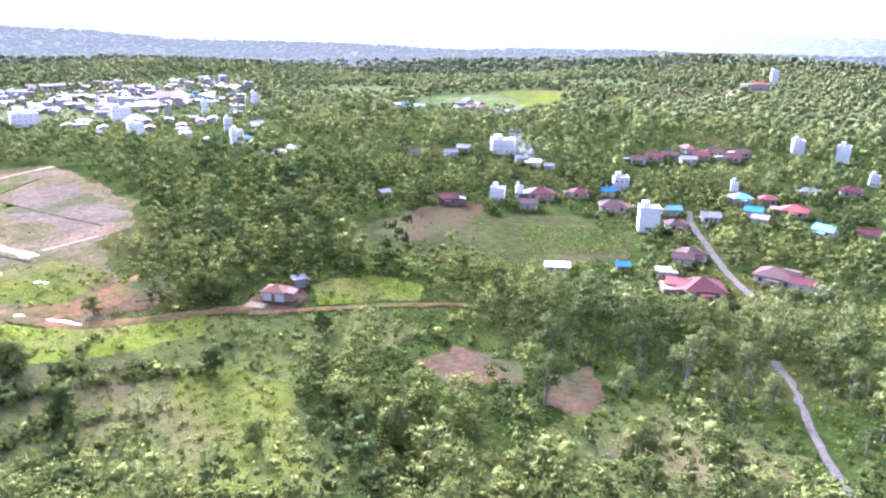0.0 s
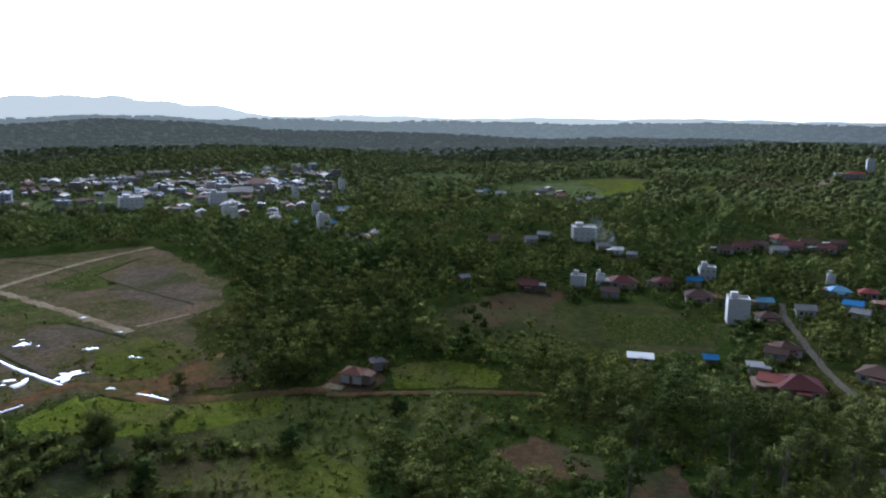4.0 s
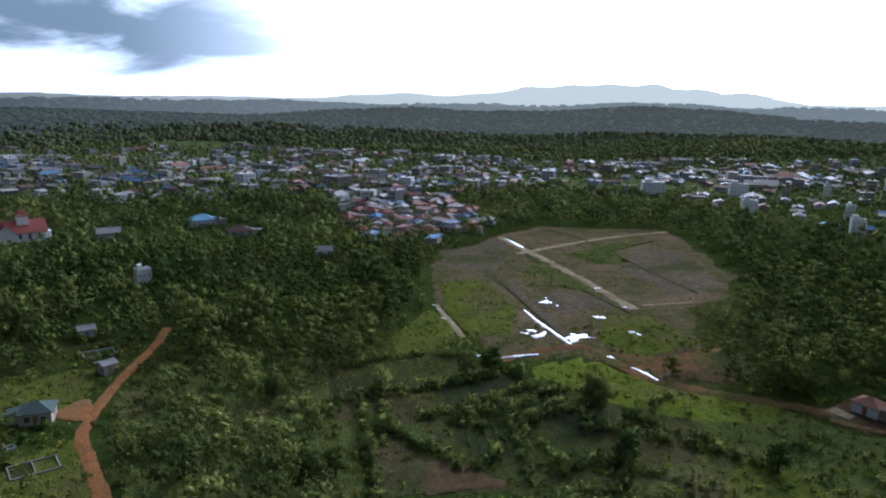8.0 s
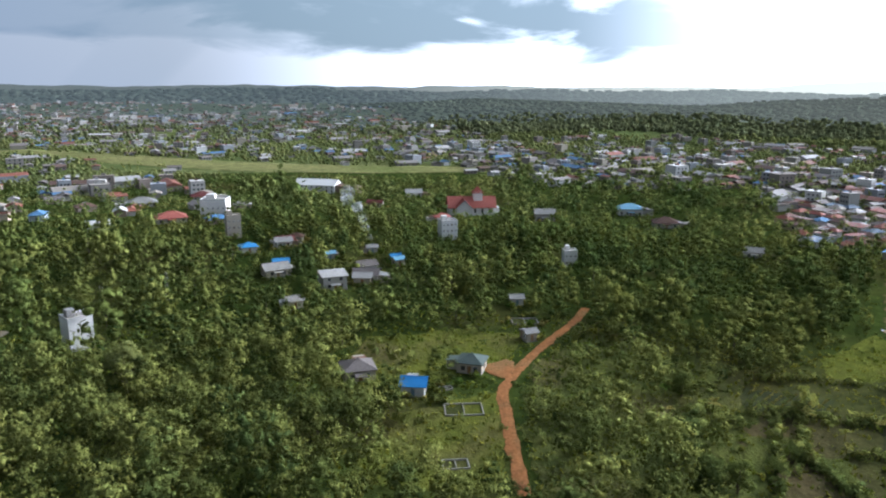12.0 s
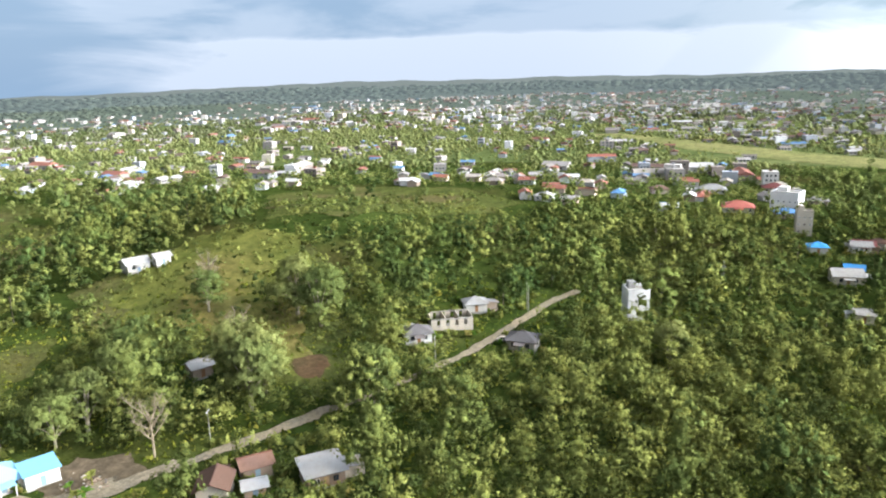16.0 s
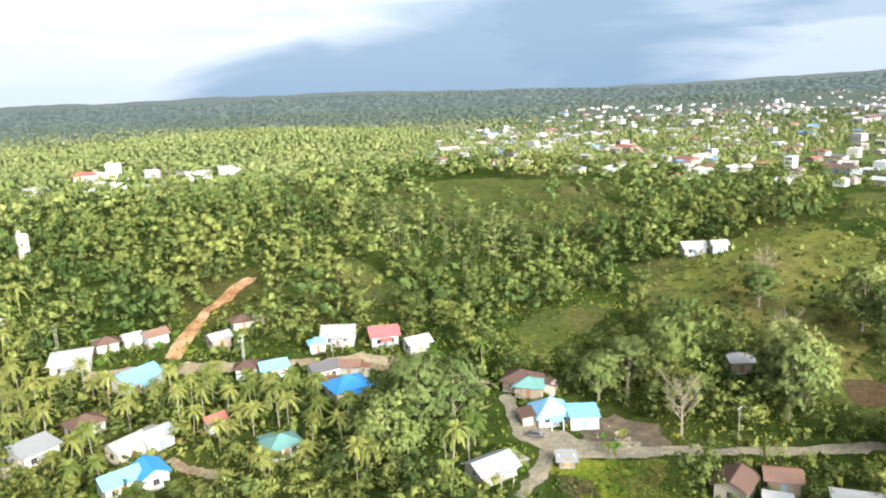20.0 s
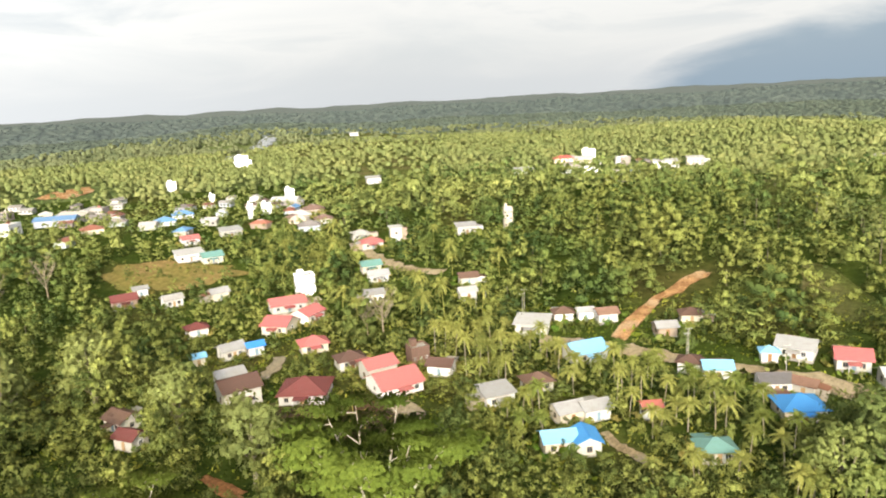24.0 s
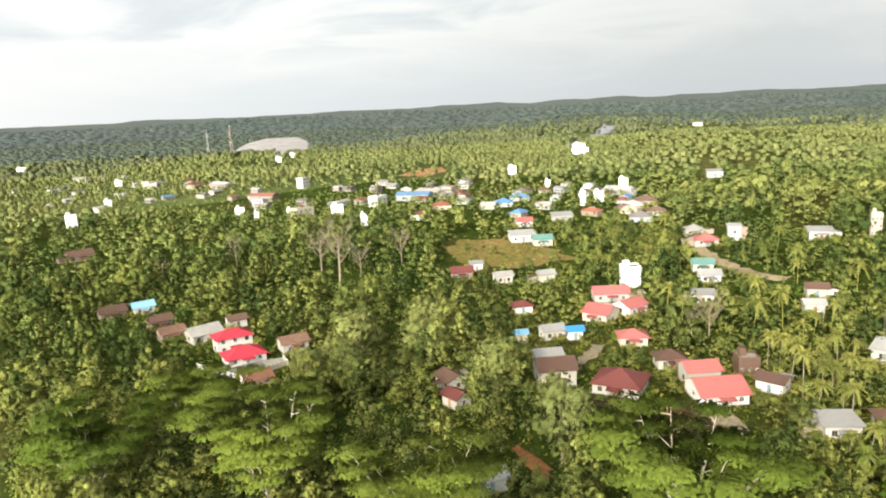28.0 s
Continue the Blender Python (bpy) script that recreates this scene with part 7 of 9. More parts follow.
def town():
    rng = random.Random(11)
    models = town_models()
    n_near = min(140, len(TX))
    for i in range(n_near):
        red = TZONE[i] == 5
        src = models[rng.choice((8, 9, 8, 3)) if red else rng.randrange(8)]
        x, y = float(TX[i]), float(TY[i])
        m = pose(x, y, ground(x, y), 0, 0, rng.choice((20, 110, 200, 290)) + rng.uniform(-14, 14))
        if i < len(models):
            models[i].matrix_basis = m
        else:
            copy_thing(src, m)
    # the farther houses, joined
    WV, WF, RV, RF, GV, GF = [], [], [], [], [], []
    n = 0
    g = np.random.default_rng(5)
    box = np.array([(-1, -1, 0), (1, -1, 0), (1, 1, 0), (-1, 1, 0), (-1, -1, 1), (1, -1, 1), (1, 1, 1), (-1, 1, 1)], float)
    bf = np.array([(4, 5, 6, 7), (0, 1, 5, 4), (1, 2, 6, 5), (2, 3, 7, 6), (3, 0, 4, 7)])
    gable = np.array([(-1, -1, 0), (1, -1, 0), (1, 1, 0), (-1, 1, 0), (-1, 0, 1), (1, 0, 1)], float)
    gf = np.array([(0, 1, 5, 4), (2, 3, 4, 5), (0, 4, 3, 3), (1, 2, 5, 5)])
    wq = np.array([(-0.5, 0, 0), (0.5, 0, 0), (0.5, 0, 1), (-0.5, 0, 1)], float)
    for x, y in zip(TX[n_near:], TY[n_near:]):
        z, a = ground(x, y), radians(g.choice([20, 110]) + g.uniform(-15, 15))
        rot = np.array([[math.cos(a), -math.sin(a)], [math.sin(a), math.cos(a)]])
        block_like = g.uniform() < 0.14
        w, d, h = (g.uniform(3, 7), g.uniform(3, 6), g.uniform(5.5, 10.5)) if block_like else (g.uniform(3.4, 6), g.uniform(2.7, 4), g.uniform(2.7, 3.6))
        if not block_like and g.uniform() < 0.10:
            w, d, h = g.uniform(8, 15), g.uniform(4, 7), g.uniform(3.6, 5.0)

        def put(v, sx, sy, sz, z0):
            q = v * (sx, sy, sz)
            q[:, :2] = q[:, :2] @ rot.T + (x, y)
            q[:, 2] += z + z0
            return q
        WF.append(bf + 8 * len(WV))
        WV.append(put(box, w, d, h + 1.5, -1.5))
        if block_like:
            RF.append(bf[:1] * 0 + np.array([(0, 1, 5, 4)]) * 0 + 6 * len(RV))
            RV.append(put(gable, w * 0.2, d * 0.2, 1.5, h))
            RF[-1] = gf + 6 * (len(RV) - 1)
        else:
            RF.append(gf + 6 * len(RV))
            RV.append(put(gable, w + 0.6, d + 0.8, d * 0.42, h - 0.05))
        for k in range(max(1, int(h / 3)) if math.hypot(x, y) < 1000 else 0):
            for u in (-0.55, 0.0, 0.55):
                for s in (-1, 1):
                    q = wq * (1.3, 1, 1.3) + (u * w, s * (d + 0.05), 1.0 + 3 * k)
                    q[:, :2] = q[:, :2] @ rot.T + (x, y)
                    q[:, 2] += z
                    GF.append(np.arange(4)[None] + 4 * len(GV))
                    GV.append(q)
    far = thing("distant_town_houses", 0, 0, 0, 0, "many small pale houses and blocks of the town among trees", "town", kind="stuff")
    for nm, V, Fc, mat in (("wall", WV, WF, M_TOWN_WALL_FAR), ("roof", RV, RF, M_TOWN_ROOF_FAR), ("window", GV, GF, M_GLASS)):
        fc = np.concatenate(Fc)
        me = bpy.data.meshes.new(nm)
        me.from_pydata(np.concatenate(V).tolist(), [], [tuple(dict.fromkeys(f)) for f in fc.tolist()])
        me.materials.append(mat)
        tagged(part_of(nm, me, far), kind="stuff")


town()

# ---- plants ----


def tube(path, radii, sides=6):
    """A tapered stem along points: verts and quads."""
    path = np.asarray(path, float)
    vs, fs = [], []
    for i, (p, r) in enumerate(zip(path, radii)):
        t = path[min(i + 1, len(path) - 1)] - path[max(i - 1, 0)]
        t = t / (np.linalg.norm(t) + 1e-9)
        a = np.cross(t, (0.3, 1, 0.1) if abs(t[2]) > 0.8 else (0, 0, 1))
        a /= np.linalg.norm(a)
        b = np.cross(t, a)
        for k in range(sides):
            c = 2 * math.pi * k / sides
            vs.append(p + r * (math.cos(c) * a + math.sin(c) * b))
        if i:
            fs += [((i - 1) * sides + k, (i - 1) * sides + (k + 1) % sides, i * sides + (k + 1) % sides, i * sides + k) for k in range(sides)]
    return np.array(vs), np.array(fs)


def joined(pieces):
    vs, fs, n = [], [], 0
    for v, f in pieces:
        vs.append(v)
        fs.append(f + n)
        n += len(v)
    return np.concatenate(vs), np.concatenate(fs)


ROUND = np.array([(x, y, z) for x in (-1, 1) for y in (-1, 1) for z in (-1, 1)] + [(2, 0, 0), (-2, 0, 0), (0, 2, 0), (0, -2, 0), (0, 0, 2), (0, 0, -2)], float)
ROUND_FACES = []
_tips = {(0, 1): 8, (0, -1): 9, (1, 1): 10, (1, -1): 11, (2, 1): 12, (2, -1): 13}
for _i in range(8):
    for _ax in range(3):
        _c = ROUND[_i].copy()
        if _c[_ax] > 0:
            continue
        _d = _c.copy()
        _d[_ax] = 1
        _j = int(np.where((ROUND[:8] == _d).all(1))[0][0])
        _b, _e = [q for q in range(3) if q != _ax]
        _t0, _t1 = _tips[(_b, int(_c[_b]))], _tips[(_e, int(_c[_e]))]
        _f = [_i, _t0, _j, _t1]
        _n = np.cross(ROUND[_f[1]] - ROUND[_f[0]], ROUND[_f[2]] - ROUND[_f[0]])
        ROUND_FACES.append(_f if _n @ (ROUND[_i] + ROUND[_j]) > 0 else _f[::-1])
ROUND_FACES = np.array(ROUND_FACES)
ROUND = ROUND / np.linalg.norm(ROUND, axis=1, keepdims=True)


BOX = np.array([(x, y, z) for x in (-1, 1) for y in (-1, 1) for z in (-1, 1)], float)
BOX_FACES = np.array([(0, 1, 3, 2), (4, 6, 7, 5), (0, 4, 5, 1), (2, 3, 7, 6), (0, 2, 6, 4), (1, 5, 7, 3)])


def cores(rng, clumps, share):
    """A small rough mass inside each clump, hidden by its leaves."""
    out = []
    for x, y, z, r, flat in clumps:
        a = rng.uniform(0, 6.28)
        v = BOX * rng.uniform(0.35, 0.72, (8, 1)) * r * share
        v = np.column_stack([v[:, 0] * math.cos(a) - v[:, 1] * math.sin(a), v[:, 0] * math.sin(a) + v[:, 1] * math.cos(a), v[:, 2] * flat])
        out.append((np.column_stack([v + (x, y, z), v / np.linalg.norm(v, axis=1, keepdims=True)]), BOX_FACES))
    return joined(out)


def lobes(rng, clumps, share=0.9):
    """A rough rounded mass inside each clump."""
    out = []
    for x, y, z, r, flat in clumps:
        v = ROUND * rng.uniform(0.72, 1.15, (14, 1)) * r * share * (1, 1, flat)
        out.append((np.column_stack([v + (x, y, z), v / np.linalg.norm(v, axis=1, keepdims=True)]), ROUND_FACES))
    return joined(out)


def leaf_cloud(rng, clumps, n, size, upright=0.35, loose=0.6):
    """Folded leaf sprays over the outer parts of round clumps (x, y, z, radius, flattening): verts with their facing, and quads."""
    c = np.array(clumps, float)
    w = c[:, 3] ** 2
    k = rng.choice(len(c), n, p=w / w.sum())
    d = rng.normal(0, 1, (n, 3))
    d[:, 2] = np.abs(d[:, 2]) * 1.1 - 0.35
    d /= np.linalg.norm(d, axis=1, keepdims=True)
    rad = c[k, 3] * rng.uniform(0.45, 1.35, n)
    p = c[k, :3] + d * rad[:, None] * np.column_stack([np.ones(n), np.ones(n), c[k, 4]])
    nrm = d + rng.normal(0, loose, (n, 3)) + (0, 0, upright * 0.5)
    nrm /= np.linalg.norm(nrm, axis=1, keepdims=True)
    u = np.cross(nrm, rng.normal(0, 1, (n, 3)))
    u /= np.linalg.norm(u, axis=1, keepdims=True)
    v = np.cross(nrm, u)
    s = (size * rng.uniform(0.55, 1.25, n))[:, None]
    fold = nrm * s * rng.uniform(-0.35, 0.15, (n, 1))
    q = np.stack([p - u * s * 0.75, p - v * s * 0.45 + fold, p + u * s * 0.75, p + v * s * 0.45 + fold], 1).reshape(-1, 3)
    crown = p - c[:, :3].mean(0)
    crown /= np.linalg.norm(crown, axis=1, keepdims=True) + 1e-6
    way = 0.35 * d + 0.85 * crown + (0, 0, 0.15) + rng.normal(0, 0.17, (n, 3))
    way /= np.linalg.norm(way, axis=1, keepdims=True)
    return np.column_stack([q, np.repeat(way, 4, 0)]), np.arange(4 * n).reshape(-1, 4)


def broad_shape(rng, tall=12.0, wide=3.6, trunk_share=0.35, leaves=700, size=0.55, clumps=9, stem=True, sides=6, core=0.6, thin=False):
    """Trunk and crown of a broadleaf tree."""
    base = tall * trunk_share
    cl, limbs = [], []
    for i in range(clumps):
        a = 2.4 * i + rng.uniform(-0.5, 0.5)
        k = (i + 0.5) / clumps
        rr = wide * 0.72 * math.sqrt(1 - (k * 0.92) ** 2) * rng.uniform(0.65, 1.1)
        cz = base + (tall - base) * (0.12 + 0.72 * k) + rng.uniform(-0.5, 0.5)
        r = wide * rng.uniform(0.26, 0.5)
        cl.append((rr * math.cos(a), rr * math.sin(a), cz, r, 0.8))
        limbs.append((cl[-1][:3], r))
    crown = joined([(cores if thin else lobes)(rng, cl, core), leaf_cloud(rng, cl, leaves, size, loose=0.55)])
    if not stem:
        return None, crown
    lean = rng.uniform(-0.5, 0.5, 2)
    top = np.array((lean[0], lean[1], tall * 0.8))
    t0 = tall * 0.022 + 0.05
    pcs = [tube([(0, 0, -1), (lean[0] * 0.3, lean[1] * 0.3, base), top], (t0 * 1.3, t0, t0 * 0.25), sides)]
    for (lx, ly, lz), r in limbs[::2]:
        s = np.array((lean[0] * 0.4, lean[1] * 0.4, base * rng.uniform(0.8, 1.25)))
        e = np.array((lx, ly, lz))
        pcs.append(tube([s, (s + e) / 2 + (0, 0, 0.4), e], (t0 * 0.5, t0 * 0.35, t0 * 0.12), 4))
    return joined(pcs), crown


def rain_tree_shape(rng, tall=20.0, wide=12.0, leaves=13000):
    """Flat leafy pads in loose tiers, held on long pale limbs that fork low and reach up and out."""
    fork = np.array((0.2, 0.1, tall * 0.3))
    cl, pcs = [], [tube([(0, 0, -1), (0.1, 0, tall * 0.16), fork], (0.62, 0.5, 0.42), 8)]
    for i in range(9):
        a = 2.4 * i + rng.uniform(-0.3, 0.3)
        way, side = np.array((math.cos(a), math.sin(a), 0)), np.array((-math.sin(a), math.cos(a), 0))
        e = way * wide * (0.40 + 0.58 * ((i * 0.38) % 1.0)) + (0, 0, tall * rng.uniform(0.80, 1.0))
        m = fork + (e - fork) * 0.48 + side * rng.uniform(-1.2, 1.2) + (0, 0, -1.1)
        pcs.append(tube([fork, m, e], (0.30, 0.20, 0.04), 6))
        for u, s in ((0.42, 1), (0.56, -1), (0.70, 1), (0.82, -1), (0.94, 1), (1.0, 0)):
            on = fork + (m - fork) * u / 0.48 if u < 0.48 else m + (e - m) * (u - 0.48) / 0.52
            p = on + side * s * rng.uniform(1.4, 3.4) + way * rng.uniform(0.0, 1.6) + (0, 0, rng.uniform(0.9, 2.6) if u < 0.8 else rng.uniform(0.3, 1.2))
            pcs.append(tube([on, (on + p) / 2 + (0, 0, -0.2), p], (0.11, 0.07, 0.02), 5))
            cl.append((p[0], p[1], p[2], wide * rng.uniform(0.15, 0.24), 0.13))
    return joined(pcs), leaf_cloud(rng, cl, leaves, 0.42, 1.2, 0.3)


def bare_shape(rng, tall=11.0, wide=3.5):
    """A leafless tree with forked pale branches."""
    pcs = [tube([(0, 0, -1), (0.1, 0.1, tall * 0.4), (0.3, 0, tall * 0.75)], (0.24, 0.18, 0.08), 6)]
    for i in range(11):
        a = 2.4 * i
        s = np.array((0.1, 0.1, tall * (0.3 + 0.035 * i)))
        rr = wide * rng.uniform(0.6, 1.0)
        e = np.array((rr * math.cos(a), rr * math.sin(a), s[2] + tall * rng.uniform(0.22, 0.42)))
        m = (s + e) / 2 + (0, 0, -0.2)
        pcs.append(tube([s, m, e], (0.10, 0.07, 0.025), 5))
        for q in range(18):
            b = s + (e - s) * rng.uniform(0.3, 0.98)
            e2 = b + rng.normal(0, 1, 3) * (0.7, 0.7, 0.3) + (0, 0, rng.uniform(0.7, 1.6))
            pcs.append(tube([b, e2], (0.035, 0.012), 3))
    return joined(pcs)


def palm_shape(rng, tall=9.5, fronds=22, segs=6):
    """A coconut palm: curved ringed stem, and a star of arching feather fronds, the old ones hanging."""
    lean = rng.uniform(-0.9, 0.9, 2)
    path = [(lean[0] * u * u, lean[1] * u * u, -0.8 + (tall + 0.8) * u) for u in np.linspace(0, 1, 7)]
    stem = tube(path, np.linspace(0.2, 0.12, 7), 7)
    top = np.array(path[-1])
    up = np.array((0, 0, 1.0))
    vs, fs = [], []
    for i in range(fronds):
        a = 2.4 * i + rng.uniform(-0.2, 0.2)
        lift = 1.35 - 1.65 * i / fronds
        ln = rng.uniform(3.1, 4.2)
        dr, sd = np.array((math.cos(a), math.sin(a), 0)), np.array((-math.sin(a), math.cos(a), 0))
        spine = [top + dr * ln * u * math.cos(lift * 0.75) + up * ln * (math.sin(lift) * u - (0.55 + 0.2 * math.cos(lift)) * u * u) for u in np.linspace(0, 1, segs + 1)]
        for s in range(segs):
            run = spine[s + 1] - spine[s]
            for sgn in (-1, 1):
                for u0 in (0.0, 0.5):
                    k = (s + u0) / segs
                    w = 0.52 * math.sin(math.pi * min(0.97, 0.16 + 0.84 * k)) ** 0.7
                    p0, p1 = spine[s] + run * u0, spine[s] + run * (u0 + 0.40)
                    tip = sd * sgn * w + run * 0.45 - up * 0.32 * w
                    n = len(vs)
                    vs += [p0, p1, p1 + tip, p0 + tip * 1.05]
                    fs.append((n, n + 1, n + 2, n + 3) if sgn < 0 else (n + 3, n + 2, n + 1, n))
    return stem, (np.array(vs), np.array(fs))


def banana_shape(rng, tall=3.0):
    vs, fs = [], []
    for i in range(9):
        a = 2.4 * i
        dr, sd = np.array((math.cos(a), math.sin(a), 0)), np.array((-math.sin(a), math.cos(a), 0))
        ln = rng.uniform(1.6, 2.3)
        lift = rng.uniform(0.5, 1.3)
        prev = None
        for s in range(5):
            u = s / 4
            p = np.array((0, 0, tall * 0.6)) + dr * ln * u * math.cos(lift) + np.array((0, 0, ln)) * (math.sin(lift) * u - 0.55 * u * u)
            w = (0.08, 0.32, 0.36, 0.28, 0.04)[s]
            row = [p - sd * w - (0, 0, w * 0.3), p, p + sd * w - (0, 0, w * 0.3)]
            if prev is not None:
                n = len(vs)
                vs += prev + row
                fs += [(n, n + 1, n + 4, n + 3), (n + 1, n + 2, n + 5, n + 4)]
            prev = row
    return tube([(0, 0, -0.5), (0, 0, tall * 0.62)], (0.16, 0.09), 6), (np.array(vs), np.array(fs))


def plant_model(name, shape, leaf, bark, label, category, group="", x=0, y=0, z=0):
    t = thing(name, x, y, z, 0, label, category, group)
    stem, crown = shape
    part_of("trunk", mesh_of("trunk", *stem, bark, True), t)
    if crown is not None:
        part_of("crown", mesh_of("crown", *crown, leaf, True), t)
    return t


def sightline_cap(x, y):
    """How tall a tree may grow: kept under the camera's sightlines to houses, roads and open edges."""
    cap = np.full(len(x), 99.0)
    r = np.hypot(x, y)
    for gx, gy, hw, hh in GARDENS + KEPT_IN_VIEW:
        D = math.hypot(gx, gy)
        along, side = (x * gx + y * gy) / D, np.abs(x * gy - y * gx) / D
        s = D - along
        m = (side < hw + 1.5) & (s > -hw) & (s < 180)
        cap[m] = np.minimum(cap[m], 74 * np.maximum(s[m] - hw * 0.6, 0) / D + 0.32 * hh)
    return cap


# road pieces and small patches stay open to the camera
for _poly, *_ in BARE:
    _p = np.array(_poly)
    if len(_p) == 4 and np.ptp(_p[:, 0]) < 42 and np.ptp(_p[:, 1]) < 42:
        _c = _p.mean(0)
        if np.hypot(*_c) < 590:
            KEPT_IN_VIEW.append((float(_c[0]), float(_c[1]), 2.5, 2.0))


# bare trees stay open to the camera
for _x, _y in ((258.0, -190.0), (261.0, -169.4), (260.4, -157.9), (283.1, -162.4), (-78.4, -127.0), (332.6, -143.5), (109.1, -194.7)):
    KEPT_IN_VIEW.append((_x, _y, 3.0, 7.0))


def in_town(x, y):
    hit = np.zeros(len(x), bool)
    for poly, _, _ in TOWN:
        hit |= inside(poly, x, y)
    return hit


def on_plots(x, y, margin):
    """Places taken by the houses of the town."""
    cell = 12.0
    taken = {}
    for a, b in zip(TX, TY):
        taken.setdefault((int(a // cell), int(b // cell)), []).append((a, b))
    out = np.zeros(len(x), bool)
    for i, (a, b) in enumerate(zip(x, y)):
        ca, cb = int(a // cell), int(b // cell)
        for da in (-1, 0, 1):
            for db in (-1, 0, 1):
                for q in taken.get((ca + da, cb + db), ()):
                    if (q[0] - a) ** 2 + (q[1] - b) ** 2 < margin * margin:
                        out[i] = True
    return out



def merged(shapes, x, y, z, s, rng, squash=0.0):
    """Many copies of the shapes at the places, as one array of verts and quads."""
    V, Fq, n = [], [], 0
    kind = rng.integers(0, len(shapes), len(x))
    a = rng.uniform(0, 2 * math.pi, len(x))
    sort = rng.uniform(-1, 1, len(x))
    tall = 1 + rng.uniform(-squash, squash, len(x))
    for k, (v, f) in enumerate(shapes):
        i = np.where(kind == k)[0]
        if not len(i):
            continue
        c, sn = np.cos(a[i]), np.sin(a[i])
        px = (v[None, :, 0] * c[:, None] - v[None, :, 1] * sn[:, None]) * s[i, None] + x[i, None]
        py = (v[None, :, 0] * sn[:, None] + v[None, :, 1] * c[:, None]) * s[i, None] + y[i, None]
        pz = v[None, :, 2] * (s[i] * tall[i])[:, None] + z[i, None]
        cols = [px, py, pz]
        if v.shape[1] == 6:
            cols += [v[None, :, 3] * c[:, None] - v[None, :, 4] * sn[:, None], v[None, :, 3] * sn[:, None] + v[None, :, 4] * c[:, None], np.broadcast_to(v[None, :, 5], px.shape)]
        cols.append(np.broadcast_to(sort[i, None], px.shape))
        V.append(np.stack(cols, -1).reshape(-1, len(cols)))
        Fq.append((f[None] + (np.arange(len(i)) * len(v))[:, None, None]).reshape(-1, 4) + n)
        n += len(i) * len(v)
    return np.concatenate(V), np.concatenate(Fq)


PALE_WOOD = [(27.0, 182.8), (40.9, 220.5), (67.1, 228.9), (74.9, 185.5), (136.8, 205.0), (77.4, 105.0), (22.0, 104.0), (19.2, 129.9)]
PALE_GROVE = [(-21.1, -334.2), (-62.0, -368.3), (-104.9, -327.3), (-125.3, -305.6), (-93.8, -240.1), (-53.1, -230.4), (-27.0, -270.8)]
PALM_VILLAGE = [(84.6, -218.8), (54.6, -222.6), (7.8, -191.7), (-25.2, -181.7), (-48.7, -175.1), (-48.9, -139.6), (-31.9, -117.6), (60.6, -144.9)]
PALM_HILL = [(242.8, -223.9), (260.4, -319.1), (143.4, -298.9), (93.1, -266.1), (70.0, -198.8), (37.8, -204.8), (4.3, -179.1), (2.5, -140.6), (39.6, -127.8), (80.1, -178.9), (163.0, -195.2)]


def glade(x, y):
    """Where the far woods open into fields and scrub."""
    p = np.sin(x / 97 + 1.7 * np.sin(y / 151)) * np.cos(y / 83 + 1.3 * np.sin(x / 173)) + 0.35 * np.sin((x - y) / 41)
    return p > 0.74


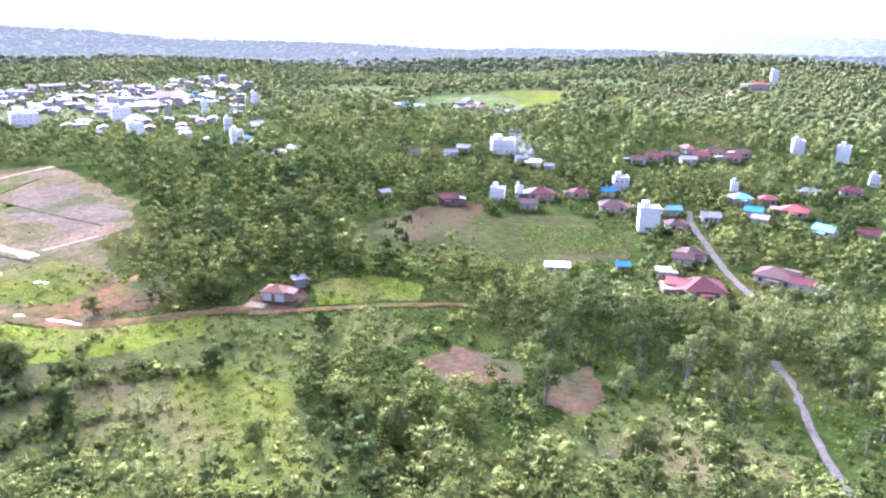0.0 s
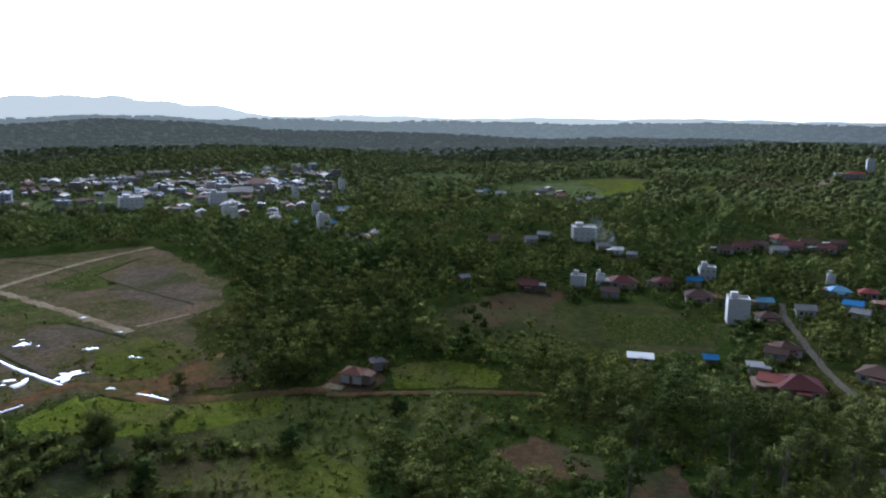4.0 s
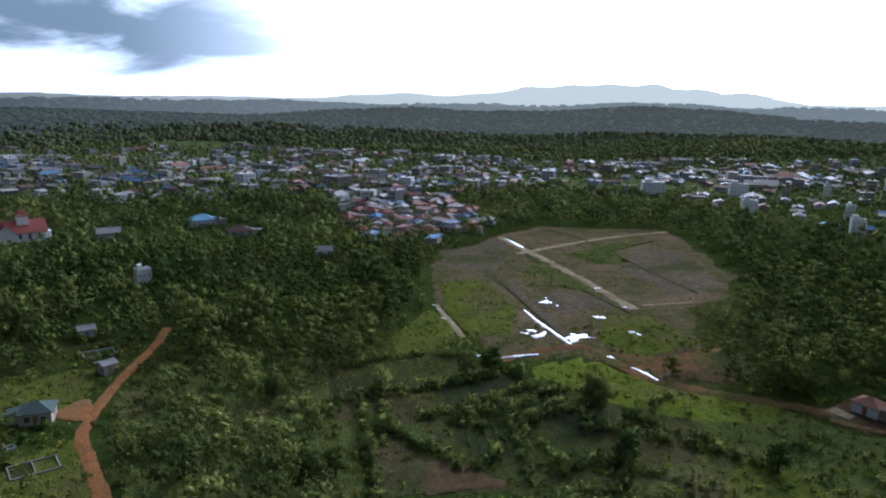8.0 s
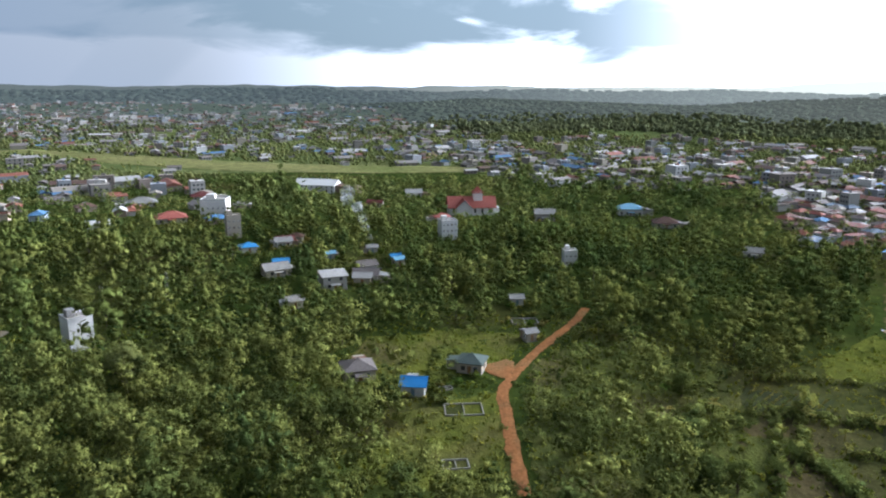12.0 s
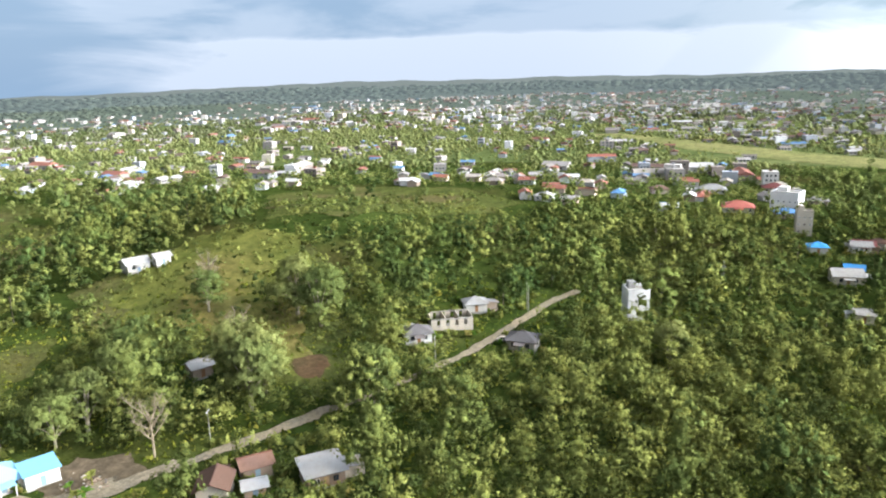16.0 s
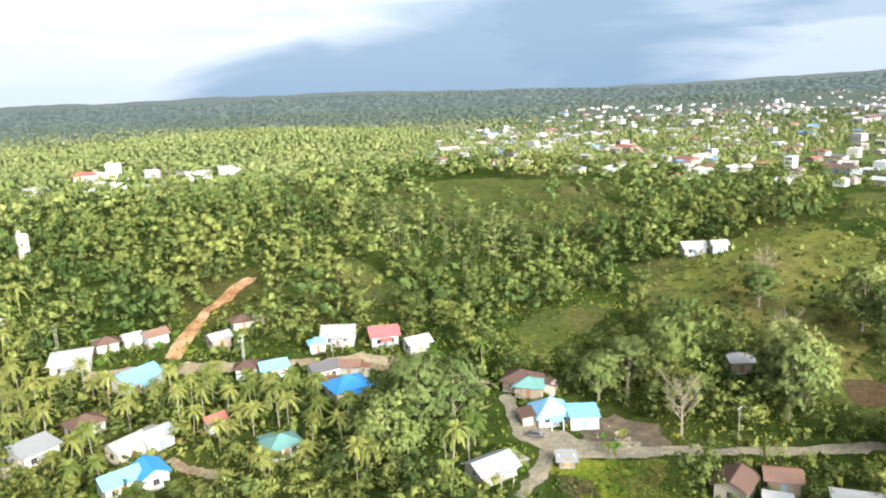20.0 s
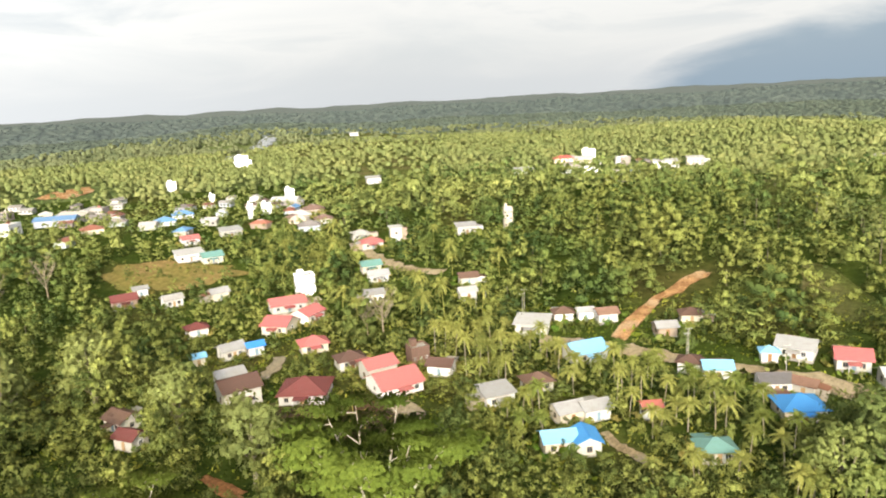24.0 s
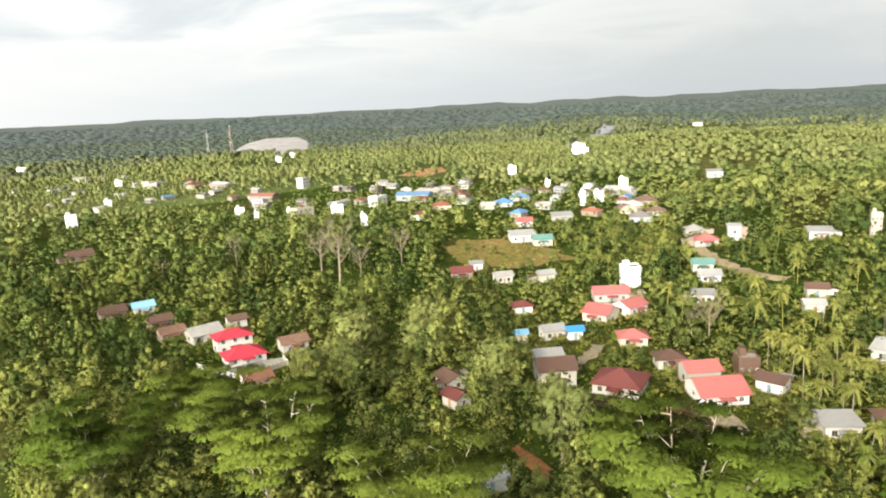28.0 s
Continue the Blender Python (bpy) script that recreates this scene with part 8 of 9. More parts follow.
def woods():
    rng = np.random.default_rng(21)
    # nearest trees, one by one
    x, y = scatter(81, 205, 5.6, 1)
    ok = ~in_bare(x, y) & ~built_over(x, y, 1.0)
    x, y = x[ok], y[ok]
    cap = sightline_cap(x, y)
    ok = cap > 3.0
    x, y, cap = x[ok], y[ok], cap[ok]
    o = np.argsort(np.hypot(x, y))
    x, y, cap = x[o], y[o], cap[o]
    z = height(x, y)
    pale, palm = inside(PALE_WOOD, x, y), (inside(PALM_VILLAGE, x, y) | inside(PALM_HILL, x, y)) & (rng.uniform(0, 1, len(x)) < 0.68)
    models = [plant_model("tree", broad_shape(rng, 12, rng.uniform(3.4, 4.6), rng.uniform(0.06, 0.2), 1900, 0.40, 16, core=0.4, thin=True), M_LEAF, M_BARK, "leafy green broadleaf tree with dense rounded crown", "tree", "woodland trees") for _ in range(6)]
    slim = [plant_model("tree", broad_shape(rng, 12, rng.uniform(2.2, 3.0), rng.uniform(0.25, 0.4), 620, 0.42, 9, core=0.45), M_LEAF_PALE, M_PALE_BARK, "slender pale grey-green tree with thin crown", "tree", "slender trees") for _ in range(4)]
    palms = [plant_model("coconut_palm", palm_shape(rng, rng.uniform(8, 11)), M_PALM, M_PALE_BARK, "coconut palm with drooping feathery fronds", "palm", "coconut palms") for _ in range(4)]
    used = {}
    single = np.zeros(len(x), bool)
    counts = {"tree": 0, "slim": 0, "palm": 0}
    limit = {"tree": 205, "slim": 65, "palm": 170}
    for i in range(len(x)):
        what = "palm" if palm[i] else "slim" if pale[i] else "tree"
        if counts[what] >= limit[what]:
            continue
        counts[what] += 1
        single[i] = True
        pool = {"palm": palms, "slim": slim, "tree": models}[what]
        k = int(rng.integers(len(pool)))
        tall = rng.uniform(5.0, 9.0) if what == "palm" else rng.uniform(5.0, 13.5)
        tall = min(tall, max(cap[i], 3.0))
        s = tall / (8.2 if what == "palm" else 12)
        sx = (rng.uniform(0.78, 0.98) if what == "palm" else max(s, 0.5) * rng.uniform(0.9, 1.2))
        m = pose(x[i], y[i], z[i] - 0.1, rng.uniform(-3, 3), rng.uniform(-3, 3), rng.uniform(0, 360)) @ Matrix.Diagonal((sx, sx, s, 1))
        key = (what, k)
        if key not in used:
            used[key] = True
            pool[k].matrix_basis = m
        else:
            copy_thing(pool[k], m)
    for pool, what in ((models, "tree"), (slim, "slim"), (palms, "palm")):
        for k, t in enumerate(pool):
            if (what, k) not in used:
                t.location = (0, -98 - 9 * k, ground(0, -98 - 9 * k))
    # the rest of the near trees, joined
    left = ~single & ~palm
    near = [broad_shape(rng, 12, rng.uniform(2.8, 5.2), rng.uniform(0.05, 0.22), 300, 0.52, 11, stem=False, core=0.45, thin=True)[1] for _ in range(9)]
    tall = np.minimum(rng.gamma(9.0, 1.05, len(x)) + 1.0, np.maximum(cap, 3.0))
    for nm, sel, mat, lab in (("woodland", left & ~pale, M_LEAF, "dense green tropical woodland near the open land"), ("pale_woodland", left & pale, M_LEAF_PALE, "slender grey-green trees near the road")):
        vv, ff = merged(near, x[sel], y[sel], z[sel] - 0.1, tall[sel] / 12, rng, 0.3)
        tagged(new(nm, mesh_of(nm, vv, ff, mat, True)), lab, "trees", kind="stuff")
    left = ~single & palm
    rest = (x[left], y[left], cap[left])
    # farther trees, joined
    for ring, (r0, r1, step, leaves, size) in enumerate(((205, 365, 8.2, 96, 1.0), (365, 590, 10.4, 56, 1.5))):
        u, v = scatter(r0, r1, step, 2 + ring)
        ok = ~in_bare(u, v) & ~built_over(u, v, 1.2) & ~on_plots(u, v, 5.5) & ~(glade(u, v) & (np.hypot(u, v) > 700))
        u, v = u[ok], v[ok]
        cap = sightline_cap(u, v)
        if ring == 0:
            u, v, cap = np.append(u, rest[0]), np.append(v, rest[1]), np.append(cap, rest[2])
        ok = cap > 2.6
        u, v, cap = u[ok], v[ok], cap[ok]
        pale = inside(PALE_WOOD, u, v) | inside(PALE_GROVE, u, v)
        palm = (inside(PALM_VILLAGE, u, v) | inside(PALM_HILL, u, v)) & (rng.uniform(0, 1, len(u)) < 0.55)
        mid = [broad_shape(rng, 12, rng.uniform(4.0, 5.4), rng.uniform(0.02, 0.14), leaves, size, 8 - 3 * ring, stem=False, core=0.65, thin=True)[1] for _ in range(7)]
        mid_pale = [broad_shape(rng, 12, rng.uniform(2.3, 3.0), 0.22, int(leaves * 0.8), size * 0.8, 7 - 2 * ring, stem=False)[1] for _ in range(4)]
        trunk = [tube([(0, 0, -1), (0, 0, 7)], (0.2, 0.12), 4)]
        far_palm = [joined(palm_shape(rng, rng.uniform(8, 10), 15 - 3 * ring, 3)) for _ in range(3)]
        tall = np.minimum(rng.gamma(9.0, 1.0, len(u)) + 1.5, np.maximum(cap, 2.6))
        tall = np.where(in_town(u, v), np.minimum(tall, rng.uniform(3.5, 7.5, len(u))), tall)
        zz = height(u, v) - 0.1
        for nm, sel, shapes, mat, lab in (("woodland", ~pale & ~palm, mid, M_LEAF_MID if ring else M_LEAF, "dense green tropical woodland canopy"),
                                          ("pale_woodland", pale & ~palm, mid_pale, M_LEAF_PALE, "grove of slender grey-green trees"),
                                          ("palm_grove", palm, far_palm, M_PALM, "coconut palms scattered through the village")):
            if sel.any():
                vv, ff = merged(shapes, u[sel], v[sel], zz[sel], np.maximum(tall[sel], 3.0) / 12, rng, 0.28)
                tagged(new(nm, mesh_of(nm, vv, ff, mat, True)), lab, "trees", kind="stuff")
        sel = ((pale & (rng.uniform(0, 1, len(u)) < 0.6)) | (rng.uniform(0, 1, len(u)) < 0.06)) & ~palm
        vv, ff = merged(trunk, u[sel], v[sel], zz[sel], tall[sel] / 12, rng)
        tagged(new("woodland_trunks", mesh_of("woodland_trunks", vv, ff, M_BARK, True)), "pale trunks standing in the woodland", "trees", kind="stuff")
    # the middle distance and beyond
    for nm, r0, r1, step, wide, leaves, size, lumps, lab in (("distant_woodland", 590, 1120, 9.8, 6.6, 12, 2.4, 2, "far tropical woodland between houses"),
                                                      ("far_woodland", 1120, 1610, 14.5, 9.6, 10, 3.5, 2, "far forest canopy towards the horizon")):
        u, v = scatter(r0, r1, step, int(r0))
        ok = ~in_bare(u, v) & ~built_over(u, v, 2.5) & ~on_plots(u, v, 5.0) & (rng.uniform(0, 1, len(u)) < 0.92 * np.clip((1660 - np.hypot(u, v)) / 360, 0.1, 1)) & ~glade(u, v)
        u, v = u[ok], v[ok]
        cap = sightline_cap(u, v)
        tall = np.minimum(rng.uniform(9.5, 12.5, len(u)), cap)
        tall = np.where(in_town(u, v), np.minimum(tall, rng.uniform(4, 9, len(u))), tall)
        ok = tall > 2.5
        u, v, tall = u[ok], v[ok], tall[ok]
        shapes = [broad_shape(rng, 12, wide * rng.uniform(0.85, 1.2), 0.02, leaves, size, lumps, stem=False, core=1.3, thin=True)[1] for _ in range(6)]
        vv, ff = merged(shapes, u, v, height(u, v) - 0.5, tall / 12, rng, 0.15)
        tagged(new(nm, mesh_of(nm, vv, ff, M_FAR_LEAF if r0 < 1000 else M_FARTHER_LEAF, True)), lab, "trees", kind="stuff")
    # far forest crowns, whose haze is emission in their material
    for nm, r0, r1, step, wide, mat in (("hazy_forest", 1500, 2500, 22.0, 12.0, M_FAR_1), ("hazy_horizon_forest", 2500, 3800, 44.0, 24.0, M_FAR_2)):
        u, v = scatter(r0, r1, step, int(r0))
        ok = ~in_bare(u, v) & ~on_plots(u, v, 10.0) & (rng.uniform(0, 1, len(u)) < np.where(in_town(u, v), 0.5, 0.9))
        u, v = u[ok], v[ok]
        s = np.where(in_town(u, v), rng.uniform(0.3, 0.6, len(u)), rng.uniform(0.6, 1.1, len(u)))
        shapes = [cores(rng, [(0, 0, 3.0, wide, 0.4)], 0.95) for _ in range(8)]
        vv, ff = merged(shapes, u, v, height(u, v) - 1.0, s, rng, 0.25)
        tagged(new(nm, mesh_of(nm, vv, ff, mat, True)), "forest crowns far towards the horizon with painted haze", "forest", kind="stuff")


def town_gardens():
    """Small trees between the houses of the town."""
    rng = np.random.default_rng(61)
    x, y = scatter(420, 1750, 12.4, 62)
    ok = in_town(x, y) & ~in_bare(x, y) & ~built_over(x, y, 1.5)
    x, y = x[ok], y[ok]
    ok = ~on_plots(x, y, 5.0) & (rng.uniform(0, 1, len(x)) < np.clip(1.5 - np.hypot(x, y) / 1540, 0.3, 0.9))
    x, y = x[ok], y[ok]
    shapes = [broad_shape(rng, 6, rng.uniform(2.4, 3.2), 0.02, 7, 1.6, 2, stem=False, core=0.55, thin=True)[1] for _ in range(6)]
    vv, ff = merged(shapes, x, y, height(x, y) - 0.3, rng.uniform(0.5, 1.25, len(x)), rng, 0.2)
    tagged(new("town_trees", mesh_of("town_trees", vv, ff, M_LEAF_MID, True)), "small garden trees between the town houses", "trees", kind="stuff")


def undergrowth():
    """Shrubs, tall grass and weeds."""
    rng = np.random.default_rng(33)
    x, y = scatter(84, 390, 3.3, 9)
    ok = ~built_over(x, y, 1.0)
    x, y = x[ok], y[ok]
    dens = np.full(len(x), 0.5)
    tallest = np.full(len(x), 9.0)
    for poly, s, _, low in BARE:
        m = inside(poly, x, y)
        dens[m], tallest[m] = s * 0.8, low
    grove = inside(PALM_VILLAGE, x, y) | inside(PALM_HILL, x, y)
    dens[grove & (tallest > 8)] = 1.2
    clump = 0.5 + 0.5 * np.sin(x / 9 + 1.7 * np.sin(y / 13)) * np.cos(y / 8 + 1.3 * np.sin(x / 17))
    keep = rng.uniform(0, 1, len(x)) < dens * (0.3 + 1.2 * clump)
    x, y, tallest, grove = x[keep], y[keep], tallest[keep], grove[keep]
    cap = np.minimum(sightline_cap(x, y), tallest)
    keep = cap > 0.35
    x, y, cap, grove = x[keep], y[keep], cap[keep], grove[keep]
    shapes = [leaf_cloud(rng, [(rng.uniform(-0.5, 0.5), rng.uniform(-0.5, 0.5), rng.uniform(0.2, 0.8), rng.uniform(0.5, 0.9), 0.8) for _ in range(3)], 10, 0.66) for _ in range(6)]
    s = np.minimum(rng.gamma(3.0, 0.35, len(x)) + np.where(grove, 0.9, 0.3), cap)
    vv, ff = merged(shapes, x, y, height(x, y), s, rng, 0.3)
    tagged(new("shrubs", mesh_of("shrubs", vv, ff, M_LEAF)), "low green shrubs and weeds over open ground", "shrubs", kind="stuff")
    # hedges on the bunds between plots
    hx, hy = [], []
    for line in ([(-126.6, 99.8), (-108.7, 98.4), (-109.5, 104.7)], [(-147.5, 99.8), (-133.1, 126.0), (-123.9, 149.5)], [(-119.2, 113.5), (-110.0, 130.0), (-106.3, 151.5)], [(-142.2, 151.4), (-118.2, 145.1)],
                 [(-93.8, 120.6), (-83.2, 114.6), (-79.2, 117.7)], [(-138.2, 109.5), (-126.8, 102.4), (-116.1, 92.6)], [(-115.2, 111.6), (-104.3, 131.1), (-95.8, 153.8)], [(-83.6, 136.1), (-84.7, 153.5), (-85.8, 161.7)], [(-160.0, 114.8), (-160.4, 125.3), (-152.6, 140.8), (-144.3, 146.6)], [(-120.0, 108.9), (-119.8, 119.0), (-116.9, 129.6), (-114.2, 147.8)], [(-124.6, 98.8), (-115.8, 99.4), (-107.2, 100.4), (-97.6, 98.7)], [(-97.6, 98.7), (-93.7, 102.1), (-101.2, 122.2), (-101.5, 130.3), (-94.9, 148.5)],
                 [(-112.7, 112.1), (-106.0, 118.3), (-101.5, 130.3)], [(-82.7, 105.4), (-91.7, 111.4), (-99.5, 122.2)], [(-90.2, 146.2), (-77.0, 146.7), (-64.1, 149.1)], [(-140.4, 104.6), (-119.4, 90.9), (-99.3, 78.7)], [(-144.3, 98.3), (-138.0, 108.2), (-132.9, 123.2), (-125.7, 141.0)],
                 [(-91.1, 132.6), (-83.6, 138.5), (-66.4, 144.2), (-49.4, 146.7)], [(-81.8, 138.5), (-72.4, 123.3), (-65.4, 107.2)], [(-82.2, 117.3), (-79.0, 123.2), (-74.1, 124.3)], [(-71.8, 124.3), (-65.7, 128.0), (-56.8, 128.8)], [(-76.6, 107.9), (-72.5, 111.3), (-67.9, 112.3)]):
        q = np.array(line)
        for a, b in zip(q[:-1], q[1:]):
            n = int(np.hypot(*(b - a)) / 0.8) + 1
            u = rng.uniform(0, 1, n)
            hx.append(a[0] + (b[0] - a[0]) * u + rng.normal(0, 0.5, n)), hy.append(a[1] + (b[1] - a[1]) * u + rng.normal(0, 0.5, n))
    hx, hy = np.concatenate(hx), np.concatenate(hy)
    vv, ff = merged(shapes, hx, hy, height(hx, hy), rng.gamma(4.0, 0.26, len(hx)) + 0.35, rng, 0.3)
    tagged(new("hedge_bushes", mesh_of("hedge_bushes", vv, ff, M_LEAF)), "dark bushes along the bunds between plots", "shrubs", kind="stuff")
    # bushes in the gardens
    bx, by = [], []
    for gx, gy, hw, hh in GARDENS:
        if math.hypot(gx, gy) < 588:
            k = int(4 + hw * 2.2)
            a = rng.uniform(0, 2 * math.pi, k)
            q = hw * rng.uniform(1.02, 1.45, k) + rng.uniform(0.3, 2.0, k)
            bx.append(gx + q * np.cos(a)), by.append(gy + q * np.sin(a))
    bx, by = np.concatenate(bx), np.concatenate(by)
    keep = ~in_bare(bx, by) & ~built_over(bx, by, 0.2)
    bx, by = bx[keep], by[keep]
    shapes = [joined([lobes(rng, [(0, 0, 0.55, 0.75, 0.8)], 0.7), leaf_cloud(rng, [(rng.uniform(-0.4, 0.4), rng.uniform(-0.4, 0.4), rng.uniform(0.4, 0.9), 0.6, 0.8) for _ in range(3)], 26, 0.46)]) for _ in range(5)]
    vv, ff = merged(shapes, bx, by, height(bx, by), rng.uniform(0.8, 1.7, len(bx)), rng, 0.3)
    tagged(new("garden_bushes", mesh_of("garden_bushes", vv, ff, M_BANANA, True)), "bright green bushes round the houses", "shrubs", kind="stuff")
    # small trees on the camera side of houses, placed to cover part of the walls
    bx, by, bs = [], [], []
    for gx, gy, hw, hh in GARDENS:
        D = math.hypot(gx, gy)
        if D < 460:
            for k in range(4 if hw > 3 else 2):
                u, q = rng.uniform(-1.15, 1.15) * hw, hw * 0.9 + rng.uniform(1.5, 4.5)
                bx.append(gx - gx / D * q - gy / D * u), by.append(gy - gy / D * q + gx / D * u), bs.append(rng.uniform(1.2, 2.4) + max(0.0, D - 168) * 0.006)
    bx, by, bs = np.array(bx), np.array(by), np.array(bs)
    keep = ~in_bare(bx, by) & ~built_over(bx, by, 0.1)
    bx, by, bs = bx[keep], by[keep], bs[keep]
    shapes = [broad_shape(rng, 4, rng.uniform(1.5, 2.2), 0.1, 90, 0.42, 6, stem=False, core=0.45, thin=True)[1] for _ in range(6)]
    vv, ff = merged(shapes, bx, by, height(bx, by), bs / 4, rng, 0.2)
    tagged(new("garden_trees", mesh_of("garden_trees", vv, ff, M_LEAF, True)), "small trees on the camera side of the houses", "trees", kind="stuff")
    # grass tufts
    x, y = scatter(84, 238, 2.0, 10)
    keep = ~built_over(x, y, 0.5)
    for poly, sh, *_ in BARE:
        if sh == 0.0:
            keep &= ~inside(poly, x, y)
    keep &= rng.uniform(0, 1, len(x)) < 0.75
    x, y = x[keep], y[keep]
    shapes = [leaf_cloud(rng, [(0, 0, 0.1, 0.55, 0.5)], 4, 0.5, 0.0) for _ in range(4)]
    vv, ff = merged(shapes, x, y, height(x, y), rng.gamma(4.0, 0.22, len(x)) + 0.3, rng, 0.4)
    tagged(new("grass", mesh_of("grass", vv, ff, M_TUFT)), "tufts of tall green grass", "grass", kind="stuff")


woods()
town_gardens()
undergrowth()


def single_plants():
    """Trees that stand out: rain trees, bare trees, bananas and lone dark trees in the open."""
    rng = np.random.default_rng(44)
    rain = [rain_tree_shape(rng, 20, 12.0), rain_tree_shape(rng, 19, 11.0)]
    models = [plant_model("rain_tree", s, M_LEAF_RAIN, M_LIMB, "wide umbrella-crowned tree with bright feathery leaves and pale limbs", "tree", "rain trees") for s in rain]
    for k, (x, y, s) in enumerate(((142.8, -27.5, 1.12), (115.1, -51.3, 1.22), (83.1, -63.8, 1.05), (55.5, -93.5, 1.15), (150.0, -52.0, 0.95))):
        m = pose(x, y, ground(x, y) - 0.2, 0, 0, 67 * k) @ Matrix.Diagonal((s, s, s, 1))
        if k < 2:
            models[k].matrix_basis = m
        else:
            copy_thing(models[k % 2], m)
    bare = [plant_model("bare_tree", (bare_shape(rng, 11, 4.2), None), None, M_DEAD_WOOD, "leafless tree with pale forked branches", "tree", "bare trees") for _ in range(2)]
    for k, (x, y, s) in enumerate(((258.0, -190.0, 1.60), (261.0, -169.4, 1.39), (260.4, -157.9, 1.60), (283.1, -162.4, 1.28), (-78.4, -127.0, 0.80), (-142.0, -186.6, 0.75), (-122.4, -151.1, 0.64),
                                   (-134.5, -179.5, 0.75), (332.6, -143.5, 0.85), (333.6, -107.5, 0.75), (109.1, -194.7, 0.85), (114.4, -194.0, 0.75))):
        m = pose(x, y, ground(x, y) - 0.2, 0, 0, 97 * k) @ Matrix.Diagonal((s, s, s, 1))
        if k < 2:
            bare[k].matrix_basis = m
        else:
            copy_thing(bare[k % 2], m)
    ban = [plant_model("banana_plant", banana_shape(rng, 3.2), M_BANANA, M_BANANA, "banana plant with broad arching leaves", "banana plant", "banana plants") for _ in range(3)]
    n = 0
    for cx, cy, wide, count in ((105.6, -131.6, 8.4, 12), (93.1, -138.2, 7.0, 8), (112.0, -130.8, 5.6, 5), (64.3, -164.4, 5.6, 5), (-14.1, 216.3, 11.2, 8), (-13.4, 212.2, 11.2, 8), (-136.2, 113.3, 12.6, 8), (-148.1, 89.7, 11.2, 8), (-62.4, -125.4, 5.6, 4)):
        for _ in range(count):
            x, y = cx + rng.normal(0, wide * 0.5), cy + rng.normal(0, wide * 0.5)
            s = rng.uniform(0.8, 1.3)
            m = pose(x, y, ground(x, y), 0, 0, rng.uniform(0, 360)) @ Matrix.Diagonal((s, s, s, 1))
            if n < 3:
                ban[n].matrix_basis = m
            else:
                copy_thing(ban[n % 3], m)
            n += 1
    tall = [plant_model("tree", broad_shape(rng, 12, 4.6, 0.18, 1500, 0.6, 15, core=0.4), M_LEAF_PALE, M_PALE_BARK, "tall light green tree with full uneven crown", "tree", "tall light trees") for _ in range(3)]
    for k, (x, y, s) in enumerate(((-76.3, -148.0, 1.35), (-86.1, -150.9, 1.49), (-68.7, -147.4, 1.08), (-108.1, -135.1, 1.22), (-110.2, -128.2, 1.08), (-131.3, -174.4, 1.08), (-145.0, -150.9, 1.22), (-144.5, -141.0, 1.08),
                                   (-95.2, -158.5, 1.35), (-103.0, -125.0, 1.22), (-120.5, -101.9, 0.94), (-180.3, -50.0, 1.08), (167.2, -104.9, 1.35), (160.9, -128.2, 1.08), (126.6, -121.1, 1.35), (92.1, -106.7, 1.35),
                                   (-23.8, -141.3, 1.22), (-32.8, -146.9, 1.35), (-16.5, -133.4, 1.08), (158.8, -125.2, 1.22), (162.0, -97.6, 1.08), (166.5, -87.8, 0.94))):
        m = pose(x, y, ground(x, y) - 0.2, 0, 0, 71 * k) @ Matrix.Diagonal((s, s, s, 1))
        if k < 3:
            tall[k].matrix_basis = m
        else:
            copy_thing(tall[k % 3], m)
    lone = [plant_model("tree", broad_shape(rng, 9, 3.4, 0.15, 900, 0.6, 11, core=0.45), M_LEAF, M_BARK, "lone dark round-crowned tree in open ground", "tree", "lone trees") for _ in range(3)]
    for k, (x, y, s) in enumerate(((-94.5, 142.9, 1.15), (-129.5, 143.4, 1.0), (-133.0, 136.6, 0.85), (-91.6, 176.3, 0.6), (-62.6, 189.6, 0.9), (-283.9, 339.1, 0.9), (-74.5, 126.8, 0.8), (-66.4, 188.0, 0.9), (-61.6, 189.4, 0.8),
                                   (-34.2, 118.3, 0.6), (-75.6, 127.4, 0.7), (-94.9, 143.2, 1.3), (-50.7, 146.7, 0.7), (-29.8, 167.9, 0.8), (-28.3, 150.2, 0.8), (36.8, 112.7, 1.0), (51.7, 111.2, 1.0), (-15.0, 124.6, 0.9), (-8.0, 119.0, 1.0), (-20.2, 129.8, 0.9), (-4.5, 128.1, 0.8),
                                   (-156.0, 89.0, 0.7), (-156.9, 74.1, 0.6), (-112.6, 77.6, 1.0), (-112.4, 71.0, 0.9), (-126.7, 71.1, 0.7), (-149.1, -2.2, 1.1))):
        m = pose(x, y, ground(x, y) - 0.2, 0, 0, 131 * k) @ Matrix.Diagonal((s, s, s, 1))
        if k < 3:
            lone[k].matrix_basis = m
        else:
            copy_thing(lone[k % 3], m)


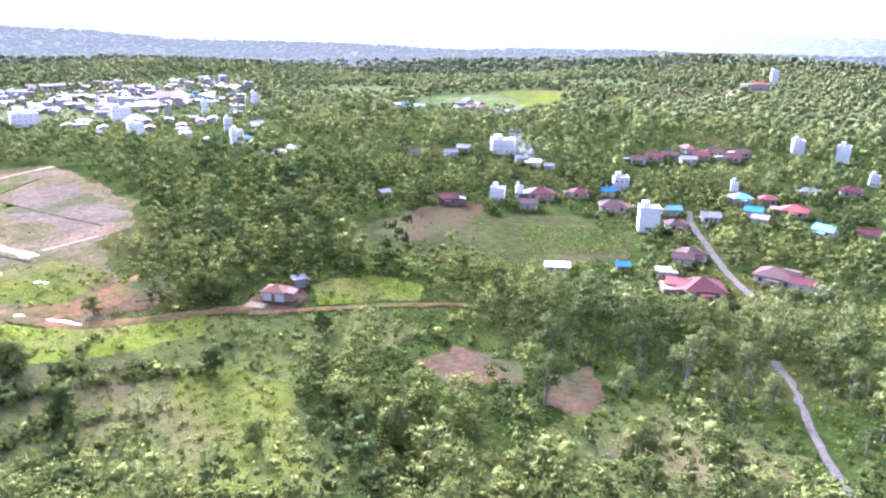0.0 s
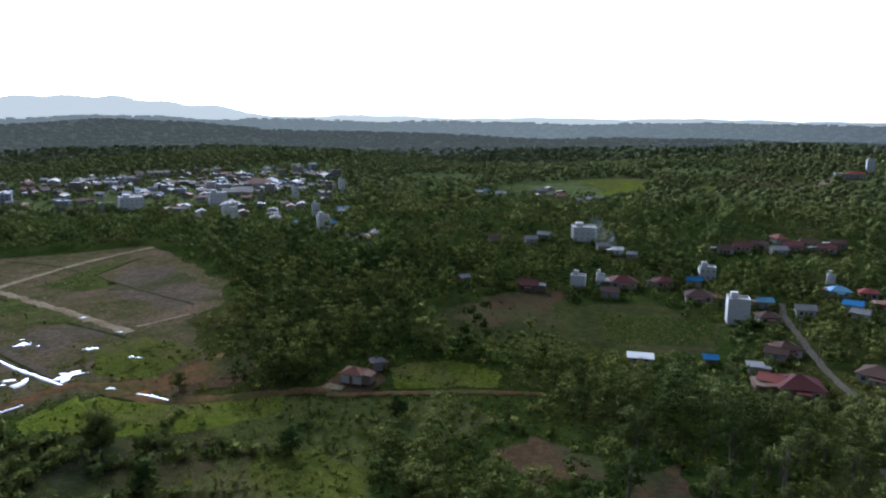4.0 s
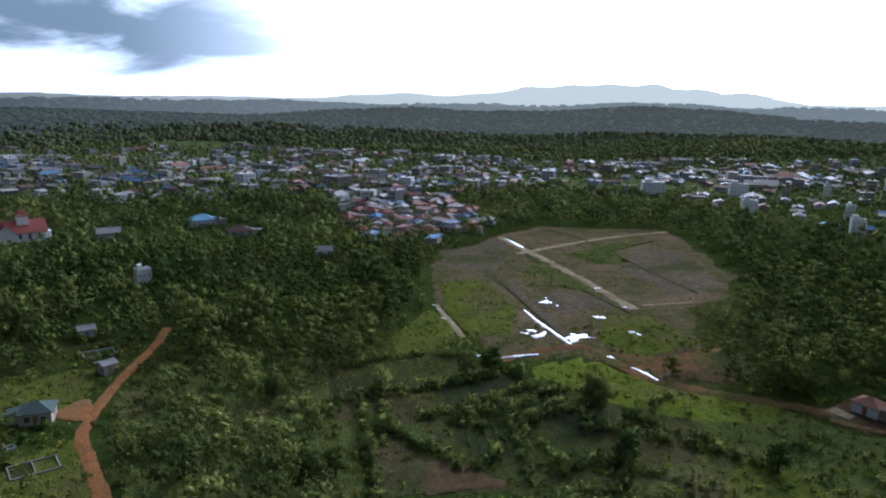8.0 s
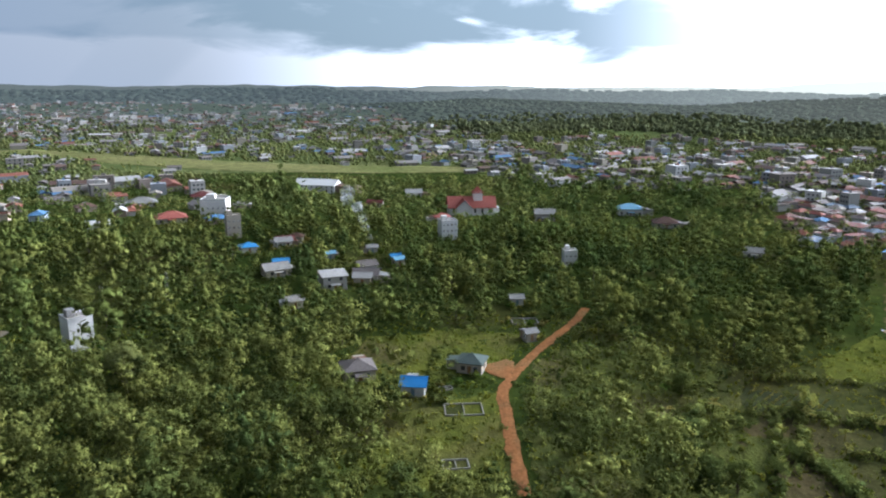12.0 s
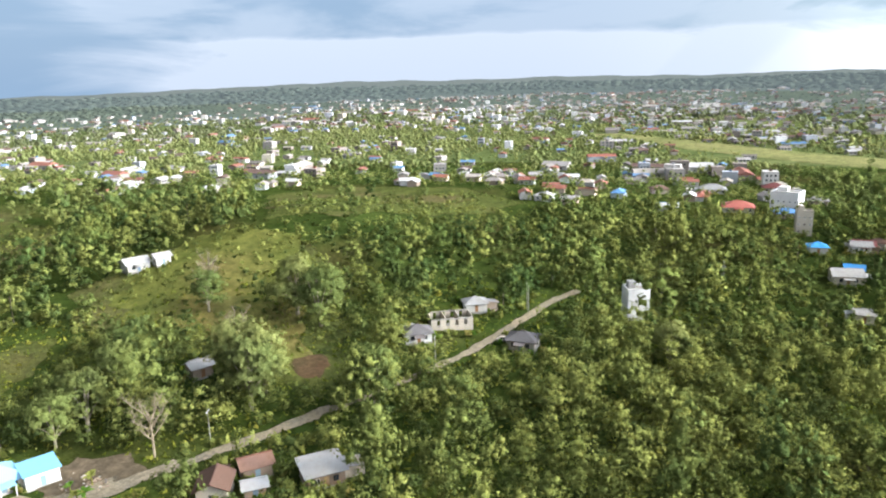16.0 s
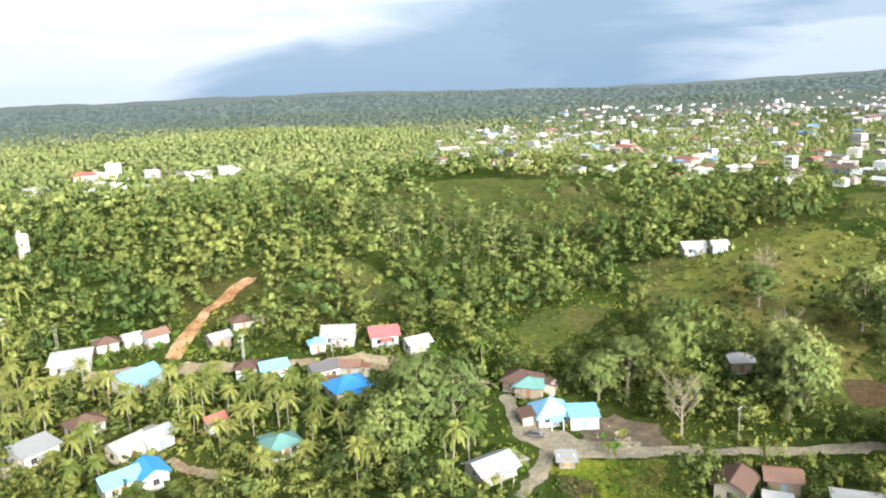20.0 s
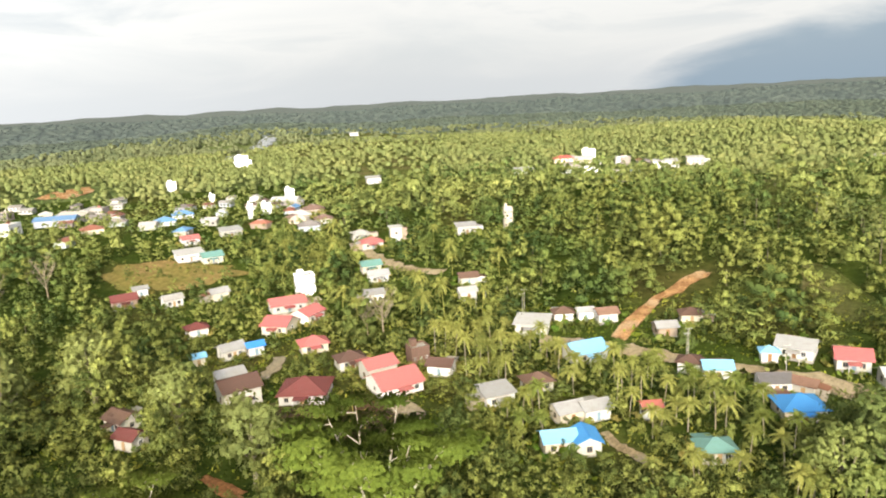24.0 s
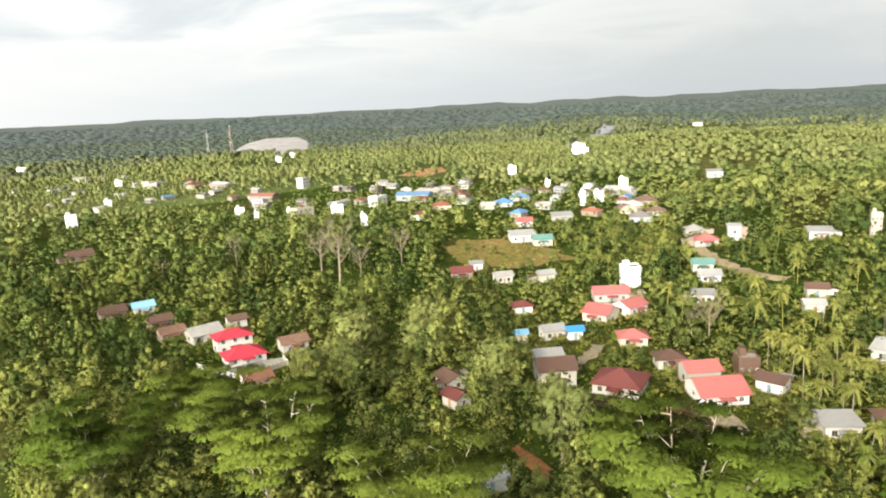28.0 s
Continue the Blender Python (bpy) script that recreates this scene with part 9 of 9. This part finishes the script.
def crop_rows():
    """Low crops planted in rows."""
    rng = np.random.default_rng(55)
    shapes = [leaf_cloud(rng, [(0, 0, 0.3, 0.4, 0.8)], 7, 0.32) for _ in range(4)]
    X, Y = [], []
    for poly, az, gap in (([(-72.7, 119.4), (-56.7, 122.6), (-52.1, 110.7), (-67.3, 107.2)], 10, 1.6), ([(9.7, 226.2), (27.0, 229.6), (23.1, 208.0), (7.4, 210.6)], 5, 1.8), ([(31.2, 270.5), (74.3, 273.6), (64.3, 240.8), (29.7, 235.9)], 80, 2.0), ([(-47.0, -121.1), (-55.4, -116.6), (-52.2, -110.3), (-44.5, -115.5)], 20, 1.3), ([(-58.8, -123.2), (-69.7, -118.3), (-63.0, -105.4), (-53.6, -110.7)], 20, 1.2), ([(-157.5, 108.5), (-147.0, 124.5), (-137.0, 117.2), (-147.2, 102.0)], 34, 2.2), ([(-110.0, 109.8), (-101.7, 125.4), (-91.6, 113.0), (-98.4, 104.0)], 50, 2.2)):
        p = np.array(poly)
        c, span = p.mean(0), np.ptp(p, 0).max()
        a = radians(az)
        i, j = np.meshgrid(np.arange(-span, span, gap), np.arange(-span, span, 0.75))
        x = c[0] + i.ravel() * math.cos(a) - j.ravel() * math.sin(a)
        y = c[1] + i.ravel() * math.sin(a) + j.ravel() * math.cos(a)
        ok = inside(poly, x, y)
        X.append(x[ok]), Y.append(y[ok])
    x, y = np.concatenate(X), np.concatenate(Y)
    vv, ff = merged(shapes, x, y, height(x, y) + 0.1, rng.uniform(0.7, 1.2, len(x)), rng, 0.3)
    tagged(new("crop_rows", mesh_of("crop_rows", vv, ff, M_BANANA)), "low green crops planted in straight rows", "crops", kind="stuff")


single_plants()
crop_rows()


# ---- small details ----
for _x, _y, _h in ((-193.3, -98.4, 9), (-195.6, -100.1, 9), (-147.3, -102.6, 8), (-146.6, -102.3, 8), (-88.3, -121.4, 8), (68.2, -217.6, 9), (14.7, -191.5, 9), (-88.2, -121.2, 8), (68.6, -216.6, 8),
                   (85.4, -227.4, 8), (15.1, -190.7, 8), (-8.7, -184.8, 9), (-253.5, -53.2, 9), (-247.0, -72.7, 9), (-253.5, -54.0, 9), (87.2, -222.5, 9), (96.3, 249.8, 9), (95.5, 230.6, 9), (-244.7, -72.9, 9), (-258.7, -54.5, 9)):
    pole(_x, _y, _h, 30)
mast(1399.4, -569.9, 53.2, False, "grey lattice radio mast by the lake")
mast(1059.1, -467.9, 50.4, True, "red and white lattice radio mast by the lake")
foundation(-157.8, 32.9, 9.4, 84, "pale low block walls of an unfinished house")
foundation(-132.4, 26.0, 5.6, 87, "pale low foundation walls in weeds")
foundation(-220.1, 66.4, 8.8, 83, "white low foundation walls beside the track")
foundation(-170.9, 30.9, 3.2, 100, "small stack of pale blocks on a plot")
smoke(52.0, 372.0, 15, (-14, 4), 5.0, "pale smoke rising behind hamlet roofs")
smoke(-323.3, 23.4, 23.8, (-18.2, -11.2), 4.2, "thin pale smoke rising from a garden fire")


def unfinished_house(x, y, w, turn, label):
    """Block walls without a roof: window gaps, partitions and a ring beam."""
    u = thing("unfinished_house", x, y, ground(x, y), turn, label, "house")
    d, h = w * 0.62, 3.1
    n = max(3, int(w / 2.6))
    for side, y0 in (("front", -d / 2), ("back", d / 2 - 0.2)):
        for i in range(n + 1):
            cx = -w / 2 + (w - 1.7) * i / n
            part("pier", blocks((cx, cx + 1.7, y0, y0 + 0.2, -1.2, h - 0.35)), M_BARE_WALL, u)
        part("sill_wall", blocks((-w / 2 + 0.9, w / 2 - 0.9, y0 + 0.02, y0 + 0.18, -1.2, 0.9)), M_BARE_WALL, u)
        part("ring_beam", blocks((-w / 2, w / 2, y0, y0 + 0.2, h - 0.35, h)), M_CONCRETE, u)
    for x0 in (-w / 2, -w / 6, w / 6, w / 2 - 0.2):
        part("partition", blocks((x0, x0 + 0.2, -d / 2 + 0.2, d / 2 - 0.2, -1.2, h - 0.01)), M_BARE_WALL, u)
    part("floor_slab", blocks((-w / 2 + 0.2, w / 2 - 0.2, -d / 2 + 0.2, d / 2 - 0.2, -1.2, 0.15)), M_CONCRETE, u)


def parked_car(x, y, turn, paint, label):
    """A parked small car: body, cabin glass, four wheels, lamps."""
    c = thing("car", x, y, ground(x, y) + 0.25, turn, label, "car")
    bm = blocks((-2.0, 2.0, -0.82, 0.82, 0.30, 0.85), (-1.3, 1.2, -0.74, 0.74, 0.85, 1.42))
    for v in bm.verts:
        if v.co.z > 1.4:
            v.co.x *= 0.72
            v.co.y *= 0.88
    bmesh.ops.bevel(bm, geom=list(bm.edges), offset=0.07, segments=2, affect="EDGES")
    part("body", bm, paint, c)
    bm = blocks((-1.17, 1.08, -0.755, 0.755, 0.92, 1.3))
    for v in bm.verts:
        if v.co.z > 1.2:
            v.co.x *= 0.80
            v.co.y *= 0.93
    part("windows", bm, M_GLASS, c)
    for sx in (-1.25, 1.25):
        for sy in (-0.75, 0.75):
            v, f = tube([(sx, sy - 0.1, 0.31), (sx, sy + 0.1, 0.31)], (0.31, 0.31), 12)
            wh = part_of("wheel", mesh_of("wheel", v, f, M_DARK, True), c)
            v, f = tube([(sx, sy - 0.11, 0.31), (sx, sy + 0.11, 0.31)], (0.17, 0.17), 10)
            part_of("rim", mesh_of("rim", v, f, M_STEEL, True), wh)
    for sy in (-0.6, 0.6):
        part("headlight", blocks((1.96, 2.03, sy - 0.16, sy + 0.16, 0.58, 0.72)), M_WALL, c)


def rubble(x, y, wide, label):
    """A heap of broken boards and blocks."""
    rng = random.Random(int(abs(x * 7)))
    r = thing("rubble_heap", x, y, ground(x, y), 0, label, "rubble")
    for i in range(26):
        a, q = rng.uniform(0, 6.28), wide * math.sqrt(rng.random())
        w, d, h = rng.uniform(0.25, 1.1), rng.uniform(0.15, 0.5), rng.uniform(0.08, 0.3)
        b = part("debris", blocks((-w / 2, w / 2, -d / 2, d / 2, 0, h)), rng.choice((M_CONCRETE, M_WOOD_WALL, M_WOOD_WALL, M_BARE_WALL, M_DARK)), r)
        b.location = (q * math.cos(a), q * math.sin(a), rng.uniform(0.0, 0.5) * (1 - q / wide))
        b.rotation_euler = (rng.uniform(-0.3, 0.3), rng.uniform(-0.3, 0.3), rng.uniform(0, 6.28))


unfinished_house(-169.7, -112.6, 12.5, 134, "unfinished pale block house without a roof beside the road")
parked_car(-48.7, -135.8, 140, M_DARK, "dark parked car beside the blue-roofed house")
parked_car(-170.1, -94.5, 120, M_WALL, "pale parked car on the village road")
rubble(-65.2, -132.2, 4.5, "heap of broken boards and blocks beside the house")
rubble(-66.2, -128.1, 3.0, "scattered building rubble on bare ground")
